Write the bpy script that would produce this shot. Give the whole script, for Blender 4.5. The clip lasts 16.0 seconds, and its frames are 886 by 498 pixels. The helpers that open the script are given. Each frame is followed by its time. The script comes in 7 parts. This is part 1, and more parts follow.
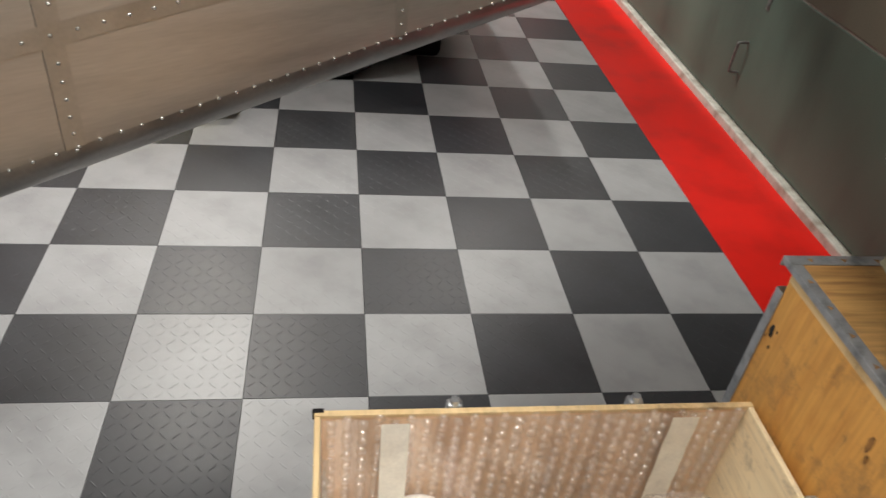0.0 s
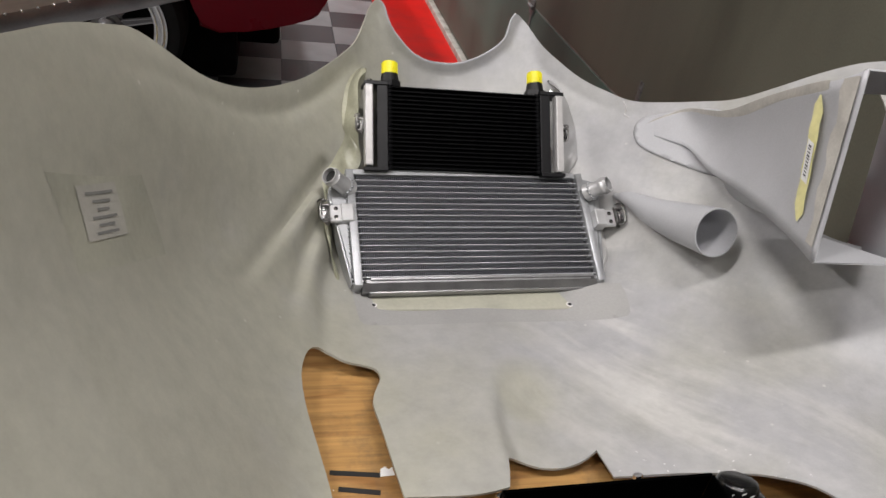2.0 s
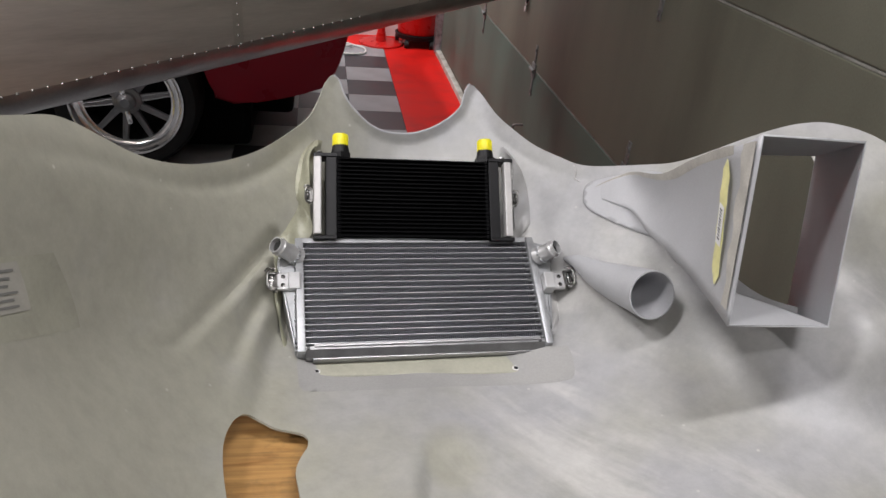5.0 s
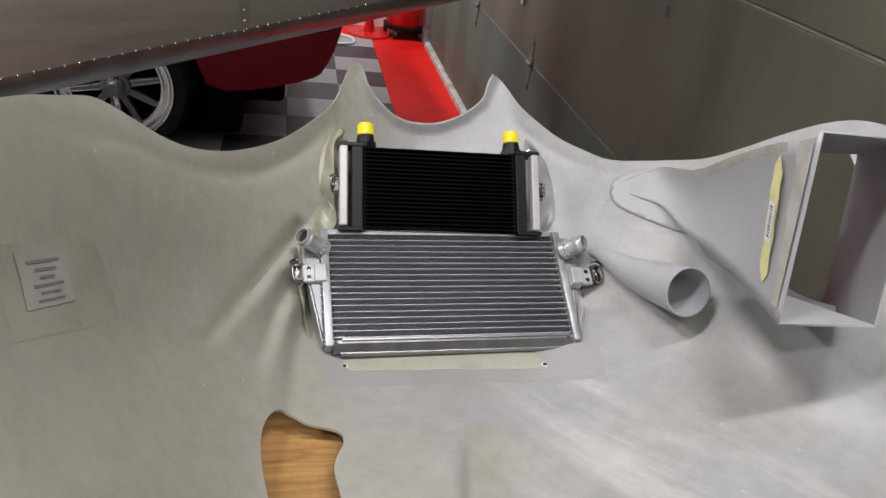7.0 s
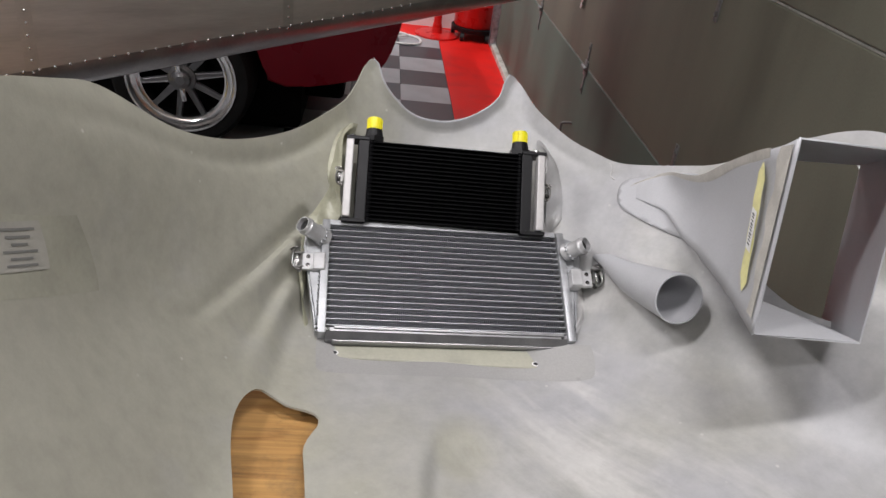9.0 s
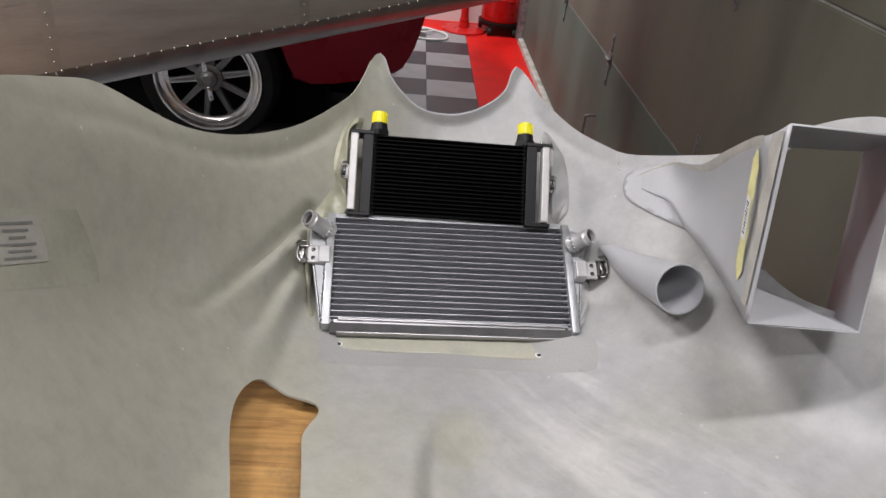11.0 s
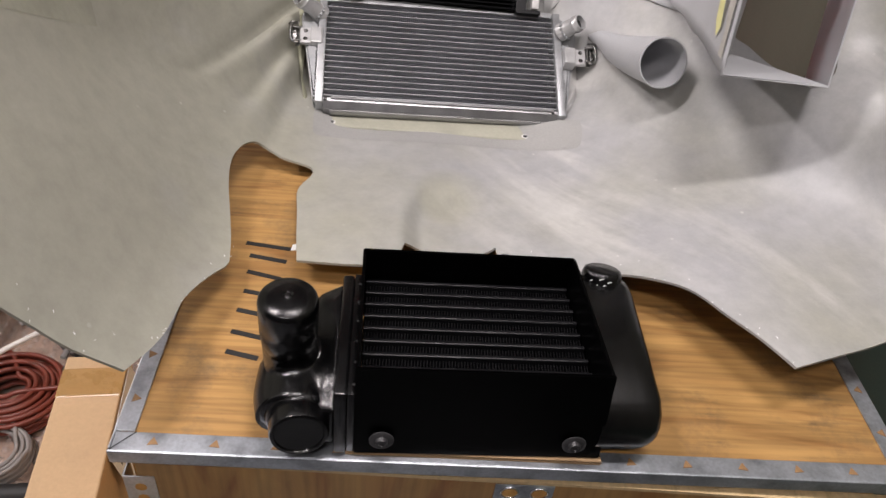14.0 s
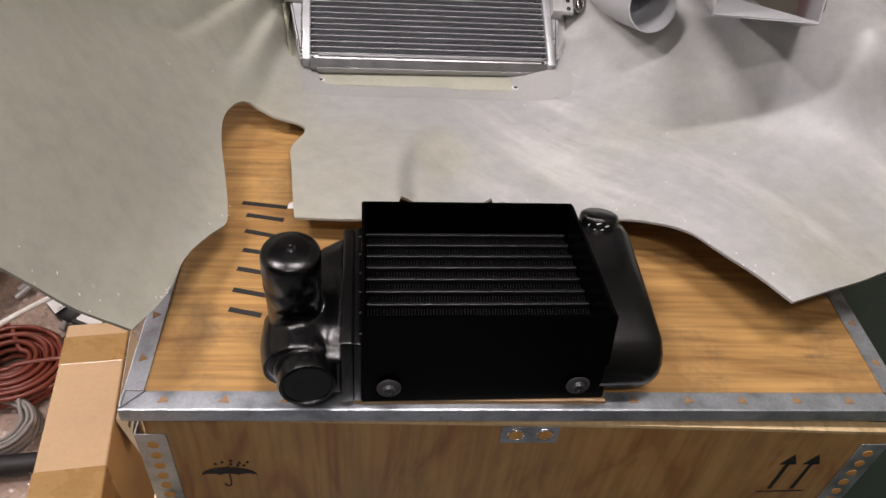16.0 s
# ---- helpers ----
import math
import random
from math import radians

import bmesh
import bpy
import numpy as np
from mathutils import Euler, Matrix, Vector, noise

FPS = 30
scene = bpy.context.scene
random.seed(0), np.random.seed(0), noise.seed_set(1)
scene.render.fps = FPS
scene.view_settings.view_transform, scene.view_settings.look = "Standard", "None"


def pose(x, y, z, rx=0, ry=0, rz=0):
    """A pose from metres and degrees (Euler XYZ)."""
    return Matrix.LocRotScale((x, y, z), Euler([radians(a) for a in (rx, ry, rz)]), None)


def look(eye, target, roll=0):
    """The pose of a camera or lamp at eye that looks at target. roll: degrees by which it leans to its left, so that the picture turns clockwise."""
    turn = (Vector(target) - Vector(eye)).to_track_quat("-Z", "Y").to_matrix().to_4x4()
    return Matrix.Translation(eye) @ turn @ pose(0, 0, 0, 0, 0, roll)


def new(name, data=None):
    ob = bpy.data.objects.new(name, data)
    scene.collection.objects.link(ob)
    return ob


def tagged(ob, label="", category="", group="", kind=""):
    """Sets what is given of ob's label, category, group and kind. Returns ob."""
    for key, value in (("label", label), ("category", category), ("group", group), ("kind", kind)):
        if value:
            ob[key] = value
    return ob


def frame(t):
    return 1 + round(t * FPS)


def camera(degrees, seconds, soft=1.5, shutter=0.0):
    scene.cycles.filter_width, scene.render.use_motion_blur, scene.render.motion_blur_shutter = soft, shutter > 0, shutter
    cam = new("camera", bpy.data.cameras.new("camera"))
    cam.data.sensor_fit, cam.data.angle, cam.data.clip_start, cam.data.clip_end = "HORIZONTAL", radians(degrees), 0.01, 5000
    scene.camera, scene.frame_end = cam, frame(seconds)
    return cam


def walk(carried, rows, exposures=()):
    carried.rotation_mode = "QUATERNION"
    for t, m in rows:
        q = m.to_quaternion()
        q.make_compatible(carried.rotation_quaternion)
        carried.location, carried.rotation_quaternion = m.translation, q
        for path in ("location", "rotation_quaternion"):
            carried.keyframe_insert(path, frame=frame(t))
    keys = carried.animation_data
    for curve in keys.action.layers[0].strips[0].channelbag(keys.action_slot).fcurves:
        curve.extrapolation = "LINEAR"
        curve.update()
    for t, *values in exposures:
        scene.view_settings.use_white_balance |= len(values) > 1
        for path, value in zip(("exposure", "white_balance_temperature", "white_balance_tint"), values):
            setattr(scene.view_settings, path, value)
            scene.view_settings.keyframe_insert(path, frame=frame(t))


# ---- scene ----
cam = camera(61.3, 16.0, shutter=0.15)
PATH = [
    (0, (-0.107, -1.566, 1.43), (0.2, 0.004, 0.23), 7.4),
    (0.5, (0.116, -1.695, 1.436), (0.537, -0.136, 0.257), 8.4),
    (1, (0.302, -1.835, 1.444), (0.769, -0.273, 0.285), 8.9),
    (1.5, (0.456, -1.868, 1.445), (0.926, -0.282, 0.321), 9.2),
    (2, (0.578, -1.831, 1.451), (1.022, -0.213, 0.363), 9.2),
    (2.5, (0.663, -1.844, 1.451), (1.052, -0.206, 0.373), 8.6),
    (3, (0.735, -1.876, 1.481), (1.067, -0.21, 0.425), 7.8),
    (3.5, (0.754, -1.874, 1.488), (1.049, -0.184, 0.46), 7.2),
    (4, (0.746, -1.868, 1.489), (1.025, -0.158, 0.491), 6.6),
    (4.2, (0.74, -1.868, 1.489), (1.021, -0.151, 0.502), 6.3),
    (6.3, (0.646, -1.844, 1.473), (1.084, -0.143, 0.518), 7.3),
    (6.5, (0.638, -1.839, 1.469), (1.075, -0.139, 0.509), 7.5),
    (7, (0.636, -1.834, 1.469), (1.041, -0.137, 0.491), 8.0),
    (7.5, (0.659, -1.836, 1.47), (1.024, -0.138, 0.478), 8.4),
    (8, (0.688, -1.846, 1.479), (1.008, -0.142, 0.482), 8.5),
    (8.5, (0.722, -1.861, 1.482), (0.992, -0.148, 0.486), 8.3),
    (9, (0.741, -1.864, 1.479), (0.96, -0.142, 0.485), 7.8),
    (11.5, (0.79, -1.876, 1.484), (0.915, -0.162, 0.46), 5.8),
    (12, (0.789, -1.871, 1.485), (0.922, -0.183, 0.421), 5.9),
    (12.5, (0.789, -1.906, 1.468), (0.929, -0.257, 0.346), 6.3),
    (13, (0.797, -1.955, 1.431), (0.936, -0.35, 0.245), 6.7),
    (13.5, (0.803, -1.981, 1.411), (0.948, -0.421, 0.168), 7.2),
    (14, (0.807, -1.988, 1.399), (0.96, -0.469, 0.108), 7.4),
    (14.5, (0.805, -1.988, 1.394), (0.965, -0.496, 0.072), 7.1),
    (15, (0.804, -1.988, 1.394), (0.974, -0.515, 0.052), 6.7),
    (15.5, (0.8, -1.993, 1.393), (0.974, -0.533, 0.037), 6.1),
    (16, (0.797, -2.0, 1.39), (0.984, -0.546, 0.03), 6.2),
]
walk(cam, [(t, look(eye, target, roll)) for t, eye, target, roll in PATH],
     exposures=((0, 0.22, 6750, 2), (0.5, 0.22, 6750, 2), (1.0, 0.08, 6800, 5), (1.5, -0.12, 6600, 8), (2.5, -0.16, 6350, 8), (9.0, -0.12, 6250, 9), (13.0, -0.06, 6350, 10), (14.5, -0.02, 6600, 13), (16.0, -0.02, 6600, 13)))

# ---- light ----
world = bpy.data.worlds.new("garage_world")
scene.world = world
world.use_nodes = True
world.node_tree.nodes["Background"].inputs[0].default_value = (0.9, 0.95, 1.0, 1)
world.node_tree.nodes["Background"].inputs[1].default_value = 0.01


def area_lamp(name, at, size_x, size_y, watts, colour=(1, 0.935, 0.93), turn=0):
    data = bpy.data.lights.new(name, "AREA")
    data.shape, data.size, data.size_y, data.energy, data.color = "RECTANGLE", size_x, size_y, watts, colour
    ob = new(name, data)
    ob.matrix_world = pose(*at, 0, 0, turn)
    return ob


# tubes out of view: assumed from shadows and glints, some added as fill
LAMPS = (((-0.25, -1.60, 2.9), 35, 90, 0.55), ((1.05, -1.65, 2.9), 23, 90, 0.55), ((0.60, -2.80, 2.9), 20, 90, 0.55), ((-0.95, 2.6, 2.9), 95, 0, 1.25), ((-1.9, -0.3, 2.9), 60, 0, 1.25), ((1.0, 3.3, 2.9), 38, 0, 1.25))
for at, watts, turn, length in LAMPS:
    area_lamp("assumed_tube_lamp", (at[0], at[1], at[2] - 0.07), 0.12, length, watts, turn=turn)



from mathutils.geometry import delaunay_2d_cdt as delaunay


# ---- materials ----
def shader(name):
    m = bpy.data.materials.new(name)
    m.use_nodes = True
    return m, m.node_tree.nodes, m.node_tree.links, m.node_tree.nodes["Principled BSDF"]


def wire(links, a, b):
    links.new(a, b)


def surface(name, colour, rough=0.5, metal=0.0, vary=0.12, scale=18.0, grain=160.0, bump=0.15, dirt=None, stretch=(1, 1, 1),
            rough_vary=0.12, coat=0.0, per_object=0.0, depth=0.002, spec=0.5):
    """A painted, cast or moulded surface: broad stains, fine grain, uneven gloss and fine relief, in metres."""
    m, n, l, b = shader(name)
    co = n.new("ShaderNodeTexCoord")
    mp = n.new("ShaderNodeMapping")
    mp.inputs["Scale"].default_value = stretch
    wire(l, co.outputs["Object"], mp.inputs["Vector"])
    big, fine = n.new("ShaderNodeTexNoise"), n.new("ShaderNodeTexNoise")
    big.inputs["Scale"].default_value, big.inputs["Detail"].default_value = scale, 5
    fine.inputs["Scale"].default_value, fine.inputs["Detail"].default_value = grain, 3
    for t in (big, fine):
        wire(l, mp.outputs["Vector"], t.inputs["Vector"])
    ramp = n.new("ShaderNodeValToRGB")
    dark = dirt or tuple(c * (1 - 2 * vary) for c in colour)
    light = tuple(min(1, c * (1 + vary)) for c in colour)
    ramp.color_ramp.elements[0].position, ramp.color_ramp.elements[1].position = 0.3, 0.7
    ramp.color_ramp.elements[0].color, ramp.color_ramp.elements[1].color = (*dark, 1), (*light, 1)
    mid = ramp.color_ramp.elements.new(0.5)
    mid.color = (*colour, 1)
    wire(l, big.outputs["Fac"], ramp.inputs["Fac"])
    mix = n.new("ShaderNodeMix")
    mix.data_type, mix.blend_type = "RGBA", "MULTIPLY"
    mix.inputs["Factor"].default_value = min(1, 1.4 * vary + 0.1)
    wire(l, ramp.outputs["Color"], mix.inputs["A"])
    wire(l, fine.outputs["Fac"], mix.inputs["B"])
    gain = n.new("ShaderNodeHueSaturation")
    gain.inputs["Value"].default_value = 1 + 0.5 * min(1, 1.4 * vary + 0.1)
    wire(l, mix.outputs["Result"], gain.inputs["Color"])
    if per_object:
        info, mul = n.new("ShaderNodeObjectInfo"), n.new("ShaderNodeMath")
        mul.operation = "MULTIPLY_ADD"
        mul.inputs[1].default_value, mul.inputs[2].default_value = per_object, gain.inputs["Value"].default_value - per_object / 2
        wire(l, info.outputs["Random"], mul.inputs[0])
        wire(l, mul.outputs[0], gain.inputs["Value"])
    wire(l, gain.outputs["Color"], b.inputs["Base Color"])
    rr = n.new("ShaderNodeMapRange")
    rr.inputs["To Min"].default_value, rr.inputs["To Max"].default_value = max(0.03, rough - rough_vary), min(1, rough + rough_vary)
    wire(l, big.outputs["Fac"], rr.inputs["Value"])
    wire(l, rr.outputs["Result"], b.inputs["Roughness"])
    b.inputs["Metallic"].default_value = metal
    b.inputs["Specular IOR Level"].default_value = spec
    b.inputs["Coat Weight"].default_value = coat
    bm = n.new("ShaderNodeBump")
    bm.inputs["Strength"].default_value, bm.inputs["Distance"].default_value = bump, depth
    wire(l, fine.outputs["Fac"], bm.inputs["Height"])
    wire(l, bm.outputs["Normal"], b.inputs["Normal"])
    return m


def wood(name, light, dark, along=(1, 0, 0), rough=0.5, worn=0.0, stained=1.0, across=7.0, lines=0.30):
    """Rotary-cut plywood: long bands of grain along one axis, fine pores and grey handling marks."""
    m, n, l, b = shader(name)
    co, mp = n.new("ShaderNodeTexCoord"), n.new("ShaderNodeMapping")
    mp.inputs["Scale"].default_value = [2.2 if a else across for a in along]
    wire(l, co.outputs["Object"], mp.inputs["Vector"])
    warp = n.new("ShaderNodeTexNoise")
    warp.inputs["Scale"].default_value, warp.inputs["Detail"].default_value, warp.inputs["Distortion"].default_value = 1.6, 7, 2.4
    wire(l, mp.outputs["Vector"], warp.inputs["Vector"])
    pores, mp2 = n.new("ShaderNodeTexNoise"), n.new("ShaderNodeMapping")
    mp2.inputs["Scale"].default_value = [6 if a else 150 for a in along]
    wire(l, co.outputs["Object"], mp2.inputs["Vector"])
    wire(l, mp2.outputs["Vector"], pores.inputs["Vector"])
    pores.inputs["Scale"].default_value, pores.inputs["Detail"].default_value = 1.0, 2
    ramp = n.new("ShaderNodeValToRGB")
    e = ramp.color_ramp.elements
    e[0].position, e[1].position = 0.3, 0.68
    e[0].color, e[1].color = (*dark, 1), (*light, 1)
    mid = e.new(0.47)
    mid.color = (*(0.35 * d + 0.65 * c for c, d in zip(light, dark)), 1)
    wire(l, warp.outputs["Fac"], ramp.inputs["Fac"])
    mix = n.new("ShaderNodeMix")
    mix.data_type, mix.blend_type = "RGBA", "MULTIPLY"
    mix.inputs["Factor"].default_value = lines
    wire(l, ramp.outputs["Color"], mix.inputs["A"])
    pr = n.new("ShaderNodeMapRange")
    pr.inputs["From Min"].default_value, pr.inputs["From Max"].default_value, pr.inputs["To Min"].default_value = 0.35, 0.6, 0.55
    wire(l, pores.outputs["Fac"], pr.inputs["Value"])
    wire(l, pr.outputs["Result"], mix.inputs["B"])
    stain, sm = n.new("ShaderNodeTexNoise"), n.new("ShaderNodeMapRange")
    stain.inputs["Scale"].default_value, stain.inputs["Detail"].default_value, stain.inputs["Roughness"].default_value = 9, 8, 0.75
    wire(l, co.outputs["Object"], stain.inputs["Vector"])
    sm.inputs["From Min"].default_value, sm.inputs["From Max"].default_value, sm.inputs["To Max"].default_value = 0.52, 0.71, 0.75 * stained
    wire(l, stain.outputs["Fac"], sm.inputs["Value"])
    smix = n.new("ShaderNodeMix")
    smix.data_type = "RGBA"
    wire(l, sm.outputs["Result"], smix.inputs["Factor"])
    wire(l, mix.outputs["Result"], smix.inputs["A"])
    smix.inputs["B"].default_value = (0.10, 0.075, 0.05, 1)
    scuff, mp3, sr = n.new("ShaderNodeTexNoise"), n.new("ShaderNodeMapping"), n.new("ShaderNodeMapRange")
    mp3.inputs["Scale"].default_value = [7 if a else 60 for a in along]
    wire(l, co.outputs["Object"], mp3.inputs["Vector"])
    wire(l, mp3.outputs["Vector"], scuff.inputs["Vector"])
    scuff.inputs["Scale"].default_value, scuff.inputs["Detail"].default_value, scuff.inputs["Roughness"].default_value = 1.0, 7, 0.7
    sr.inputs["From Min"].default_value, sr.inputs["From Max"].default_value, sr.inputs["To Max"].default_value = 0.56 - 0.04 * worn, 0.72 - 0.04 * worn, (0.6 + 0.15 * worn) * stained
    wire(l, scuff.outputs["Fac"], sr.inputs["Value"])
    gate, gated = n.new("ShaderNodeMapRange"), n.new("ShaderNodeMath")
    gate.inputs["From Min"].default_value, gate.inputs["From Max"].default_value, gate.inputs["To Min"].default_value = 0.42 - 0.05 * worn, 0.60 - 0.05 * worn, 0.1 + 0.1 * worn
    wire(l, stain.outputs["Fac"], gate.inputs["Value"])
    gated.operation = "MULTIPLY"
    wire(l, sr.outputs["Result"], gated.inputs[0])
    wire(l, gate.outputs["Result"], gated.inputs[1])
    dark_mix = n.new("ShaderNodeMix")
    dark_mix.data_type = "RGBA"
    wire(l, gated.outputs[0], dark_mix.inputs["Factor"])
    wire(l, smix.outputs["Result"], dark_mix.inputs["A"])
    dark_mix.inputs["B"].default_value = (0.075, 0.055, 0.04, 1)
    wire(l, dark_mix.outputs["Result"], b.inputs["Base Color"])
    b.inputs["Roughness"].default_value = rough
    bm = n.new("ShaderNodeBump")
    bm.inputs["Strength"].default_value, bm.inputs["Distance"].default_value = 0.2, 0.001
    wire(l, pores.outputs["Fac"], bm.inputs["Height"])
    wire(l, bm.outputs["Normal"], b.inputs["Normal"])
    return m


def clear(name, colour=(0.95, 0.95, 0.95), rough=0.06, haze=0.1, gloss=0.4):
    """Clear film: see-through, a little milky, with sharp glints."""
    m, n, l, b = shader(name)
    n.remove(b)
    see, milk, shine, fres, m1, m2 = (n.new("ShaderNode" + k) for k in ("BsdfTransparent", "BsdfDiffuse", "BsdfGlossy", "Fresnel", "MixShader", "MixShader"))
    see.inputs["Color"].default_value = (*colour, 1)
    milk.inputs["Color"].default_value = (*colour, 1)
    shine.inputs["Roughness"].default_value = rough
    fres.inputs["IOR"].default_value = 1.5
    m1.inputs["Fac"].default_value = haze
    wire(l, see.outputs[0], m1.inputs[1])
    wire(l, milk.outputs[0], m1.inputs[2])
    less = n.new("ShaderNodeMath")
    less.operation = "MULTIPLY"
    less.inputs[1].default_value = gloss
    wire(l, fres.outputs[0], less.inputs[0])
    cap = n.new("ShaderNodeMath")
    cap.operation = "MINIMUM"
    cap.inputs[1].default_value = 0.26
    wire(l, less.outputs[0], cap.inputs[0])
    wire(l, cap.outputs[0], m2.inputs["Fac"])
    wire(l, m1.outputs[0], m2.inputs[1])
    wire(l, shine.outputs[0], m2.inputs[2])
    wire(l, m2.outputs[0], n["Material Output"].inputs["Surface"])
    return m


TILE_DARK = surface("dark_grey_tile", (0.037, 0.040, 0.047), 0.42, vary=0.12, scale=7, grain=900, bump=0.12, rough_vary=0.08, per_object=0.16, depth=0.0006)
TILE_LIGHT = surface("light_grey_tile", (0.35, 0.36, 0.375), 0.42, vary=0.09, scale=7, grain=900, bump=0.12, rough_vary=0.08, per_object=0.14, depth=0.0006)
TILE_JOINT = surface("tile_joint", (0.02, 0.02, 0.022), 0.7)
RED_FLOOR = surface("red_floor_strip", (0.70, 0.013, 0.009), 0.5, spec=0.22, vary=0.10, scale=5, grain=300, bump=0.06)
DARK_WALL = surface("dark_grey_wall_paint", (0.035, 0.035, 0.035), 0.7, vary=0.08, scale=3, grain=60, bump=0.1)
GREY_WALL = surface("grey_wall_paint", (0.34, 0.33, 0.32), 0.7, vary=0.05, scale=3, grain=60, bump=0.1)
WHITE_WALL = surface("white_wall_paint", (0.78, 0.77, 0.76), 0.65, vary=0.03, scale=3, grain=60, bump=0.1)
DOOR_GREEN = surface("dark_green_door_paint", (0.140, 0.138, 0.104), 0.50, spec=0.3, vary=0.20, scale=2.6, grain=500, bump=0.05, stretch=(1, 1, 0.35), rough_vary=0.10)
# lowest panel: teal reflection of the tubes put into the paint colour
DOOR_SHEEN = surface("door_paint_teal_sheen", (0.098, 0.142, 0.116), 0.50, spec=0.3, vary=0.20, scale=2.6, grain=500, bump=0.05, stretch=(1, 1, 0.35), rough_vary=0.10)
DOOR_TRIM = surface("chipped_white_trim", (0.52, 0.51, 0.46), 0.7, vary=0.12, scale=14, grain=120, bump=0.3, dirt=(0.30, 0.27, 0.22))
SEAM_DIRT = surface("dirty_joint", (0.24, 0.235, 0.21), 0.8, vary=0.2, scale=20)
GALV = surface("galvanised_steel", (0.47, 0.50, 0.54), 0.40, metal=0.8, vary=0.22, scale=30, grain=300, bump=0.06, rough_vary=0.12)
DULL_STEEL = surface("dull_steel", (0.19, 0.19, 0.185), 0.5, metal=0.5, vary=0.2, scale=70, bump=0.15)
BRIGHT_STEEL = surface("bright_steel", (0.70, 0.70, 0.70), 0.22, metal=1.0, vary=0.1, scale=90, bump=0.08)
HULL = surface("brushed_aluminium_sheet", (0.53, 0.49, 0.445), 0.36, metal=0.76, vary=0.08, scale=3, grain=30, bump=0.04, stretch=(1, 1, 9), rough_vary=0.07)
HULL_TRIM = surface("dull_aluminium_edge", (0.38, 0.365, 0.35), 0.36, metal=0.9, vary=0.1, scale=12, bump=0.05)
CHROME_DULL = surface("bright_latch_steel", (0.24, 0.235, 0.225), 0.33, metal=1.0, vary=0.2, scale=120, bump=0.1)
ALU_BRIGHT = surface("machined_aluminium", (0.55, 0.55, 0.55), 0.38, metal=0.5, vary=0.06, scale=60, grain=380, bump=0.1)
DARK_CHROME = surface("tarnished_chrome", (0.20, 0.195, 0.19), 0.25, metal=1.0, vary=0.2, scale=120, bump=0.1)
RIVET = surface("bright_rivet", (0.85, 0.84, 0.82), 0.25, metal=0.9, vary=0.04)
PLY_TOP = wood("lid_plywood", (0.49, 0.285, 0.100), (0.27, 0.132, 0.043), (1, 0, 0), 0.42, worn=0.5, stained=0.85, across=13.0, lines=0.65)
PLY_FRONT = wood("front_plywood", (0.50, 0.290, 0.098), (0.31, 0.130, 0.040), (0, 0, 1), 0.42, stained=0.3, across=9.0, lines=0.42)
PLY_DARK = wood("exposed_core_plywood", (0.36, 0.21, 0.09), (0.24, 0.13, 0.055), (1, 0, 0), 0.7)
STAINED_PLY = surface("stained_plywood", (0.30, 0.145, 0.045), 0.55, vary=0.3, scale=60, bump=0.1)
PLY_SIDE = wood("side_plywood", (0.70, 0.37, 0.10), (0.56, 0.27, 0.067), (0, 0, 1), 0.5)
PLY_CREAM = wood("cream_plywood", (0.88, 0.74, 0.50), (0.80, 0.64, 0.40), (0, 1, 0), 0.6)
PLY_PALE = wood("pale_plywood", (0.72, 0.54, 0.30), (0.60, 0.42, 0.21), (0, 1, 0), 0.6)
PLY_BROWN = surface("tan_lining_board", (0.74, 0.515, 0.33), 0.6, vary=0.12, scale=26, grain=200, bump=0.1, stretch=(1, 1, 0.10), dirt=(0.55, 0.36, 0.22))
INK = surface("black_ink", (0.012, 0.012, 0.012), 0.6, vary=0.05)
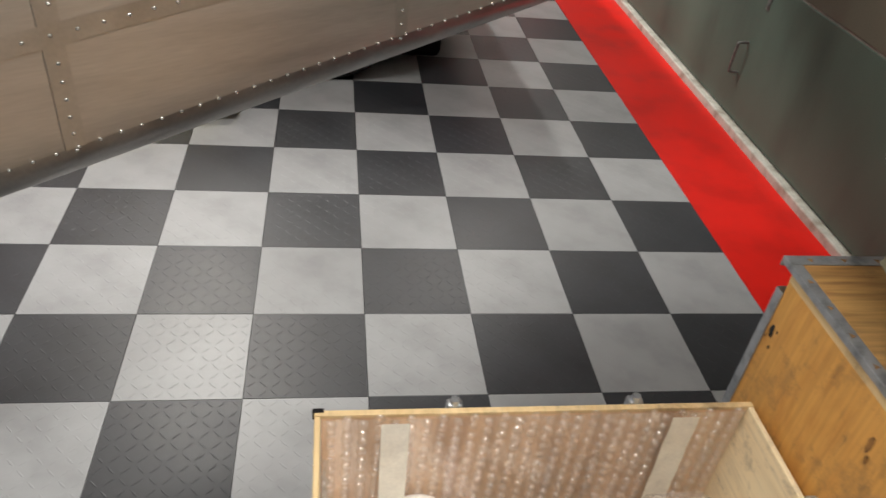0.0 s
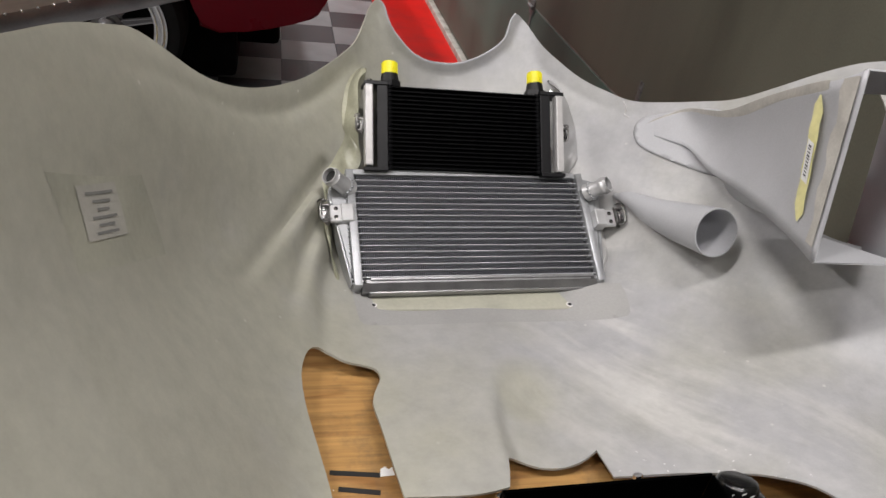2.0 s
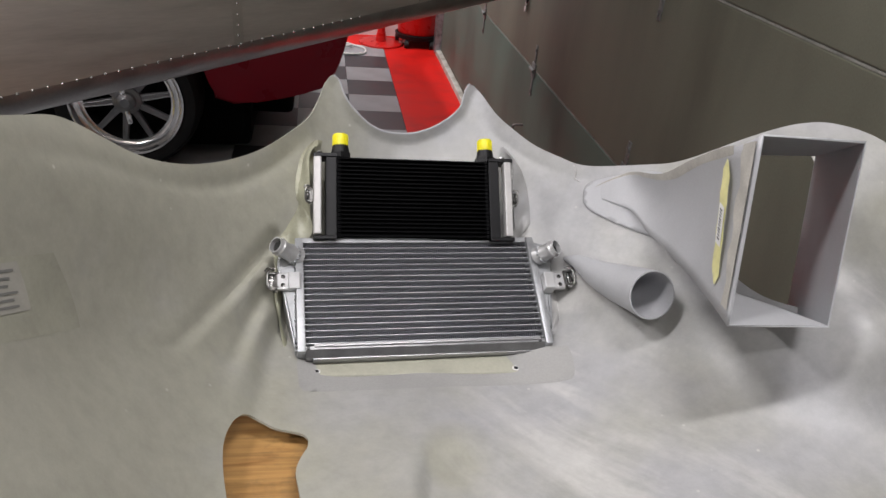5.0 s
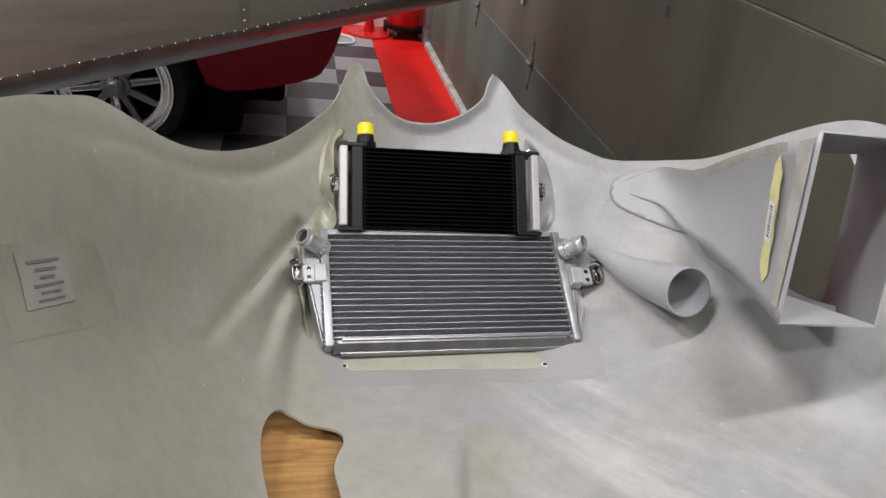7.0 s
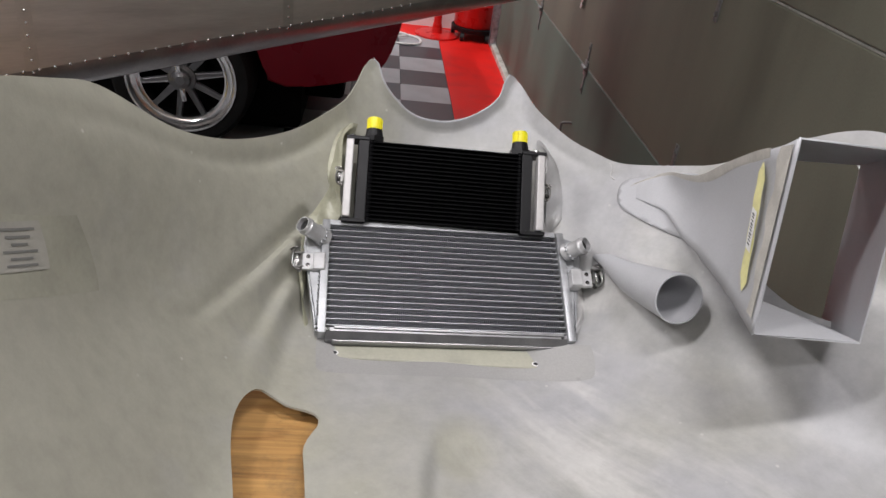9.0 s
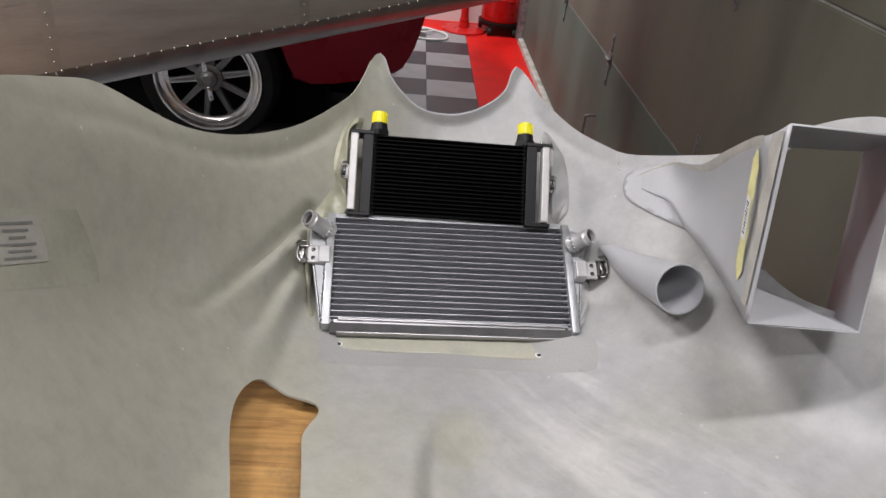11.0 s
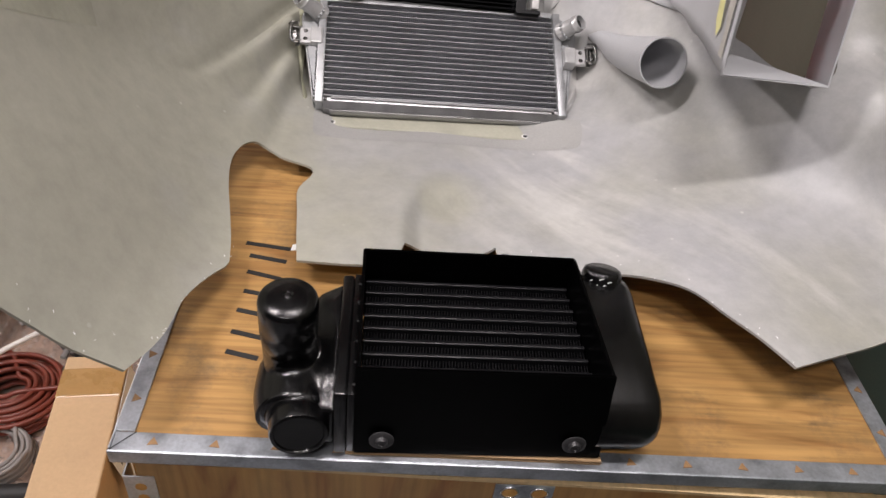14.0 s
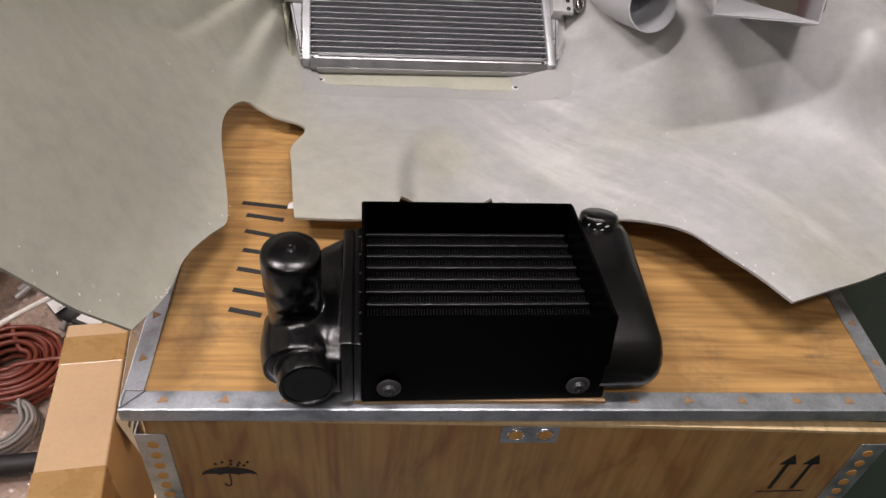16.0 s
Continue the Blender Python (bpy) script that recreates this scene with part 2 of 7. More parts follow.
def fibreglass(name, grey, resin):
    """Bare laminate: grey body, greenish resin-rich areas, whitish sanding streaks, small pale specks and glass weave."""
    m, n, l, b = shader(name)
    co = n.new("ShaderNodeTexCoord")
    P = co.outputs["Object"]

    def noisy(scale, detail, vec=P, rough=0.55):
        t = n.new("ShaderNodeTexNoise")
        t.inputs["Scale"].default_value, t.inputs["Detail"].default_value, t.inputs["Roughness"].default_value = scale, detail, rough
        wire(l, vec, t.inputs["Vector"])
        return t.outputs["Fac"]

    def ranged(v, lo, hi, a=0.0, z=1.0):
        r = n.new("ShaderNodeMapRange")
        r.inputs["From Min"].default_value, r.inputs["From Max"].default_value, r.inputs["To Min"].default_value, r.inputs["To Max"].default_value = lo, hi, a, z
        wire(l, v, r.inputs["Value"])
        return r.outputs["Result"]

    def blend(f, a, z, kind="MIX"):
        x = n.new("ShaderNodeMix")
        x.data_type, x.blend_type = "RGBA", kind
        for v, k in ((f, "Factor"), (a, "A"), (z, "B")):
            if isinstance(v, (float, int)):
                x.inputs[k].default_value = v
            elif isinstance(v, tuple):
                x.inputs[k].default_value = (*v, 1)
            else:
                wire(l, v, x.inputs[k])
        return x.outputs["Result"]

    def add(v, w, op="ADD"):
        x = n.new("ShaderNodeMath")
        x.operation = op
        for i, q in enumerate((v, w)):
            if isinstance(q, (float, int)):
                x.inputs[i].default_value = q
            else:
                wire(l, q, x.inputs[i])
        return x.outputs[0]

    sep = n.new("ShaderNodeSeparateXYZ")
    wire(l, P, sep.inputs[0])
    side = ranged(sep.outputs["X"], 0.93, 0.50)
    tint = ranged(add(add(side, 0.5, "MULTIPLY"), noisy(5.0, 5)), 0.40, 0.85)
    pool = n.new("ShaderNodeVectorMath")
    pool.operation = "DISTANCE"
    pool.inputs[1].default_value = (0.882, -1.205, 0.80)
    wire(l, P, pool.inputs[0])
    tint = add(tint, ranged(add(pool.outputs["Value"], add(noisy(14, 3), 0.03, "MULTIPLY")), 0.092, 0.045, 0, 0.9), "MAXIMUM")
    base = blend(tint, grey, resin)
    mp = n.new("ShaderNodeMapping")
    turn = n.new("ShaderNodeMapping")
    turn.inputs["Rotation"].default_value, mp.inputs["Scale"].default_value = (0, 0, radians(-35)), (24, 4.2, 4)
    wire(l, P, turn.inputs["Vector"])
    wire(l, turn.outputs["Vector"], mp.inputs["Vector"])
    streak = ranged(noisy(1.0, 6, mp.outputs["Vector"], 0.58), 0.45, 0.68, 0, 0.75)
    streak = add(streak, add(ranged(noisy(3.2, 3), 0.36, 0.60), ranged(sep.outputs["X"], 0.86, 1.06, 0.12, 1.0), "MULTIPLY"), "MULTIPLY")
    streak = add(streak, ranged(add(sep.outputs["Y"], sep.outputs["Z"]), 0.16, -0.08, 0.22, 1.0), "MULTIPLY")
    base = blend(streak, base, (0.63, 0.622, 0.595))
    speck = n.new("ShaderNodeTexVoronoi")
    speck.inputs["Scale"].default_value = 26
    wire(l, P, speck.inputs["Vector"])
    spots = ranged(speck.outputs["Distance"], 0.075, 0.03, 0, 0.7)
    base = blend(add(spots, ranged(noisy(9, 2), 0.5, 0.6), "MULTIPLY"), base, (0.60, 0.60, 0.56))
    cloud = ranged(noisy(38, 6, P, 0.7), 0.3, 0.7, 0.87, 1.07)
    cl = n.new("ShaderNodeCombineColor")
    for k in range(3):
        wire(l, cloud, cl.inputs[k])
    base = blend(1.0, base, cl.outputs[0], "MULTIPLY")
    wire(l, base, b.inputs["Base Color"])
    wire(l, ranged(noisy(7, 5), 0.3, 0.7, 0.30, 0.50), b.inputs["Roughness"])
    bump = n.new("ShaderNodeBump")
    bump.inputs["Strength"].default_value, bump.inputs["Distance"].default_value = 0.12, 0.0012
    wire(l, add(noisy(420, 3), add(noisy(45, 4), 1.6, "MULTIPLY")), bump.inputs["Height"])
    wire(l, bump.outputs["Normal"], b.inputs["Normal"])
    return m


GELCOAT = fibreglass("grey_fibreglass", (0.40, 0.40, 0.405), (0.368, 0.362, 0.300))
# grey for the painted shade below the cooler
SHADE_GREY = surface("grey_painted_shade", (0.36, 0.357, 0.345), 0.45, vary=0.08, scale=9, grain=300, bump=0.12)
OUTER_GEL = surface("pale_outer_gelcoat", (0.56, 0.555, 0.56), 0.42, vary=0.03, scale=4, grain=300, bump=0.05)
GELCOAT_PALE = surface("pale_grey_fibreglass", (0.455, 0.46, 0.475), 0.45, vary=0.06, scale=9, grain=420, bump=0.12)
RESIN = surface("yellowish_fibreglass_resin", (0.365, 0.362, 0.265), 0.35, vary=0.16, scale=14, grain=160, bump=0.35)
LEDGE = surface("pale_resin_ledge", (0.43, 0.425, 0.345), 0.4, vary=0.08, scale=20, grain=200, bump=0.2)
FILLER = surface("pale_cream_filler", (0.53, 0.51, 0.465), 0.5, vary=0.10, scale=30, grain=260, bump=0.25)
ALU = surface("cast_aluminium", (0.40, 0.41, 0.42), 0.40, metal=0.5, vary=0.10, scale=40, grain=380, bump=0.22, rough_vary=0.1)
ALU_BAR = surface("aluminium_bar", (0.60, 0.61, 0.63), 0.36, metal=0.5, vary=0.06, scale=40, bump=0.05)
# same alloy, darkened to carry the dark reflection on the rail's face
ALU_RAIL = surface("aluminium_rail_darkened", (0.33, 0.33, 0.335), 0.34, metal=0.9, vary=0.08, scale=40, grain=380, bump=0.08)
# near-black backing: shade between the fins is put into this colour
ALU_GAP = surface("core_shade_paint", (0.03, 0.031, 0.034), 0.7, vary=0.1)
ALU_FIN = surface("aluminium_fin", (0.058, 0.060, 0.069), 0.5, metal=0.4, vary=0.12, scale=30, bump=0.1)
WHITE_BAR = surface("white_anodised_bar", (0.50, 0.49, 0.48), 0.4, metal=0.2, vary=0.04, scale=30)
BLACK_METAL = surface("black_anodised", (0.007, 0.007, 0.008), 0.42, vary=0.1, spec=0.25, scale=40, grain=500, bump=0.1)
BLACK_ROW = surface("black_cooler_row", (0.0025, 0.0025, 0.003), 0.55, vary=0.1, spec=0.05)
BLACK_FIN = surface("black_core_fin", (0.0015, 0.0015, 0.0015), 0.6, vary=0.1, spec=0.03)
BOLT_GREY = surface("dark_grey_bolt", (0.035, 0.034, 0.036), 0.42, vary=0.12, scale=80, bump=0.1)
# plates' dark reflection is put into this dimmed copy of the coat
BLACK_DIMMED = surface("black_dimmed_reflection", (0.0010, 0.0010, 0.0011), 0.30, vary=0.1, spec=0.05, scale=30, grain=500, bump=0.06, rough_vary=0.06)
BLACK_CORE = surface("black_coated_fin", (0.004, 0.004, 0.0045), 0.5, vary=0.1, spec=0.14)
BLACK_BAR = surface("black_core_bar", (0.006, 0.006, 0.007), 0.36, spec=0.2, vary=0.12, scale=60, bump=0.1)
BLACK_GLOSS = surface("black_powder_coat", (0.002, 0.002, 0.0022), 0.24, vary=0.1, spec=0.5, scale=30, grain=500, bump=0.10, rough_vary=0.06)
YELLOW_CAP = surface("yellow_plastic_cap", (0.86, 0.78, 0.02), 0.4, vary=0.04)
YELLOW_PAINT = surface("yellow_jack_paint", (0.80, 0.62, 0.02), 0.35, vary=0.06)
TAPE_YELLOW = surface("yellow_paper_tape", (0.74, 0.70, 0.34), 0.7, vary=0.06, scale=40, bump=0.2)
TAPE_CREAM = surface("cream_paper_tape", (0.90, 0.87, 0.78), 0.65, vary=0.05, scale=40, bump=0.2)
PAPER = surface("white_paper", (0.80, 0.80, 0.79), 0.7, vary=0.02)
PRINT_FAINT = surface("faded_print", (0.20, 0.20, 0.19), 0.7, vary=0.05)
RESIN_FAINT = surface("faint_resin_stain", (0.355, 0.352, 0.285), 0.4, vary=0.08, scale=14, bump=0.2)
PRINT = surface("grey_print", (0.10, 0.10, 0.10), 0.7, vary=0.02)
CARDBOARD = surface("brown_cardboard", (0.57, 0.39, 0.22), 0.75, vary=0.05, scale=9, grain=200, bump=0.12)
CARD_DARK = surface("corrugated_cardboard", (0.36, 0.235, 0.125), 0.8, vary=0.06, scale=9, grain=200, bump=0.1)
PACK_PINK = surface("pinkish_packing_board", (0.40, 0.265, 0.195), 0.6, vary=0.14, scale=16, grain=200, bump=0.15)
PACK_TAPE = surface("brown_parcel_tape", (0.40, 0.235, 0.085), 0.28, vary=0.05, scale=20)
FOAM = surface("off_white_foam", (0.80, 0.77, 0.74), 0.75, vary=0.03, scale=20, grain=350, bump=0.2)
RUBBER = surface("black_rubber", (0.014, 0.014, 0.015), 0.55, vary=0.15, scale=30, bump=0.2)
TYRE = surface("tyre_rubber", (0.010, 0.010, 0.010), 0.75, vary=0.15, scale=20, bump=0.2, spec=0.15)
CHROME = surface("polished_rim", (0.95, 0.94, 0.92), 0.19, metal=1.0, vary=0.03, rough_vary=0.06)
WHEEL_GREY = surface("grey_cast_wheel", (0.20, 0.20, 0.205), 0.40, metal=0.7, vary=0.08)
CAR_RED = surface("dark_red_car_paint", (0.16, 0.0010, 0.008), 0.30, vary=0.06, scale=3, bump=0.0, spec=0.25)
BLACK_VOID = surface("black_shade_and_underbody", (0.004, 0.004, 0.004), 0.85, vary=0.1, spec=0.08)
RED_PAINT = surface("red_enamel", (0.60, 0.012, 0.010), 0.3, vary=0.05)
ORANGE_HOSE = surface("orange_red_hose", (0.19, 0.040, 0.024), 0.35, vary=0.08)
CLEAR_HOSE = surface("clear_tubing", (0.30, 0.28, 0.27), 0.2, vary=0.06)
WHITE_HOSE = surface("white_hose", (0.74, 0.73, 0.70), 0.35, vary=0.03)
BUBBLE = clear("bubble_wrap_film", (0.99, 0.97, 0.95), 0.20, 0.08, 4.0)
FILM = clear("crumpled_clear_film", (1.0, 0.99, 0.98), 0.14, 0.12, 4.0)
GREY_LABEL = surface("aged_grey_label", (0.40, 0.39, 0.35), 0.5, vary=0.06, scale=30)
CEILING = surface("ceiling_paint", (0.24, 0.24, 0.235), 0.7, vary=0.02)

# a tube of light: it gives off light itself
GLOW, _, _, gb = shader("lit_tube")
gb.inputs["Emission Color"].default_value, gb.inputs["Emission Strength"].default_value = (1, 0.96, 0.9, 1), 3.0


# ---- building helpers ----
def thing(name, at, label, category, group="", turn=0, kind=""):
    ob = new(name)
    ob.empty_display_size = 0.05
    ob.matrix_world = pose(*at, 0, 0, turn)
    return tagged(ob, label, category, group, kind)


def part(name, bm, material, parent, label="", smooth=None, at=None):
    """One mesh object, in the parent's own space."""
    me = bpy.data.meshes.new(name)
    bmesh.ops.recalc_face_normals(bm, faces=bm.faces[:])
    bm.to_mesh(me)
    bm.free()
    me.materials.append(material)
    if smooth is not None:
        me.shade_smooth()
        me.set_sharp_from_angle(angle=radians(smooth))
    ob = new(name, me)
    if at is not None:
        ob.matrix_basis = at
    if parent:
        ob.parent = parent
    if label:
        ob["label"] = label
    return ob


def single(name, bm, material, label, category, group="", kind="", smooth=None):
    return tagged(part(name, bm, material, None, smooth=smooth), label, category, group, kind)


def block(bm, lo, hi, bevel=0.0, m=None, seg=2):
    """A box from corner lo to corner hi, with rounded edges, put into place by m."""
    r = bmesh.ops.create_cube(bm, size=1)
    v = r["verts"]
    for w in v:
        w.co = Vector([lo[i] + (w.co[i] + 0.5) * (hi[i] - lo[i]) for i in range(3)])
    if bevel:
        e = list({e for w in v for e in w.link_edges})
        out = bmesh.ops.bevel(bm, geom=e, offset=bevel, segments=seg, affect="EDGES", profile=0.5)
        v = list({w for f in out["faces"] for w in f.verts} | {w for w in v if w.is_valid})
    if m is not None:
        bmesh.ops.transform(bm, matrix=m, verts=[w for w in v if w.is_valid])
    return bm


def rod(bm, a, b, r1, r2=None, n=20, caps=True):
    """A round bar or cone from a to b."""
    a, b = Vector(a), Vector(b)
    d = b - a
    q = d.to_track_quat("Z", "Y").to_matrix().to_4x4()
    bmesh.ops.create_cone(bm, cap_ends=caps, segments=n, radius1=r1, radius2=r1 if r2 is None else r2, depth=d.length,
                          matrix=Matrix.Translation((a + b) / 2) @ q)
    return bm


def lathe(bm, axis_a, axis_dir, profile, n=32):
    """A turned form: profile rows are (distance along the axis, radius)."""
    q = Vector(axis_dir).to_track_quat("Z", "Y").to_matrix().to_4x4()
    m = Matrix.Translation(axis_a) @ q
    rings = [[bm.verts.new(m @ Vector((r * math.cos(t), r * math.sin(t), s))) for t in (2 * math.pi * k / n for k in range(n))] for s, r in profile]
    for p, q2 in zip(rings, rings[1:]):
        for k in range(n):
            bm.faces.new((p[k], p[(k + 1) % n], q2[(k + 1) % n], q2[k]))
    return bm


def curve_points(pts, steps=8, closed=False):
    """A smooth line through a few points."""
    p = [Vector(v) for v in pts]
    out = []
    k = len(p)
    for i in range(k if closed else k - 1):
        a, b, c, d = (p[(i + j) % k] if closed else p[min(max(i + j, 0), k - 1)] for j in (-1, 0, 1, 2))
        for s in range(steps):
            t = s / steps
            out.append(0.5 * (2 * b + (c - a) * t + (2 * a - 5 * b + 4 * c - d) * t * t + (3 * b - a - 3 * c + d) * t ** 3))
    if not closed:
        out.append(p[-1])
    return out


def hose(bm, pts, r, steps=8, n=10, closed=False, caps=True):
    """A round hose along a smooth line."""
    line = curve_points(pts, steps, closed)
    rings = []
    k = len(line)
    side = None
    for i, v in enumerate(line):
        d = (line[(i + 1) % k] - line[i - 1]) if closed else (line[min(i + 1, k - 1)] - line[max(i - 1, 0)])
        d.normalize()
        side = (side - d * side.dot(d)) if side is not None else d.orthogonal()
        side.normalize()
        up = d.cross(side)
        rings.append([bm.verts.new(v + r * (math.cos(t) * side + math.sin(t) * up)) for t in (2 * math.pi * j / n for j in range(n))])
    for i in range(k if closed else k - 1):
        p, q = rings[i], rings[(i + 1) % k]
        for j in range(n):
            bm.faces.new((p[j], p[(j + 1) % n], q[(j + 1) % n], q[j]))
    if caps and not closed:
        bm.faces.new(rings[0])
        bm.faces.new(rings[-1][::-1])
    return bm


def prism(bm, outline, depth, m=None):
    """A flat outline in its own x and y, given thickness along its z."""
    lo = [bm.verts.new((x, y, 0)) for x, y in outline]
    hi = [bm.verts.new((x, y, depth)) for x, y in outline]
    k = len(lo)
    bm.faces.new(lo[::-1])
    bm.faces.new(hi)
    for i in range(k):
        bm.faces.new((lo[i], lo[(i + 1) % k], hi[(i + 1) % k], hi[i]))
    if m is not None:
        bmesh.ops.transform(bm, matrix=m, verts=lo + hi)
    return bm


def frame_of(origin, x_dir, y_dir):
    """The pose whose x and y run along the two directions."""
    x = Vector(x_dir).normalized()
    z = x.cross(Vector(y_dir)).normalized()
    y = z.cross(x)
    return Matrix(((x.x, y.x, z.x, origin[0]), (x.y, y.y, z.y, origin[1]), (x.z, y.z, z.z, origin[2]), (0, 0, 0, 1)))


def mesh():
    return bmesh.new()


def slab(bm, pts, t):
    """A flat plate with the given corners, t thick."""
    lo = [bm.verts.new(p) for p in pts]
    nrm = (Vector(pts[1]) - Vector(pts[0])).cross(Vector(pts[2]) - Vector(pts[0])).normalized() * t
    hi = [bm.verts.new(Vector(p) + nrm) for p in pts]
    k = len(lo)
    bm.faces.new(lo[::-1])
    bm.faces.new(hi)
    for i in range(k):
        bm.faces.new((lo[i], lo[(i + 1) % k], hi[(i + 1) % k], hi[i]))


# ---- structure: floor, walls, door, ceiling ----
S = 0.305
floor_bm = mesh()
block(floor_bm, (-4.0, -3.2, -0.12), (1.66, 4.32, -0.006))
FLOOR = single("floor", floor_bm, TILE_JOINT, "garage floor under interlocking grey plastic tiles", "floor", kind="structure")
strip = mesh()
block(strip, (1.222, -1.0, -0.006), (1.615, 4.3, 0.0), 0.001)
block(strip, (-4.0, 3.972, -0.006), (1.219, 4.3, 0.0), 0.001)
single("floor_strip", strip, RED_FLOOR, "bright red floor strip along the garage door", "floor strip", kind="structure")


def boxwall(name, lo, hi, mat, label):
    b = mesh()
    block(b, lo, hi)
    return single(name, b, mat, label, name.split("_")[0], kind="structure")


boxwall("wall_north", (-4.1, 4.3, -0.12), (1.9, 4.42, 3.0), WHITE_WALL, "white painted end wall of the garage")
# out of view: these tones are set to hold reflections and bounce down
boxwall("wall_south", (-4.1, -3.32, -0.12), (1.9, -3.2, 3.0), DARK_WALL, "unseen end wall of the garage, kept dark so black parts reflect little")
boxwall("wall_west", (-4.12, -3.2, -0.12), (-4.0, 4.3, 3.0), GREY_WALL, "unseen side wall of the garage, toned down to cut bounce")
boxwall("ceiling", (-4.12, -3.32, 3.0), (1.9, 4.42, 3.1), CEILING, "unseen ceiling of the garage, toned down to cut bounce")
boxwall("wall_east", (1.72, -3.2, -0.12), (1.84, 4.3, 3.0), WHITE_WALL, "plain wall behind the sectional door")

sill = mesh()
block(sill, (1.615, -3.1, -0.12), (1.672, 3.9, 0.035), 0.006)
single("door_sill", sill, DOOR_TRIM, "chipped off-white timber sill below the garage door", "sill", kind="structure")

door = thing("garage_door", (1.645, 0, 0), "dark green painted sectional garage door with steel hinges", "garage door", kind="structure")
PANEL_EDGES = (0.04, 0.628, 1.205, 1.782, 2.36)
for z0, z1 in zip(PANEL_EDGES, PANEL_EDGES[1:]):
    b = mesh()
    block(b, (0.0, -3.05, z0 + 0.003), (0.045, 3.78, z1 - 0.003), 0.004)
    part("door_panel", b, DOOR_SHEEN if z0 < 0.5 else DOOR_GREEN, door)
    b = mesh()
    block(b, (0.0015, -3.05, z1 - 0.0026), (0.03, 3.78, z1 + 0.0026))
    part("joint_strip", b, SEAM_DIRT, door, "pale worn edge between panels")


def hinge(y, z):
    h = mesh()
    block(h, (-0.006, y - 0.028, z - 0.035), (0.001, y + 0.028, z + 0.03), 0.003)
    rod(h, (-0.012, y - 0.03, z), (-0.012, y + 0.03, z), 0.008, n=12)
    block(h, (-0.004, y - 0.012, z + 0.03), (0.001, y + 0.012, z + 0.105), 0.002)
    block(h, (-0.004, y - 0.012, z - 0.115), (0.001, y + 0.012, z - 0.03), 0.002)
    rod(h, (-0.008, y, z + 0.085), (0, y, z + 0.085), 0.007, n=10)
    rod(h, (-0.008, y, z - 0.095), (0, y, z - 0.095), 0.007, n=10)
    return part("hinge", h, DULL_STEEL, door, "dull steel strap hinge", smooth=40)


for y in (-1.0, 0.14, 1.25, 2.36, 3.45):
    for z in PANEL_EDGES[1:-1]:
        hinge(y, z)
b = mesh()
hose(b, [(0, 1.30, 0.225), (-0.04, 1.30, 0.228), (-0.045, 1.30, 0.25), (-0.045, 1.30, 0.335), (-0.04, 1.30, 0.355), (0, 1.30, 0.358)], 0.006, 4, 8)
part("pull_handle", b, DULL_STEEL, door, "worn steel grab handle", smooth=50)
b = mesh()
block(b, (-0.012, 1.485, 0.86), (-0.004, 1.505, 1.19), 0.002)
part("pull_strap", b, RUBBER, door, "black pull strap")
b = mesh()
rod(b, (-0.014, 1.495, 0.835), (-0.002, 1.495, 0.835), 0.014, n=14)
block(b, (-0.012, 1.487, 0.84), (-0.004, 1.503, 0.868), 0.002)
part("strap_end", b, BRIGHT_STEEL, door, "bright steel strap end")
track = mesh()
block(track, (1.60, 3.80, 0.02), (1.665, 3.83, 2.7), 0.003)
block(track, (1.60, 3.80, 0.02), (1.605, 3.87, 2.7), 0.002)
block(track, (1.60, 3.865, 0.02), (1.63, 3.87, 2.7), 0.001)
single("door_track", track, GALV, "galvanised steel door track standing on the floor", "door track", kind="structure")

# assumed fixtures, one for each added lamp
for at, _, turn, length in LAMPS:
    lamp = thing("assumed_tube_light", (at[0], at[1], 3.0), "assumed white ceiling tube light out of view, switched on", "ceiling light", "ceiling tube lights", turn=turn)
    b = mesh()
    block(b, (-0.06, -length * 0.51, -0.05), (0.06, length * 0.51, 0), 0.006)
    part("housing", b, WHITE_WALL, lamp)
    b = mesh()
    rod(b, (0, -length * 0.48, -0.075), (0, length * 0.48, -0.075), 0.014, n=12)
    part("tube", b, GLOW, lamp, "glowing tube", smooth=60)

# ---- plywood crate ----
CX0, CX1, CY0, CY1, LID = 0.572, 1.335, -1.592, -0.752, 0.802
crate = thing("crate", (0, 0, 0), "honey-brown plywood shipping crate with galvanised metal edges", "crate")


def front_y(x):
    """The front panel bows out a little towards the door side."""
    return CY0 + 0.007 - 0.014 * (x - CX0) / (CX1 - CX0)


b = mesh()
slab(b, [(CX0 + 0.016, front_y(CX0), 0.0), (CX1 - 0.006, front_y(CX1), 0.0), (CX1 - 0.006, front_y(CX1), 0.7675), (1.05, front_y(1.05), 0.7735), (CX0 + 0.016, front_y(CX0), 0.7745)], -0.012)
part("front_panel", b, PLY_FRONT, crate, "plywood panel with printed handling marks")
b = mesh()
slab(b, [(x, front_y(x) - 0.0004, z) for x, z in ((CX0 + 0.05, 0.7750), (1.05, 0.7740), (CX1 - 0.006, 0.7680), (CX1 - 0.006, 0.7725), (1.05, 0.7785), (CX0 + 0.05, 0.7800))], 0.0122)
part("panel_edge", b, PLY_PALE, crate, "pale sawn top edge of the front panel")
b = mesh()
block(b, (CX0 + 0.016, CY1 - 0.024, 0.0), (CX1 - 0.014, CY1 - 0.012, 0.765), 0.001)
part("back_panel", b, PLY_FRONT, crate)
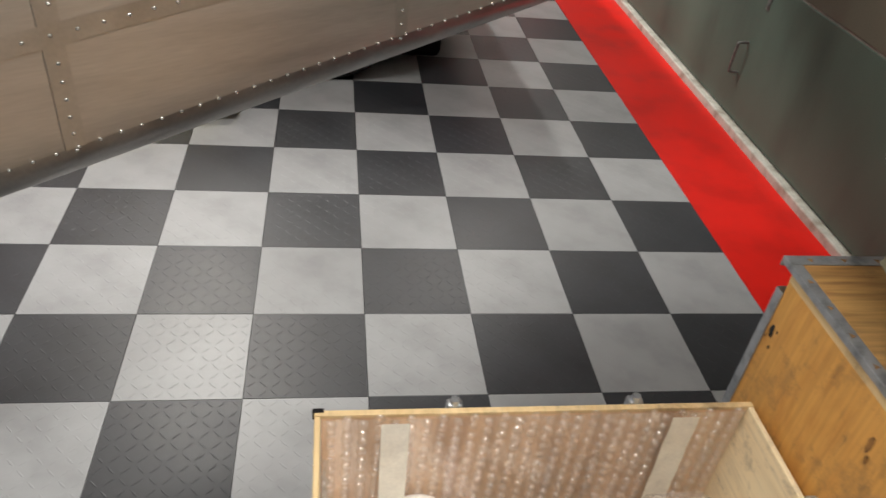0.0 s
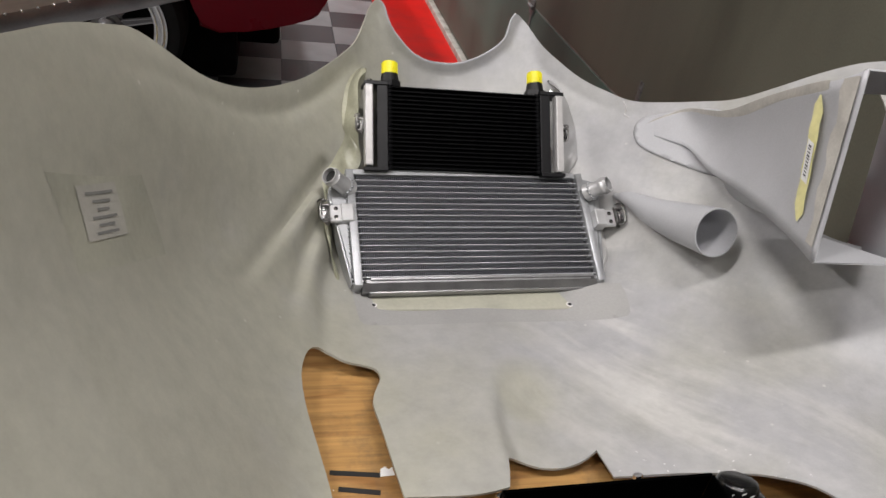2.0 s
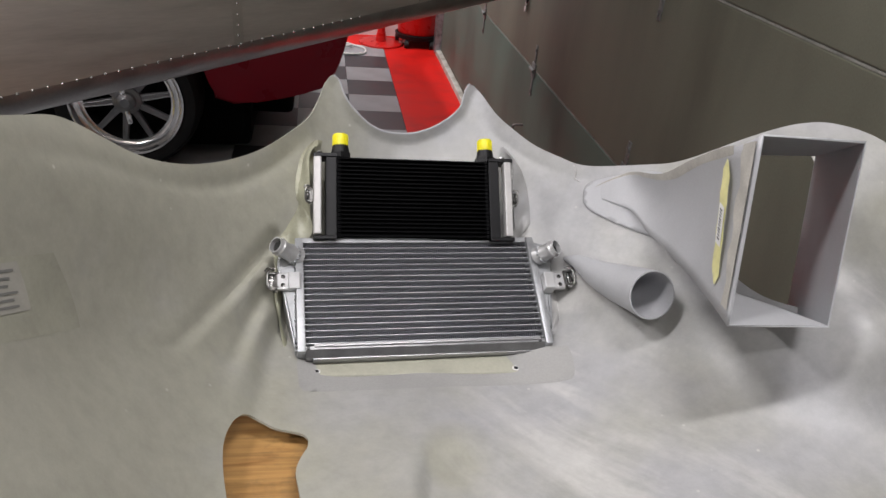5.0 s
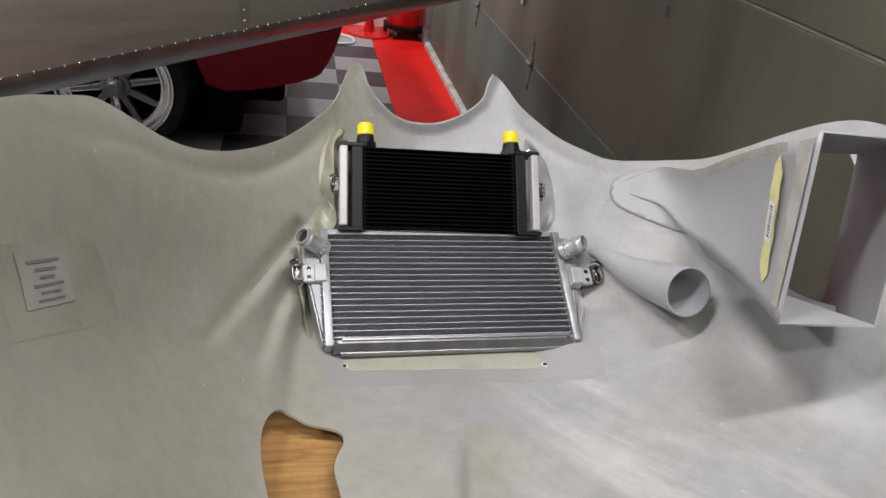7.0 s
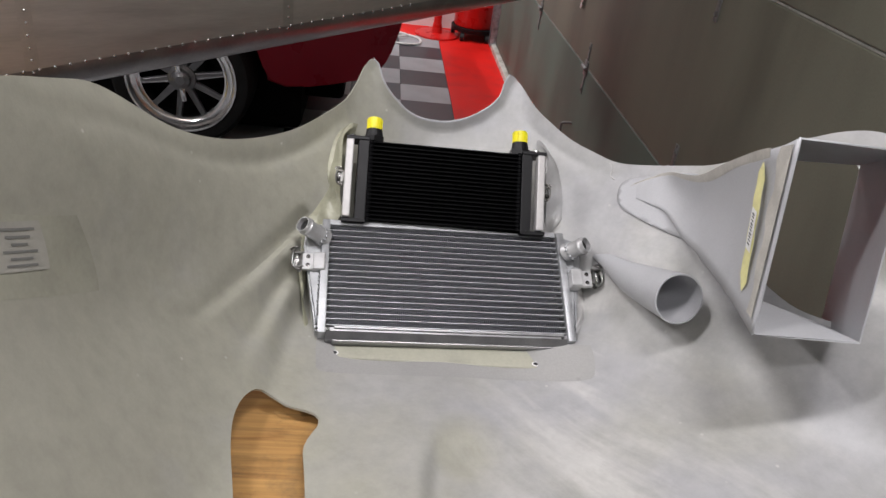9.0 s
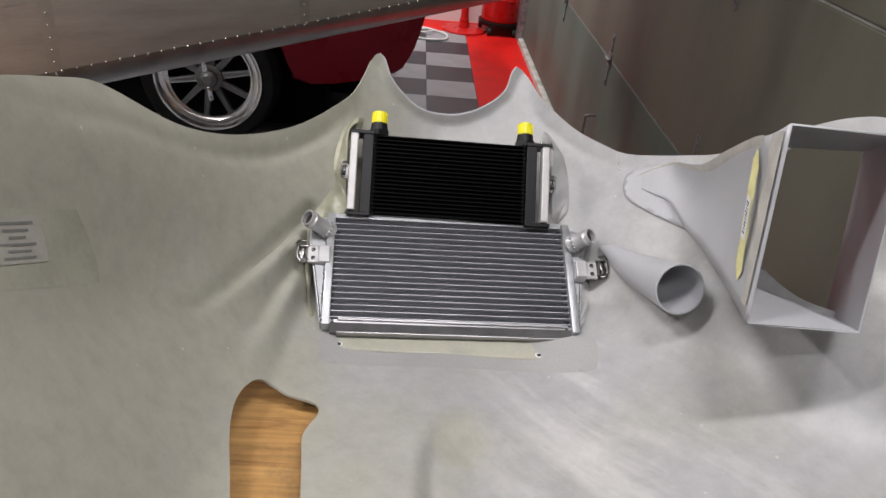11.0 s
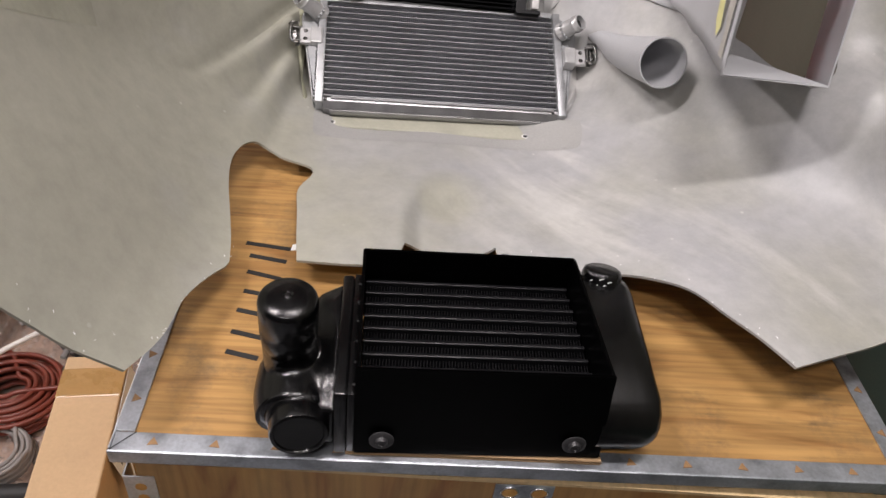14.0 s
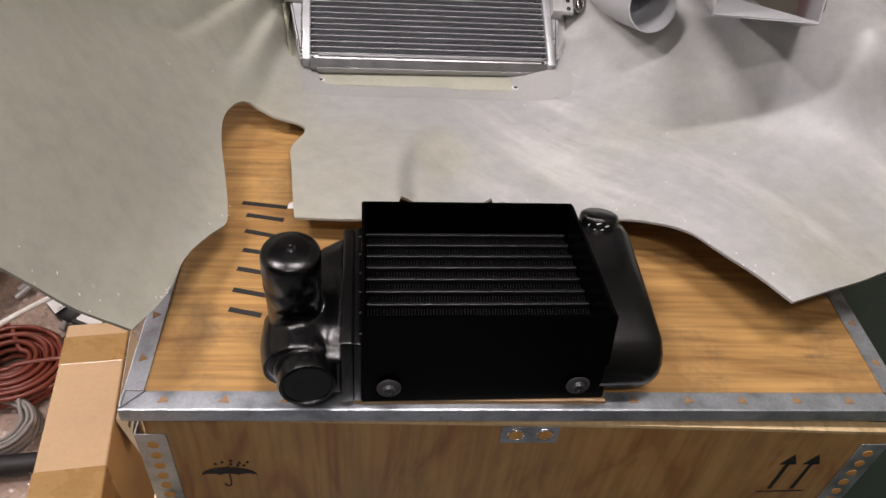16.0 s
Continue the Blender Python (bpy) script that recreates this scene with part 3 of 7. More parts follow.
for nm, x in (("side_panel", CX0 + 0.004), ("side_panel", CX1 - 0.016)):
    b = mesh()
    block(b, (x, CY0 + 0.024, 0.0), (x + 0.012, CY1 - 0.026, 0.7745), 0.001)
    part(nm, b, PLY_SIDE, crate)
    b = mesh()
    block(b, (x - 0.0006, CY0 + 0.024, 0.7752), (x + 0.0126, CY1 - 0.026, 0.7875))
    part("panel_edge", b, PLY_PALE, crate, "pale sawn top edge of a side panel")
b = mesh()
block(b, (CX0 + 0.004, CY0 + 0.004, LID - 0.014), (CX1 - 0.004, CY1 - 0.004, LID - 0.0015), 0.001)
part("lid", b, PLY_TOP, crate, "plywood lid with grain and grey scuffs")


def edging(name, lo, hi, drop_lo, drop_hi):
    e = mesh()
    block(e, lo, hi, 0.0006)
    block(e, drop_lo, drop_hi, 0.0015)
    return part(name, e, GALV, crate, "galvanised steel angle")


W = 0.020
edging("lid_edge", (CX0 + 0.001, CY0, LID - 0.0012), (CX1 - 0.001, CY0 + W, LID + 0.0006), (CX0 - 0.002, CY0 - 0.002, LID - 0.017), (CX1 + 0.002, CY0 + 0.001, LID + 0.0008))
edging("lid_edge", (CX0 + 0.001, CY1 - W, LID - 0.0012), (CX1 - 0.001, CY1, LID + 0.0006), (CX0 - 0.002, CY1 - 0.001, LID - 0.017), (CX1 + 0.002, CY1 + 0.002, LID + 0.0008))
edging("lid_edge", (CX0, CY0 + W + 0.001, LID - 0.0012), (CX0 + W * 0.86, CY1 - W - 0.001, LID + 0.0006), (CX0 - 0.002, CY0 + 0.002, LID - 0.0105), (CX0 + 0.001, CY1 - 0.002, LID + 0.0008))
edging("lid_edge", (CX1 - W * 0.86, CY0 + W + 0.001, LID - 0.0012), (CX1, CY1 - W - 0.001, LID + 0.0006), (CX1 - 0.001, CY0 + 0.002, LID - 0.017), (CX1 + 0.002, CY1 - 0.002, LID + 0.0008))
# pressed prongs: small triangular holes with the plywood showing
prong = mesh()
prism(prong, [(-0.0050, -0.0034), (0.0050, -0.0040), (0.0006, 0.0046)], 0.0004)
prong_mesh = bpy.data.meshes.new("prong")
bmesh.ops.recalc_face_normals(prong, faces=prong.faces[:])
prong.to_mesh(prong_mesh)
prong.free()
prong_mesh.materials.append(PLY_DARK)


def add_prong(x, y, turn):
    o = new("prong", prong_mesh)
    o.parent = crate
    o.matrix_basis = pose(x, y, LID + 0.0007, 0, 0, turn)


for k in range(13):
    x = CX0 + 0.036 + k * 0.0555
    add_prong(x, CY0 + 0.0105, random.uniform(-12, 12))
    add_prong(x, CY1 - 0.0105, 180 + random.uniform(-12, 12))
for k in range(14):
    y = CY0 + 0.058 + k * 0.0555
    add_prong(CX0 + 0.0085, y, -90 + random.uniform(-15, 15))
    add_prong(CX1 - 0.0085, y, 90 + random.uniform(-15, 15))
for x, sx in ((CX0, 1), (CX1, -1)):
    seam = mesh()
    block(seam, (0, -0.0005, 0), (0.027, 0.0005, 0.0003), 0, frame_of((x + sx * 0.0005, CY0 + 0.0005, LID + 0.0007), (sx, 1.05, 0), (-1.05, sx, 0)))
    part("mitre_seam", seam, INK, crate, "dark mitred joint")
# perforated corner posts
for x, sx in ((CX0, 1), (CX1, -1)):
    for y, sy in ((front_y(x) - 0.0006, 1), (CY1 - 0.0105, -1)):
        e = mesh()
        block(e, (min(x + sx * 0.002, x + sx * 0.031), min(y, y - sy * 0.0012), 0.0), (max(x + sx * 0.002, x + sx * 0.031), max(y, y - sy * 0.0012), 0.752))
        block(e, (min(x + sx * 0.001, x + sx * 0.0025), min(y, y + sy * 0.018), 0.0), (max(x + sx * 0.001, x + sx * 0.0025), max(y, y + sy * 0.018), 0.752))
        part("corner_post", e, GALV, crate, "perforated galvanised corner strip")
hole = mesh()
rod(hole, (0, 0, 0), (0, 0.0006, 0), 0.0056, n=14)
hole_mesh = bpy.data.meshes.new("post_hole")
hole.to_mesh(hole_mesh)
hole.free()
hole_mesh.materials.append(PLY_SIDE)
for x in (CX0 + 0.0165, CX1 - 0.0165):
    for k in range(38):
        o = new("post_hole", hole_mesh)
        o.parent = crate
        o.matrix_basis = pose(x, front_y(CX0 if x < 1 else CX1) - 0.0023, 0.735 - k * 0.019)
# clasp on the front
b = mesh()
CL = front_y(0.955)
block(b, (0.926, CL - 0.0016, 0.747), (0.984, CL - 0.0002, 0.774), 0.0005, seg=1)
part("clasp", b, GALV, crate, "galvanised double-loop clasp plate", smooth=40)
for x in (0.941, 0.970):
    b = mesh()
    rod(b, (x, CL - 0.0020, 0.762), (x, CL - 0.0016, 0.762), 0.0085, n=20)
    part("clasp_hole", b, PLY_SIDE, crate, "round hole showing the plywood")
    b = mesh()
    hose(b, [(x + 0.0085 * math.cos(t), CL - 0.0022, 0.762 + 0.0085 * math.sin(t)) for t in (2 * math.pi * k / 10 for k in range(10))], 0.0011, 3, 8, closed=True)
    part("clasp_loop", b, BRIGHT_STEEL, crate, "bright rolled loop", smooth=60)
# printed umbrella and up arrows on the front panel
up = frame_of((0.655, front_y(0.656) - 0.0002, 0.678), (1, 0, 0), (0, 0, 1))
b = mesh()
dome = [(-0.028, 0.0)] + [(0.028 * math.cos(math.pi - math.pi * k / 14), 0.015 * math.sin(math.pi * k / 14)) for k in range(1, 14)] + [(0.028, 0.0)]
for c in (0.0187, 0, -0.0187):
    dome += [(c + 0.0093 * math.cos(math.pi * k / 5), 0.0035 * math.sin(math.pi * k / 5)) for k in range(1, 6)]
prism(b, dome[:-1], 0.0005, up)
prism(b, [(-0.0007, 0), (0.0007, 0), (0.0007, 0.018), (-0.0007, 0.018)], 0.0006, up @ pose(0, 0, 0))
hook = [(0, 0.002, 0), (0, -0.017, 0), (-0.002, -0.0205, 0), (-0.005, -0.0205, 0), (-0.0065, -0.017, 0)]
hose(b, [up @ Vector(v) for v in hook], 0.0008, 5, 6)
for x, y in ((-0.012, 0.021), (-0.005, 0.024), (0.003, 0.02), (0.004, 0.027), (0.012, 0.023), (0.016, 0.018), (0.020, 0.024), (0.010, 0.018)):
    prism(b, [(x - 0.0018, y), (x, y - 0.0016), (x + 0.0018, y), (x, y + 0.0035)], 0.0005, up)
part("printed_umbrella", b, INK, crate, "black stencilled umbrella with rain drops")
up2 = frame_of((1.256, front_y(1.256) - 0.0004, 0.655), (1, 0, 0), (0, 0, 1))
b = mesh()
prism(b, [(-0.028, -0.002), (0.026, 0.0), (0.026, 0.0022), (-0.028, 0.0002)], 0.0005, up2)
part("printed_line", b, INK, crate, "black stencilled base line")
for x in (-0.016, 0.010):
    b = mesh()
    prism(b, [(x - 0.0022, 0.005), (x + 0.0022, 0.005), (x + 0.0035, 0.058), (x - 0.0005, 0.058)], 0.0005, up2)
    prism(b, [(x - 0.008, 0.056), (x + 0.011, 0.056), (x + 0.0025, 0.075)], 0.0005, up2)
    part("printed_arrow", b, INK, crate, "black stencilled upward arrow")
# unreadable felt-pen lettering on the lid: plain bars of its size
for x0, y0, x1, y1 in ((0.640, -1.296, 0.694, -1.303), (0.648, -1.318, 0.692, -1.326), (0.650, -1.346, 0.690, -1.356), (0.652, -1.378, 0.692, -1.386),
                       (0.650, -1.408, 0.688, -1.416), (0.650, -1.440, 0.686, -1.448), (0.650, -1.468, 0.684, -1.476)):
    d = Vector((x1 - x0, y1 - y0, 0))
    b = mesh()
    block(b, (0, -0.0032, 0), (d.length, 0.0032, 0.0004), 0, frame_of((x0, y0, LID - 0.0014), d, (-d.y, d.x, 0)))
    part("pen_bar", b, INK, crate, "faded black felt-pen bar")
b = mesh()
prism(b, [(0, 0), (0.016, 0.001), (0.014, 0.012), (0.010, 0.009), (0.006, 0.013), (0.001, 0.010)], 0.0005, pose(0.694, -1.305, LID - 0.0013))
part("torn_label", b, PAPER, crate, "torn remnant of a white label")
# knots and a stain in the side panel
for y, z, r, tall, mat, nm in ((-0.792, 0.686, 0.006, 2.4, INK, "knot_hole"), (-0.792 - 0.009, 0.686 - 0.026, 0.0025, 1.5, INK, "knot_hole"), (-0.792 - 0.012, 0.686 + 0.008, 0.002, 2.0, INK, "knot_hole"), (-0.792 + 0.008, 0.686 - 0.016, 0.002, 1.6, INK, "knot_hole"),
                               (-1.035, 0.722, 0.006, 2.8, STAINED_PLY, "wood_stain"), (-1.043, 0.700, 0.004, 2.2, STAINED_PLY, "wood_stain")):
    b = mesh()
    rim = [(r * (0.6 + 0.5 * random.random()) * math.cos(2 * math.pi * k / 13), tall * r * (0.6 + 0.5 * random.random()) * math.sin(2 * math.pi * k / 13)) for k in range(13)]
    prism(b, rim, 0.0005, frame_of((CX0 + 0.0038, y, z), (0, -1, 0), (0, 0, 1)))
    part(nm, b, mat, crate, "dark knot in the plywood" if mat is INK else "stain on the plywood")

# ---- car body shell of grey fibreglass ----
STATIONS = (0.385, 0.42, 0.47, 0.53, 0.60, 0.70, 0.86, 1.02, 1.16, 1.32, 1.50)
# heights of the moulding above the slanting base plane, one row for each level up the slope
SECTIONS = (
    (-0.46, (2.120, 2.042, 1.932, 1.809, 1.694, 1.638, 1.644, 1.659, 1.690, 1.685, 1.668)),
    (-0.34, (2.056, 1.968, 1.847, 1.705, 1.566, 1.520, 1.526, 1.523, 1.571, 1.578, 1.588)),
    (-0.22, (1.981, 1.863, 1.707, 1.564, 1.450, 1.381, 1.381, 1.368, 1.426, 1.486, 1.533)),
    (-0.10, (1.971, 1.795, 1.573, 1.435, 1.337, 1.249, 1.233, 1.254, 1.351, 1.472, 1.533)),
    (0.02, (1.846, 1.742, 1.588, 1.430, 1.306, 1.205, 1.160, 1.207, 1.328, 1.506, 1.570)),
    (0.12, (1.696, 1.606, 1.502, 1.395, 1.296, 1.203, 1.140, 1.190, 1.292, 1.488, 1.579)),
    (0.24, (1.607, 1.539, 1.453, 1.368, 1.292, 1.212, 1.133, 1.189, 1.266, 1.422, 1.540)),
    (0.36, (1.574, 1.518, 1.446, 1.372, 1.304, 1.231, 1.163, 1.207, 1.270, 1.380, 1.484)),
)


def spline_rows(xs, rows, x):
    """A natural cubic spline through rows of values."""
    xs, rows = np.array(xs), np.array(rows, dtype=float)
    k, gap = len(xs), np.diff(xs)
    a, r = np.zeros((k, k)), np.zeros_like(rows)
    a[0, 0] = a[-1, -1] = 1
    for i in range(1, k - 1):
        a[i, i - 1:i + 2] = gap[i - 1], 2 * (gap[i - 1] + gap[i]), gap[i]
        r[i] = 6 * ((rows[i + 1] - rows[i]) / gap[i] - (rows[i] - rows[i - 1]) / gap[i - 1])
    c = np.linalg.solve(a, r)
    j = int(np.clip(np.searchsorted(xs, x) - 1, 0, k - 2))
    t, u, g = x - xs[j], xs[j + 1] - x, gap[j]
    return (c[j] * u ** 3 + c[j + 1] * t ** 3) / (6 * g) + (rows[j] / g - c[j] * g / 6) * u + (rows[j + 1] / g - c[j + 1] * g / 6) * t


# a fine table of the surface, read by straight interpolation
TA, TB = np.linspace(0.36, 1.52, 233), np.linspace(-0.52, 0.40, 185)
cols = np.array([spline_rows([s[0] for s in SECTIONS], [s[1] for s in SECTIONS], v) for v in TB])
TABLE = np.array([spline_rows(STATIONS, cols.T, v) for v in TA]).T


def smooth_step(lo, hi, v):
    t = min(1, max(0, (v - lo) / (hi - lo)))
    return t * t * (3 - 2 * t)


def rise(a, b):
    i = min(max((a - TA[0]) / (TA[1] - TA[0]), 0), len(TA) - 1.001)
    j = min(max((b - TB[0]) / (TB[1] - TB[0]), 0), len(TB) - 1.001)
    i0, j0, fi, fj = int(i), int(j), i % 1, j % 1
    h = (TABLE[j0][i0] * (1 - fi) + TABLE[j0][i0 + 1] * fi) * (1 - fj) + (TABLE[j0 + 1][i0] * (1 - fi) + TABLE[j0 + 1][i0 + 1] * fi) * fj
    # rounded trough at the front edge, and soft folds that fan out beside the coolers
    crown = -0.236 - 0.026 * ((a - 0.895) / 0.06) ** 2
    h -= 0.031 * smooth_step(0.820, 0.852, a) * smooth_step(0.978, 0.885, a) * smooth_step(crown + 0.006, crown - 0.060, b)
    for a0, b0, a1, b1, deep, wide in ((0.652, 0.068, 0.546, -0.126, -0.020, 0.0095), (0.640, 0.012, 0.566, -0.118, 0.013, 0.0125), (0.637, -0.022, 0.603, -0.142, -0.015, 0.0105),
                                           (0.645, -0.060, 0.612, -0.185, 0.010, 0.014), (0.652, -0.085, 0.643, -0.215, -0.014, 0.013), (1.085, -0.185, 1.15, -0.29, 0.006, 0.016)):
        dx, dy = a1 - a0, b1 - b0
        t = min(1, max(0, ((a - a0) * dx + (b - b0) * dy) / (dx * dx + dy * dy)))
        off = math.hypot(a - a0 - t * dx, b - b0 - t * dy)
        h += deep * math.exp(-(off / wide) ** 2) * (1 - 0.6 * t)
    # recesses on both sides of the large cooler
    for a0, b0, wide, tall, deep in ((1.086, -0.030, 0.036, 0.080, 0.046), (0.671, -0.045, 0.017, 0.065, 0.034)):
        h -= deep * math.exp(-((a - a0) / wide) ** 2 - ((b - b0) / tall) ** 2)
    # the wing swells below the duct
    h += 0.065 * math.exp(-((a - 1.39) ** 2 + (b + 0.15) ** 2) / 0.08 ** 2)
    # a shallow valley runs along the top edge of the left wing
    if a < 0.75 and b > -0.03:
        h -= 0.0065 * math.exp(-(rim_gap(VALLEY, a, b) / 0.011) ** 2)
    # the rim turns up round the notch, and a little along the top edges
    if b > 0.05:
        if 0.72 < a < 1.0 and b > 0.22:
            u = max(0.0, 0.0150 - rim_gap(NOTCH, a, b))
            h += 0.85 * u * smooth_step(0, 0.005, u)
        if a < 0.72:
            u = max(0.0, 0.030 - rim_gap(TOP_LEFT[9:], a, b))
            h += 0.34 * u * smooth_step(0, 0.012, u) * smooth_step(0.47, 0.55, a) * smooth_step(0.72, 0.69, a)
        elif a > 1.0:
            u = max(0.0, 0.026 - rim_gap(TOP_RIGHT[1:12], a, b))
            h += 0.26 * u * smooth_step(0, 0.012, u) * smooth_step(1.0, 1.03, a) * smooth_step(1.26, 1.20, a)
    return h


VALLEY = [(0.437, 0.016), (0.452, 0.035), (0.468, 0.057), (0.497, 0.068), (0.524, 0.082), (0.556, 0.102), (0.595, 0.130), (0.639, 0.173), (0.671, 0.211), (0.690, 0.240)]


def rim_gap(line, a, b):
    """How far a place on the shell lies from an edge."""
    near = 1.0
    for (x0, y0), (x1, y1) in zip(line, line[1:]):
        dx, dy = x1 - x0, y1 - y0
        t = min(1, max(0, ((a - x0) * dx + (b - y0) * dy) / (dx * dx + dy * dy)))
        near = min(near, math.hypot(a - x0 - t * dx, b - y0 - t * dy))
    return near


ROOT2 = math.sqrt(2)


def on_shell(a, b, lift=0.0):
    """The point of the shell at width a and slope b; lift: metres towards the open side."""
    h = rise(a, b) + lift
    return Vector((a, (b - h) / ROOT2, (b + h) / ROOT2))


FIN_FRONT = [(0.517, -0.43), (0.482, -0.398), (0.451, -0.362), (0.436, -0.318), (0.419, -0.262), (0.404, -0.206), (0.394, -0.160), (0.389, -0.130)]
TOP_LEFT = [(0.394, -0.120), (0.393, -0.102), (0.406, -0.043), (0.421, 0.02), (0.430, 0.053), (0.439, 0.086), (0.450, 0.096), (0.468, 0.098), (0.489, 0.099), (0.513, 0.106), (0.539, 0.121),
            (0.563, 0.139), (0.596, 0.166), (0.633, 0.199), (0.672, 0.241), (0.699, 0.274), (0.715, 0.312), (0.725, 0.343), (0.733, 0.356), (0.740, 0.358)]
NOTCH = [(0.740, 0.358), (0.749, 0.352), (0.761, 0.327), (0.783, 0.306), (0.815, 0.289), (0.857, 0.285), (0.897, 0.289), (0.935, 0.303), (0.962, 0.324), (0.971, 0.352), (0.978, 0.362)]
TOP_RIGHT = [(0.978, 0.362), (0.990, 0.358), (1.002, 0.343), (1.023, 0.304), (1.051, 0.271), (1.081, 0.240), (1.116, 0.212), (1.146, 0.188), (1.182, 0.172), (1.218, 0.157), (1.247, 0.147), (1.280, 0.148),
             (1.33, 0.156), (1.374, 0.159), (1.411, 0.147), (1.46, 0.10), (1.49, 0.02)]
RIGHT_EDGE = [(1.49, 0.02), (1.50, -0.15), (1.47, -0.30), (1.40, -0.395), (1.329, -0.424), (1.262, -0.441), (1.215, -0.453)]
FRONT_RIGHT = [(1.215, -0.453), (1.191, -0.427), (1.166, -0.405), (1.138, -0.379), (1.102, -0.368), (1.071, -0.365), (1.032, -0.364), (0.985, -0.364), (0.942, -0.365)]
TONGUE = [(0.938, -0.339), (0.915, -0.351), (0.889, -0.356), (0.864, -0.353), (0.840, -0.344), (0.829, -0.341)]
FLAP = [(0.819, -0.367), (0.777, -0.372), (0.709, -0.371)]
CUTOUT = [(0.709, -0.371), (0.703, -0.34), (0.697, -0.305), (0.692, -0.280), (0.697, -0.265), (0.705, -0.252), (0.704, -0.241), (0.692, -0.235), (0.666, -0.229), (0.647, -0.219), (0.629, -0.211), (0.617, -0.221),
          (0.611, -0.245), (0.615, -0.279), (0.626, -0.321), (0.635, -0.355), (0.640, -0.381)]
FIN_FOOT = [(0.640, -0.381), (0.624, -0.398), (0.612, -0.421), (0.607, -0.456), (0.592, -0.484)]
FIN_LOW = [(0.592, -0.484), (0.559, -0.466), (0.535, -0.446), (0.517, -0.43)]
DUCT_CUT = [(1.245, 0.00), (1.258, -0.025), (1.273, -0.042), (1.289, -0.063), (1.304, -0.079), (1.321, -0.092), (1.340, -0.101), (1.355, -0.086), (1.361, 0.0), (1.368, 0.095), (1.358, 0.131), (1.31, 0.128), (1.265, 0.10), (1.245, 0.05)]


def flat(edges, steps=5):
    out = []
    for e in edges:
        line = [(v.x, v.y) for v in curve_points([(x, y, 0) for x, y in e], steps)]
        out += line if not out else line[(1 if math.dist(out[-1], line[0]) < 1e-6 else 0):]
    out = out[:-1] if math.dist(out[0], out[-1]) < 1e-6 else out
    # even steps along the line
    even, spare = [out[0]], 0.0
    for p, q in zip(out, out[1:] + out[:1]):
        d = math.dist(p, q)
        k = max(1, round(d / 0.006))
        if d < 0.0035 and spare + d < 0.005:
            spare += d
            continue
        even += [(p[0] + (q[0] - p[0]) * t / k, p[1] + (q[1] - p[1]) * t / k) for t in range(1, k + 1)]
        spare = 0.0
    return even[:-1] if math.dist(even[0], even[-1]) < 1e-6 else even


def inside(poly, x, y):
    hit = False
    for (x0, y0), (x1, y1) in zip(poly, poly[1:] + poly[:1]):
        if (y0 > y) != (y1 > y) and x < (x1 - x0) * (y - y0) / (y1 - y0) + x0:
            hit = not hit
    return hit


def sheet(bm, loop, holes, step, place):
    """A meshed sheet with the given outline, laid onto a surface by place(a, b)."""
    from_edges, pts = [], []
    for lp in [loop, *holes]:
        k = len(pts)
        pts += lp
        from_edges += [(k + i, k + (i + 1) % len(lp)) for i in range(len(lp))]
    rim = np.array(pts)
    lo, hi = rim.min(0), rim.max(0)
    row = 0
    y = lo[1]
    while y < hi[1]:
        x = lo[0] + (step / 2 if row % 2 else 0)
        while x < hi[0]:
            if np.min(np.hypot(rim[:, 0] - x, rim[:, 1] - y)) > step * 0.45 and inside(loop, x, y) and not any(inside(h, x, y) for h in holes):
                pts.append((x, y))
            x += step
        y += step * 0.87
        row += 1
    co, _, faces, _, _, _ = delaunay([Vector(p) for p in pts], from_edges, [], 0, 1e-6)
    v = [bm.verts.new(place(c.x, c.y)) for c in co]
    for f in faces:
        cx, cy = sum(co[i].x for i in f) / 3, sum(co[i].y for i in f) / 3
        if inside(loop, cx, cy) and not any(inside(h, cx, cy) for h in holes):
            bm.faces.new([v[i] for i in f])
    for w in [w for w in v if not w.link_faces]:
        bm.verts.remove(w)
    return bm


shell = thing("car_body_shell", (0.9, -1.2, LID), "moulded grey fibreglass car body shell resting on the crate", "body shell")
SHELL_AT = Matrix.Translation((-0.9, 1.2, -LID))
outline = flat([FIN_FRONT, TOP_LEFT, NOTCH, TOP_RIGHT, RIGHT_EDGE, FRONT_RIGHT, TONGUE, FLAP, CUTOUT, FIN_FOOT, FIN_LOW])


def shell_normal(a, b):
    e = 0.004
    u, v = on_shell(a + e, b) - on_shell(a - e, b), on_shell(a, b + e) - on_shell(a, b - e)
    return u.cross(v).normalized()


b = mesh()
WALL = 0.0032
sheet(b, outline, [flat([DUCT_CUT + DUCT_CUT[:1]])], 0.0055, lambda a, c: Vector((a, c, 0)))
flats = [(v, v.co.x, v.co.y) for v in b.verts]
b.verts.index_update()
faces = [[v.index for v in f.verts] for f in b.faces]
rim_pairs = [(e.verts[0].index, e.verts[1].index) for e in b.edges if e.is_boundary]
b.verts.ensure_lookup_table()
under = []
outer = mesh()
outer_verts = []


def lip_step(a, c):
    """Extra thickness below the rebated lip along the top of the left fin."""
    down = -0.102 + (a - 0.393) * 4.09 - c
    near = rim_gap(FIN_FRONT, a, c)
    return 0.004 * smooth_step(0.030, 0.046, down) * smooth_step(0.50, 0.46, a) * smooth_step(0.004, 0.03, near)


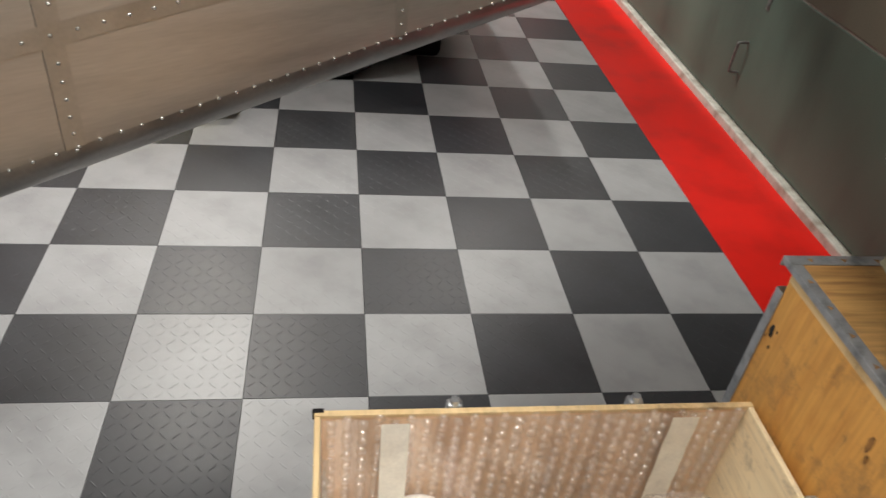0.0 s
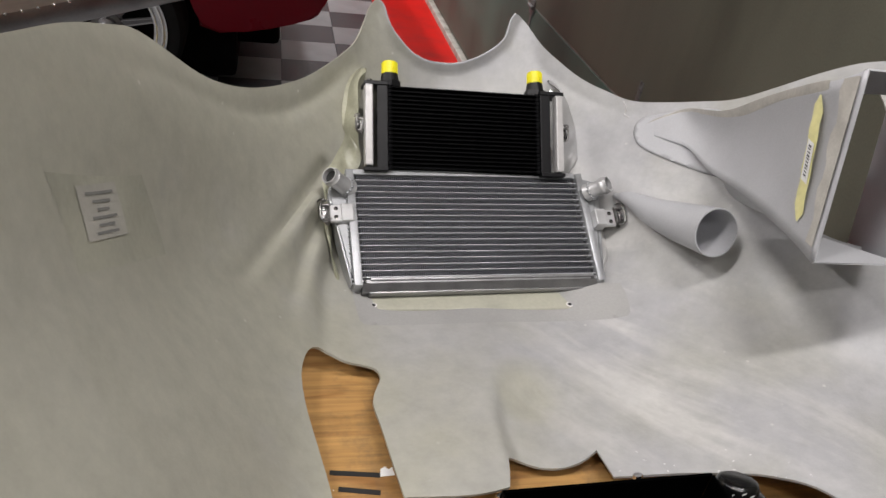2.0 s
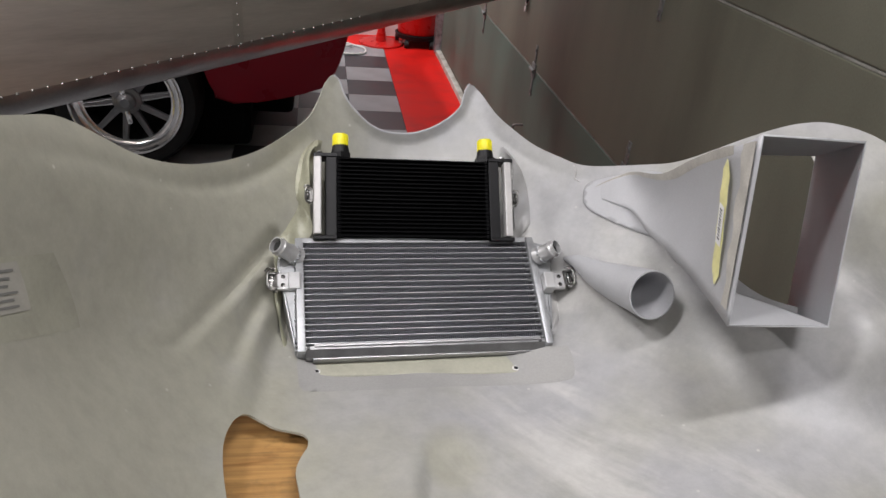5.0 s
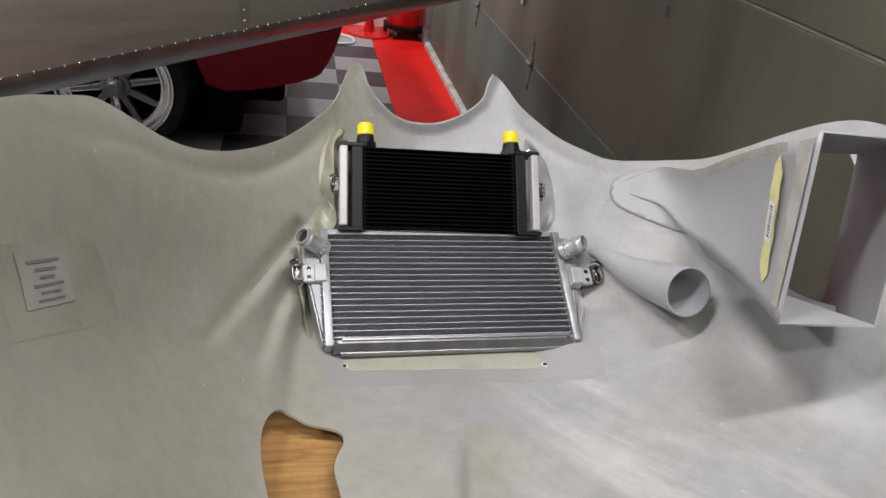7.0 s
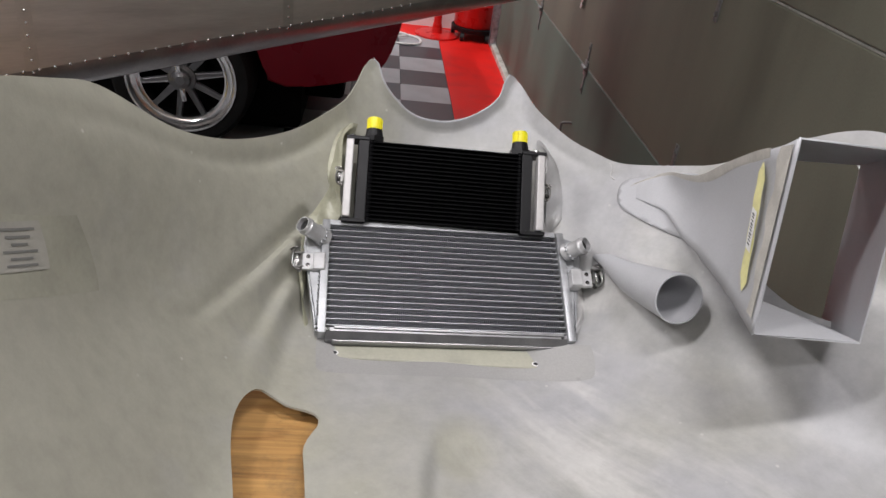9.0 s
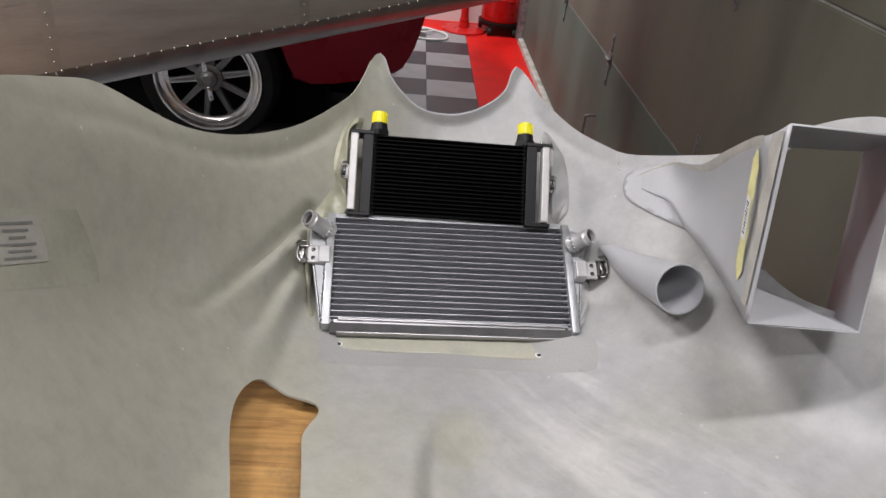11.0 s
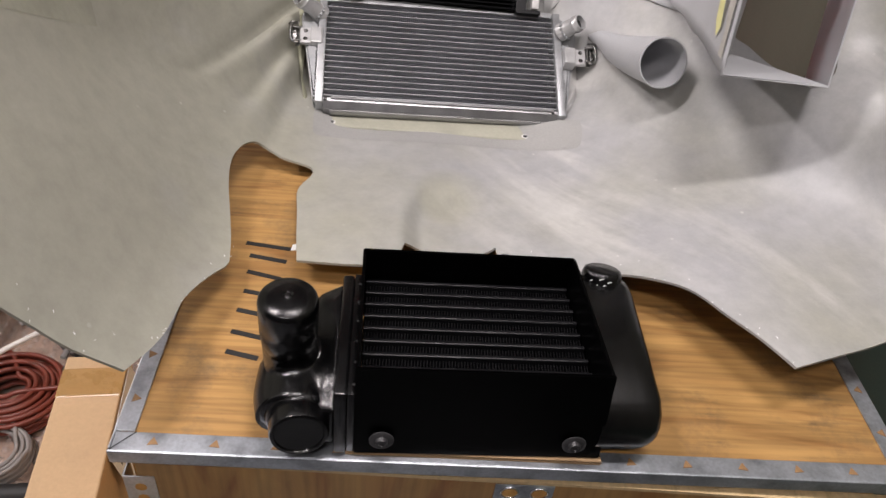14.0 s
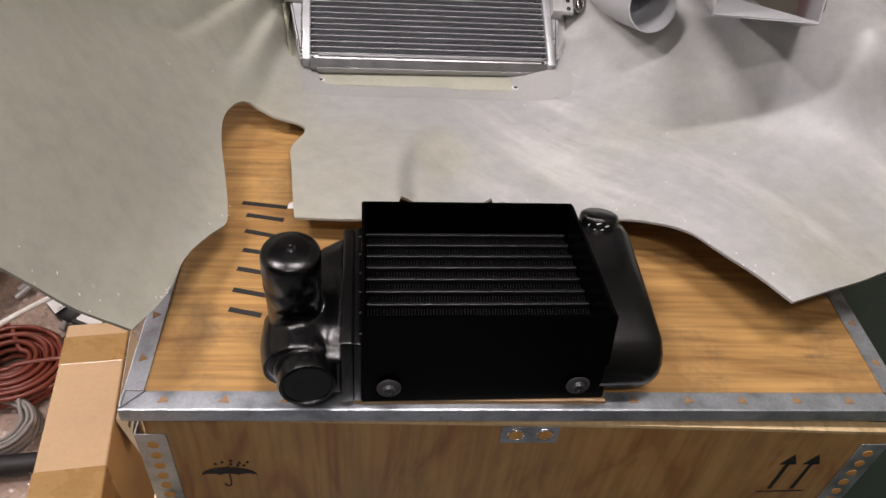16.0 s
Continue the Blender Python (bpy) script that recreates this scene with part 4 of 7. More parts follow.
for v, a, c in flats:
    v.co = on_shell(a, c)
    w = v.co - shell_normal(a, c) * (WALL + (lip_step(a, c) if a < 0.5 else 0))
    under.append(b.verts.new(w))
    outer_verts.append(outer.verts.new(w))
upper = [v for v, _, _ in flats]
for f in faces:
    outer.faces.new([outer_verts[i] for i in reversed(f)])
for i, j in rim_pairs:
    b.faces.new((upper[i], upper[j], under[j], under[i]))
part("outer_skin", outer, OUTER_GEL, shell, "pale outer face of the moulding", smooth=50, at=SHELL_AT)
bead = mesh()
hose(bead, [on_shell(a, -0.102 + (a - 0.393) * 4.09 - 0.040) - shell_normal(a, -0.102 + (a - 0.393) * 4.09 - 0.040) * 0.0062 for a in (0.394, 0.398, 0.404, 0.410, 0.416, 0.422, 0.428, 0.434)], 0.0010, 5, 10)
part("lip_bead", bead, OUTER_GEL, shell, "rounded crease below the lip", smooth=60, at=SHELL_AT)
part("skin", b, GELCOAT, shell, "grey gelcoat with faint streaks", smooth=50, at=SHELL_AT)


def edge_return(name, pts, back, mat, label=""):
    """A narrow lip turned back from an edge of the shell."""
    e = mesh()
    line = [(v.x, v.y) for v in curve_points([(x, y, 0) for x, y in pts], 6)]
    rows = []
    for a, c in line:
        p = on_shell(a, c)
        q = p + Vector(back)
        rows.append((e.verts.new(p), e.verts.new(q)))
    for r0, r1 in zip(rows, rows[1:]):
        e.faces.new((r0[0], r1[0], r1[1], r0[1]))
    o = part(name, e, mat, shell, label, smooth=70, at=SHELL_AT)
    s = o.modifiers.new("thickness", "SOLIDIFY")
    s.thickness, s.offset = 0.003, 0
    return o


edge_return("notch_lip", NOTCH, (0, 0.012, -0.02), GELCOAT_PALE, "pale turned-back lip")

# the duct box and the tube are moulded onto the shell
F_TL, F_TR, F_BL, F_BR = Vector((1.164, -1.194, 1.248)), Vector((1.288, -1.190, 1.243)), Vector((1.164, -1.240, 1.041)), Vector((1.292, -1.236, 1.036))
b = mesh()
front = [F_TL, F_TR, F_BR, F_BL]
rear = [p + (p - f) * 0.10 for p, f in zip((Vector((1.236, -1.07, 1.180)), Vector((1.334, -1.07, 1.181)), Vector((1.343, -1.11, 0.971)), Vector((1.215, -1.12, 1.012))), front)]
fv, rv = [b.verts.new(p) for p in front], [b.verts.new(p) for p in rear]
for i in range(4):
    b.faces.new((fv[i], fv[(i + 1) % 4], rv[(i + 1) % 4], rv[i]))
duct = part("duct_box", b, GELCOAT_PALE, shell, "pale grey rectangular air duct", at=SHELL_AT)
s = duct.modifiers.new("thickness", "SOLIDIFY")
s.thickness, s.offset = 0.003, 0
# flared side of the duct that fairs into the shell
b = mesh()
n_v = 12
FLARE_TOP = [F_TL, (1.167, -1.16, 1.224), (1.170, -1.12, 1.203), (1.187, -1.03, 1.150), (1.200, -0.94, 1.092), on_shell(1.200, 0.146, 0.015), on_shell(1.180, 0.147, 0.0065), on_shell(1.166, 0.144, 0.0025), on_shell(1.157, 0.138, 0.0005), on_shell(1.152, 0.133, -0.002)]
FLARE_LOW = [F_BL, (1.167, -1.19, 1.041), (1.172, -1.12, 1.036), (1.178, -1.05, 1.028), (1.186, -0.97, 1.012), on_shell(1.186, 0.080, 0.015), on_shell(1.172, 0.104, 0.0065), on_shell(1.162, 0.118, 0.0025), on_shell(1.156, 0.126, 0.0005), on_shell(1.152, 0.131, -0.002)]
tops, lows = curve_points(FLARE_TOP, 5), curve_points(FLARE_LOW, 5)
grid = []
for i, (p0, p1) in enumerate(zip(tops, lows)):
    u = i / (len(tops) - 1)
    grid.append([b.verts.new(p0.lerp(p1, j / n_v) + Vector((0.014, 0.0, 0.0)) * math.sin(math.pi * j / n_v) * math.sin(math.pi * min(1, u * 1.5))) for j in range(n_v + 1)])
for r0, r1 in zip(grid, grid[1:]):
    for j in range(n_v):
        b.faces.new((r0[j], r0[j + 1], r1[j + 1], r1[j]))
flare = part("duct_flare", b, GELCOAT_PALE, shell, "pale grey flared duct side", smooth=60, at=SHELL_AT)
s = flare.modifiers.new("thickness", "SOLIDIFY")
s.thickness, s.offset = 0.003, 0
b = mesh()
rows = []
for i, p0 in enumerate(lows):
    u = i / (len(lows) - 1)
    c = (p0.y + p0.z) / ROOT2
    foot = on_shell(min(p0.x + 0.03, 1.3), c + 0.01, -0.003)
    if u < 0.10:
        continue
    foot = p0.lerp(foot, smooth_step(0.05, 0.5, u)) + Vector((0.04, 0.03, 0)) * (1 - smooth_step(0.05, 0.5, u))
    rows.append([b.verts.new(p0.lerp(foot, k / 4)) for k in range(5)])
for r0, r1 in zip(rows, rows[1:]):
    for k in range(4):
        b.faces.new((r0[k], r1[k], r1[k + 1], r0[k + 1]))
part("duct_underside", b, GELCOAT_PALE, shell, smooth=60, at=SHELL_AT)
b = mesh()
k_hi, k_lo = F_TL.lerp(F_BL, 0.04), F_TL.lerp(F_BL, 0.93)
vs = [b.verts.new(k_hi.lerp(k_lo, k / 12) + Vector((-0.0022, 0.006 + q * (0.020 + 0.004 * math.sin(k * 1.7)) * (1 - 0.45 * k / 12), -0.011 * q * (1 - k / 12)))) for k in range(13) for q in (0, 1)]
for k in range(12):
    b.faces.new((vs[2 * k], vs[2 * k + 1], vs[2 * k + 3], vs[2 * k + 2]))
part("resin_band", b, FILLER, shell, "pale cream resin band along the duct's edge", at=SHELL_AT)
# pale filler along the crest of the flare
b = mesh()
crest = []
for i, (p0, p1) in enumerate(list(zip(tops, lows))[7:-7]):
    w = min(0.30, (0.0115 + 0.0015 * math.sin(i * 0.8)) / (p1 - p0).length)
    inset = Vector((0.014, 0, 0)) * math.sin(math.pi * w)
    crest.append([b.verts.new(p0 + Vector((-0.0026, -0.0004, 0.0012))), b.verts.new(p0.lerp(p1, w * 0.6) + inset * 0.6 + Vector((-0.0030, -0.0006, 0.0008))), b.verts.new(p0.lerp(p1, w) + inset + Vector((-0.0018, 0, 0)))])
for r0, r1 in zip(crest, crest[1:]):
    for k in range(2):
        b.faces.new((r0[k], r0[k + 1], r1[k + 1], r1[k]))
part("crest_filler", b, FILLER, shell, "pale cream filler along the crest of the flare", smooth=60, at=SHELL_AT)
# paper tape along the duct's edge
b = mesh()
t_hi, t_lo = Vector((1.1662, -1.142, 1.199)), Vector((1.1655, -1.188, 1.064))
side = Vector((0.0, 0.017, 0.002))
vs = [b.verts.new(t_hi.lerp(t_lo, k / 10) + side * (0.5 if q else -0.5) * (0.15 if k in (0, 10) else 1 + 0.12 * math.sin(k * 2.3 + q)) ) for k in range(11) for q in (0, 1)]
for k in range(10):
    b.faces.new((vs[2 * k], vs[2 * k + 1], vs[2 * k + 3], vs[2 * k + 2]))
tape = part("masking_tape", b, TAPE_YELLOW, shell, "strip of pale yellow paper tape", at=SHELL_AT)
b = mesh()
lab_c, lab_d = t_hi.lerp(t_lo, 0.36), t_hi.lerp(t_lo, 0.68)
off = Vector((-0.0012, -0.0004, 0.0004))
vs = [b.verts.new(p + side * q + off) for p, q in ((lab_c, -0.35), (lab_c, 0.35), (lab_d, 0.35), (lab_d, -0.35))]
b.faces.new(vs)
part("tape_label", b, PAPER, tape, "white label")
b = mesh()
for k in range(10):
    p = lab_c.lerp(lab_d, 0.1 + 0.08 * k) + off * 1.6
    q = p + (lab_d - lab_c) * (0.035 if k % 3 else 0.05)
    b.faces.new([b.verts.new(w) for w in (p - side * 0.16, p + side * 0.16, q + side * 0.16, q - side * 0.16)])
part("label_print", b, PRINT, tape, "dark print bars")

# round air tube, bent where it leaves the shell
def sweep(bm, pts, radii, n=40, steps=6):
    """A round body of changing girth along a smooth line."""
    line = curve_points(pts, steps)
    girth = [v.x for v in curve_points([(r, 0, 0) for r in radii], steps)]
    rings, side = [], None
    for i, (v, r) in enumerate(zip(line, girth)):
        d = (line[min(i + 1, len(line) - 1)] - line[max(i - 1, 0)]).normalized()
        side = d.orthogonal() if side is None else side - d * side.dot(d)
        side.normalize()
        up = d.cross(side)
        rings.append([bm.verts.new(v + r * (math.cos(t) * side + math.sin(t) * up)) for t in (2 * math.pi * j / n for j in range(n))])
    for p, q in zip(rings, rings[1:]):
        for j in range(n):
            bm.faces.new((p[j], p[(j + 1) % n], q[(j + 1) % n], q[j]))
    return rings


b = mesh()
MOUTH = (1.1631, -1.066, 0.9683)
outer_rings = sweep(b, [(1.1099, -0.862, 0.9066), (1.1193, -0.903, 0.9228), (1.1348, -0.95, 0.9291), (1.1492, -0.996, 0.9422), (1.1594, -1.034, 0.9557), MOUTH], [0.003, 0.0125, 0.0218, 0.0285, 0.0322, 0.0345])
inner_rings = sweep(b, [(1.1348, -0.95, 0.9291), (1.1492, -0.996, 0.9422), (1.1594, -1.034, 0.9557), MOUTH], [0.0005, 0.026, 0.0297, 0.0322])
for ra, rb in zip(outer_rings[-1], inner_rings[-1]):
    ra.co = ra.co.lerp(rb.co, 0.25)
lip = [sorted(r, key=lambda v: math.atan2(v.co.z - MOUTH[2], v.co.x - MOUTH[0])) for r in (outer_rings[-1], inner_rings[-1])]
for k in range(40):
    b.faces.new((lip[0][k], lip[0][(k + 1) % 40], lip[1][(k + 1) % 40], lip[1][k]))
part("air_tube", b, GELCOAT_PALE, shell, "pale grey moulded air tube", smooth=50, at=SHELL_AT)
# labels glued inside the left wing
def shell_patch(name, c0, right, down, mat, lift, parent, label="", n=6):
    """A thin sheet glued to the shell; c0: its first corner, right and down: its sides, in width and slope."""
    e = mesh()
    g = []
    for i in range(n + 1):
        row = []
        for j in range(n + 1):
            a, c = c0[0] + right[0] * i / n + down[0] * j / n, c0[1] + right[1] * i / n + down[1] * j / n
            row.append(e.verts.new(on_shell(a, c) + shell_normal(a, c) * lift))
        g.append(row)
    for r0, r1 in zip(g, g[1:]):
        for j in range(n):
            e.faces.new((r0[j], r0[j + 1], r1[j + 1], r1[j]))
    return part(name, e, mat, parent, label, smooth=60, at=SHELL_AT if parent is shell else None)


shell_patch("resin_patch", (0.424, -0.112), (0.035, 0.048), (0.018, -0.066), RESIN_FAINT, 0.0003, shell, "yellowish resin patch under the label")
note = shell_patch("data_label", (0.4325, -0.110), (0.0135, 0.0235), (0.0088, -0.040), GREY_LABEL, 0.0012, shell, "worn grey printed label")
for k in range(6):
    f = 0.12 + 0.145 * k
    w = (0.7, 0.45, 0.3, 0.62, 0.4, 0.55)[k]
    c0 = (0.4325 + 0.0135 * (0.5 - w / 2) + 0.0088 * f, -0.110 + 0.0235 * (0.5 - w / 2) - 0.040 * f)
    shell_patch("print_bar", c0, (0.0135 * w, 0.0235 * w), (0.0088 * 0.055, -0.040 * 0.055), PRINT_FAINT, 0.0018, note, n=2)

# ledge below the large cooler
b = mesh()
for lo, hi in (((0.704, -1.0245, 0.8020), (1.026, -0.985, 0.8068)),):
    block(b, lo, hi, 0.002)
part("mounting_ledge", b, LEDGE, shell, "yellowish resin mounting ledge", at=SHELL_AT)
for x in (0.7155, 1.0070):
    b = mesh()
    rod(b, (x, -1.0155, 0.8066), (x, -1.0155, 0.8076), 0.0032, n=12)
    part("screw_hole", b, INK, shell, at=SHELL_AT)
    b = mesh()
    lathe(b, (x, -1.0155, 0.8066), (0, 0, 1), [(0, 0.0056), (0.0006, 0.0050), (0.0006, 0.0034), (0, 0.0033)], 18)
    part("hole_rim", b, PAPER, shell, "chipped white rim of a drilled hole", at=SHELL_AT)
# soft shadow below the cooler, laid on as a thin darker sheet
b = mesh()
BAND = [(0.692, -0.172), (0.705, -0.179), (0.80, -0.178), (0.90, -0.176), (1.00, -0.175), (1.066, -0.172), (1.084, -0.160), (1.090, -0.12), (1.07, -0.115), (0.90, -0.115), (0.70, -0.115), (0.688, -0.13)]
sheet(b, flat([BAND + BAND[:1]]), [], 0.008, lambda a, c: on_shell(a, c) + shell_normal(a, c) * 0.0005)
part("shade_band", b, SHADE_GREY, shell, "darker grey band painted in for the soft shade below the radiator", smooth=50, at=SHELL_AT)
b = mesh()
TONGUE_PLATE = [(1.205, 0.148), (1.180, 0.153), (1.163, 0.155), (1.151, 0.149), (1.145, 0.136), (1.143, 0.118), (1.147, 0.103), (1.156, 0.089), (1.180, 0.058), (1.207, 0.029), (1.225, 0.030), (1.24, 0.08), (1.235, 0.13)]
sheet(b, flat([TONGUE_PLATE + TONGUE_PLATE[:1]]), [], 0.006, lambda a, c: on_shell(a, c) + shell_normal(a, c) * 0.0024)
o = part("bonding_flange", b, GELCOAT_PALE, shell, "thin rounded bonding flange round the duct's tip", smooth=50, at=SHELL_AT)
s = o.modifiers.new("thickness", "SOLIDIFY")
s.thickness, s.offset = 0.001, -1
hair = mesh()
hose(hair, [on_shell(a, c) + shell_normal(a, c) * 0.0003 for a, c in ((1.136, 0.190), (1.139, 0.178), (1.137, 0.168), (1.142, 0.160))], 0.0011, 5, 6)
part("resin_drip", hair, WHITE_BAR, shell, "dried white resin drip", smooth=60, at=SHELL_AT)
# plenum walls behind the coolers
for x in (0.684, 1.060):
    b = mesh()
    prof = [(-0.985, 0.79), (-0.985, 0.80), (-0.86, 0.885), (-0.82, 0.895), (-0.80, 0.83)]
    prism(b, prof, 0.004, Matrix(((0, 0, 1, x), (1, 0, 0, 0), (0, 1, 0, 0), (0, 0, 0, 1))))
    part("plenum_wall", b, RESIN, shell, "yellowish resin plenum wall", at=SHELL_AT)
def web(name, outer, inner, mat, label):
    """A laminated web from a line on the shell to the side of a cooler."""
    e = mesh()
    o, q = curve_points([on_shell(a, c, 0.001) for a, c in outer], 6), curve_points(inner, 6)
    rows = []
    for i, (p0, p1) in enumerate(zip(o, q)):
        bulge = Vector((0, -0.6, 0.8)) * (0.006 + 0.003 * math.sin(i * 0.9))
        rows.append([e.verts.new(p0.lerp(p1, k / 6) + bulge * math.sin(math.pi * k / 6)) for k in range(7)])
    for r0, r1 in zip(rows, rows[1:]):
        for k in range(6):
            e.faces.new((r0[k], r1[k], r1[k + 1], r0[k + 1]))
    return part(name, e, mat, shell, label, smooth=70, at=SHELL_AT)


web("resin_web", [(0.712, 0.243), (0.694, 0.215), (0.686, 0.175), (0.682, 0.140), (0.684, 0.122), (0.668, 0.085), (0.648, 0.04), (0.652, -0.03), (0.672, -0.10)],
    [(0.715, -0.725, 1.035), (0.702, -0.745, 1.025), (0.702, -0.775, 0.99), (0.703, -0.800, 0.950), (0.706, -0.815, 0.920), (0.672, -0.845, 0.885), (0.662, -0.900, 0.850), (0.664, -0.950, 0.818), (0.676, -0.995, 0.795)], RESIN, "yellowish resin web beside the coolers")
web("resin_web", [(1.030, 0.245), (1.056, 0.210), (1.066, 0.170), (1.068, 0.135), (1.066, 0.10)],
    [(1.020, -0.708, 1.03), (1.036, -0.735, 1.02), (1.036, -0.760, 0.980), (1.040, -0.785, 0.935), (1.045, -0.800, 0.900)], GELCOAT, "grey laminated web beside the coolers")
web("resin_web", [(1.094, 0.005), (1.096, -0.040), (1.092, -0.070), (1.075, -0.100)],
    [(1.070, -0.905, 0.850), (1.072, -0.940, 0.835), (1.070, -0.965, 0.820), (1.064, -0.990, 0.800)], GELCOAT, "grey laminated web beside the coolers")


# raised resin pocket round the side of the upper cooler
b = mesh()
POCKET = [(0.722, 0.246), (0.708, 0.241), (0.690, 0.216), (0.681, 0.180), (0.679, 0.155), (0.682, 0.132), (0.694, 0.128), (0.704, 0.150), (0.712, 0.200)]
ring = flat([POCKET + POCKET[:1]])
sheet(b, ring, [], 0.005, lambda a, c: on_shell(a, c) + shell_normal(a, c) * (0.0005 + 0.007 * smooth_step(0, 0.010, rim_gap(ring + ring[:1], a, c))))
part("resin_pocket", b, RESIN, shell, "raised translucent yellowish resin pocket", smooth=60, at=SHELL_AT)
# chips and flakes of dry glass along the lower edges
b = mesh()
for line in (FIN_LOW, FRONT_RIGHT, FIN_FOOT):
    for (x0, y0), (x1, y1) in zip(line, line[1:]):
        for k in range(3):
            t, inset = random.random(), random.uniform(0.001, 0.03) * random.random()
            a, c = x0 + (x1 - x0) * t, y0 + (y1 - y0) * t + inset
            p, nrm = on_shell(a, c), shell_normal(a, c)
            u = Vector((random.uniform(-1, 1), random.uniform(-1, 1), random.uniform(-1, 1))).cross(nrm).normalized() * random.uniform(0.0006, 0.0022)
            w = nrm.cross(u).normalized() * random.uniform(0.0004, 0.0009)
            b.faces.new([b.verts.new(p + nrm * 0.0004 + q) for q in (u, w, -u, -w)])
tagged(part("edge_flakes", b, PAPER, shell, "white flakes of dry glass along the cut edges", at=SHELL_AT), kind="stuff")


# ---- large aluminium cooler ----
cooler = thing("aluminium_cooler", (0.8775, -0.9935, 0.8301), "bare aluminium bar-and-plate cooler mounted in the body shell", "radiator")
CM = frame_of((0, 0, 0), (1, 0.055, -0.012), (0, 0.863, 0.505))
CW, CH, CT = 0.3547, 0.1824, 0.040
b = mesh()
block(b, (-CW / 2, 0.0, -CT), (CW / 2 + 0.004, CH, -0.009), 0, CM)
part("core_back", b, ALU_GAP, cooler, "backing of the fin pack with its shade painted in")
rows = 17
pitch = (CH - 0.016) / rows
for k in range(rows + 1):
    y = 0.012 + k * pitch
    b = mesh()
    block(b, (-CW / 2, y - 0.0006, -0.012), (CW / 2 + 0.003, y + 0.0006, 0.0004), 0.0003, CM, 1)
    part("cooler_bar", b, ALU_BAR, cooler)
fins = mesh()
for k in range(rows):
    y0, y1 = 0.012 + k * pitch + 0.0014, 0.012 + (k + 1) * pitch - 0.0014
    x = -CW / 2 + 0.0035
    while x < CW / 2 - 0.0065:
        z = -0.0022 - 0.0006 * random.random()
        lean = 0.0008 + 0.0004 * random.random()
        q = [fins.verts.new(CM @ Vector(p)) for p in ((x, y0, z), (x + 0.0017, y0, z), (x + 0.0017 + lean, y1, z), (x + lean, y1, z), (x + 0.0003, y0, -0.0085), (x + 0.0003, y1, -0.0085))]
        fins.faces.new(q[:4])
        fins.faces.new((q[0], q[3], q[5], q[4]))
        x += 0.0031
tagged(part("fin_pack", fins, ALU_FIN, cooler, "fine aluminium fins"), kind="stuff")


def toggle_latch(parent, m, sgn, size=1.0):
    """A sprung toggle latch in the plane of m: plate, folded lever, wire loop and two pins; it reaches outwards by sgn."""
    def at(x, y, z):
        return m @ Vector((sgn * x * size, y * size, z * size))
    e = mesh()
    slab(e, [at(0, -0.016, -0.004), at(0, 0.018, -0.004), at(0.006, 0.018, -0.004), at(0.006, -0.016, -0.004)][::(1 if sgn > 0 else -1)], -0.0016)
    slab(e, [at(0.0005, -0.012, -0.004), at(0.0005, 0.014, -0.004), at(0.0005, 0.014, 0.005), at(0.0005, -0.012, 0.005)], 0.0014)
    body = part("toggle_latch", e, CHROME_DULL, parent, "bright steel toggle latch", smooth=40)
    e = mesh()
    hose(e, [at(0.002, -0.013, 0.003), at(0.008, -0.014, 0.004), at(0.013, -0.008, 0.006), at(0.0135, 0.006, 0.008), at(0.011, 0.015, 0.008), at(0.0055, 0.019, 0.005)], 0.0019 * size, 5, 8)
    hose(e, [at(0.002, 0.020, 0.004), at(0.012, 0.021, 0.005), at(0.0165, 0.016, 0.006)], 0.0016 * size, 4, 8)
    part("wire_loop", e, CHROME_DULL, body, "polished wire loop", smooth=60)
    e = mesh()
    block(e, (min(0.004 * sgn, 0.012 * sgn), -0.011, 0.0), (max(0.004 * sgn, 0.012 * sgn), 0.004, 0.0045), 0.001, m @ Matrix.Scale(size, 4) @ pose(0, 0, 0, 14, 0, sgn * 9))
    block(e, (min(0.005 * sgn, 0.011 * sgn), 0.005, -0.001), (max(0.005 * sgn, 0.011 * sgn), 0.014, 0.002), 0.001, m @ Matrix.Scale(size, 4))
    part("lever", e, DARK_CHROME, body, "tarnished folded lever", smooth=40)
    e = mesh()
    for y in (-0.010, 0.013):
        rod(e, at(-0.001, y, 0.003), at(0.013, y, 0.003), 0.0018 * size, n=10)
        bmesh.ops.create_icosphere(e, subdivisions=1, radius=0.0026 * size, matrix=Matrix.Translation(at(-0.001, y, 0.0035)))
    part("pin", e, CHROME_DULL, body, smooth=60)
    return body


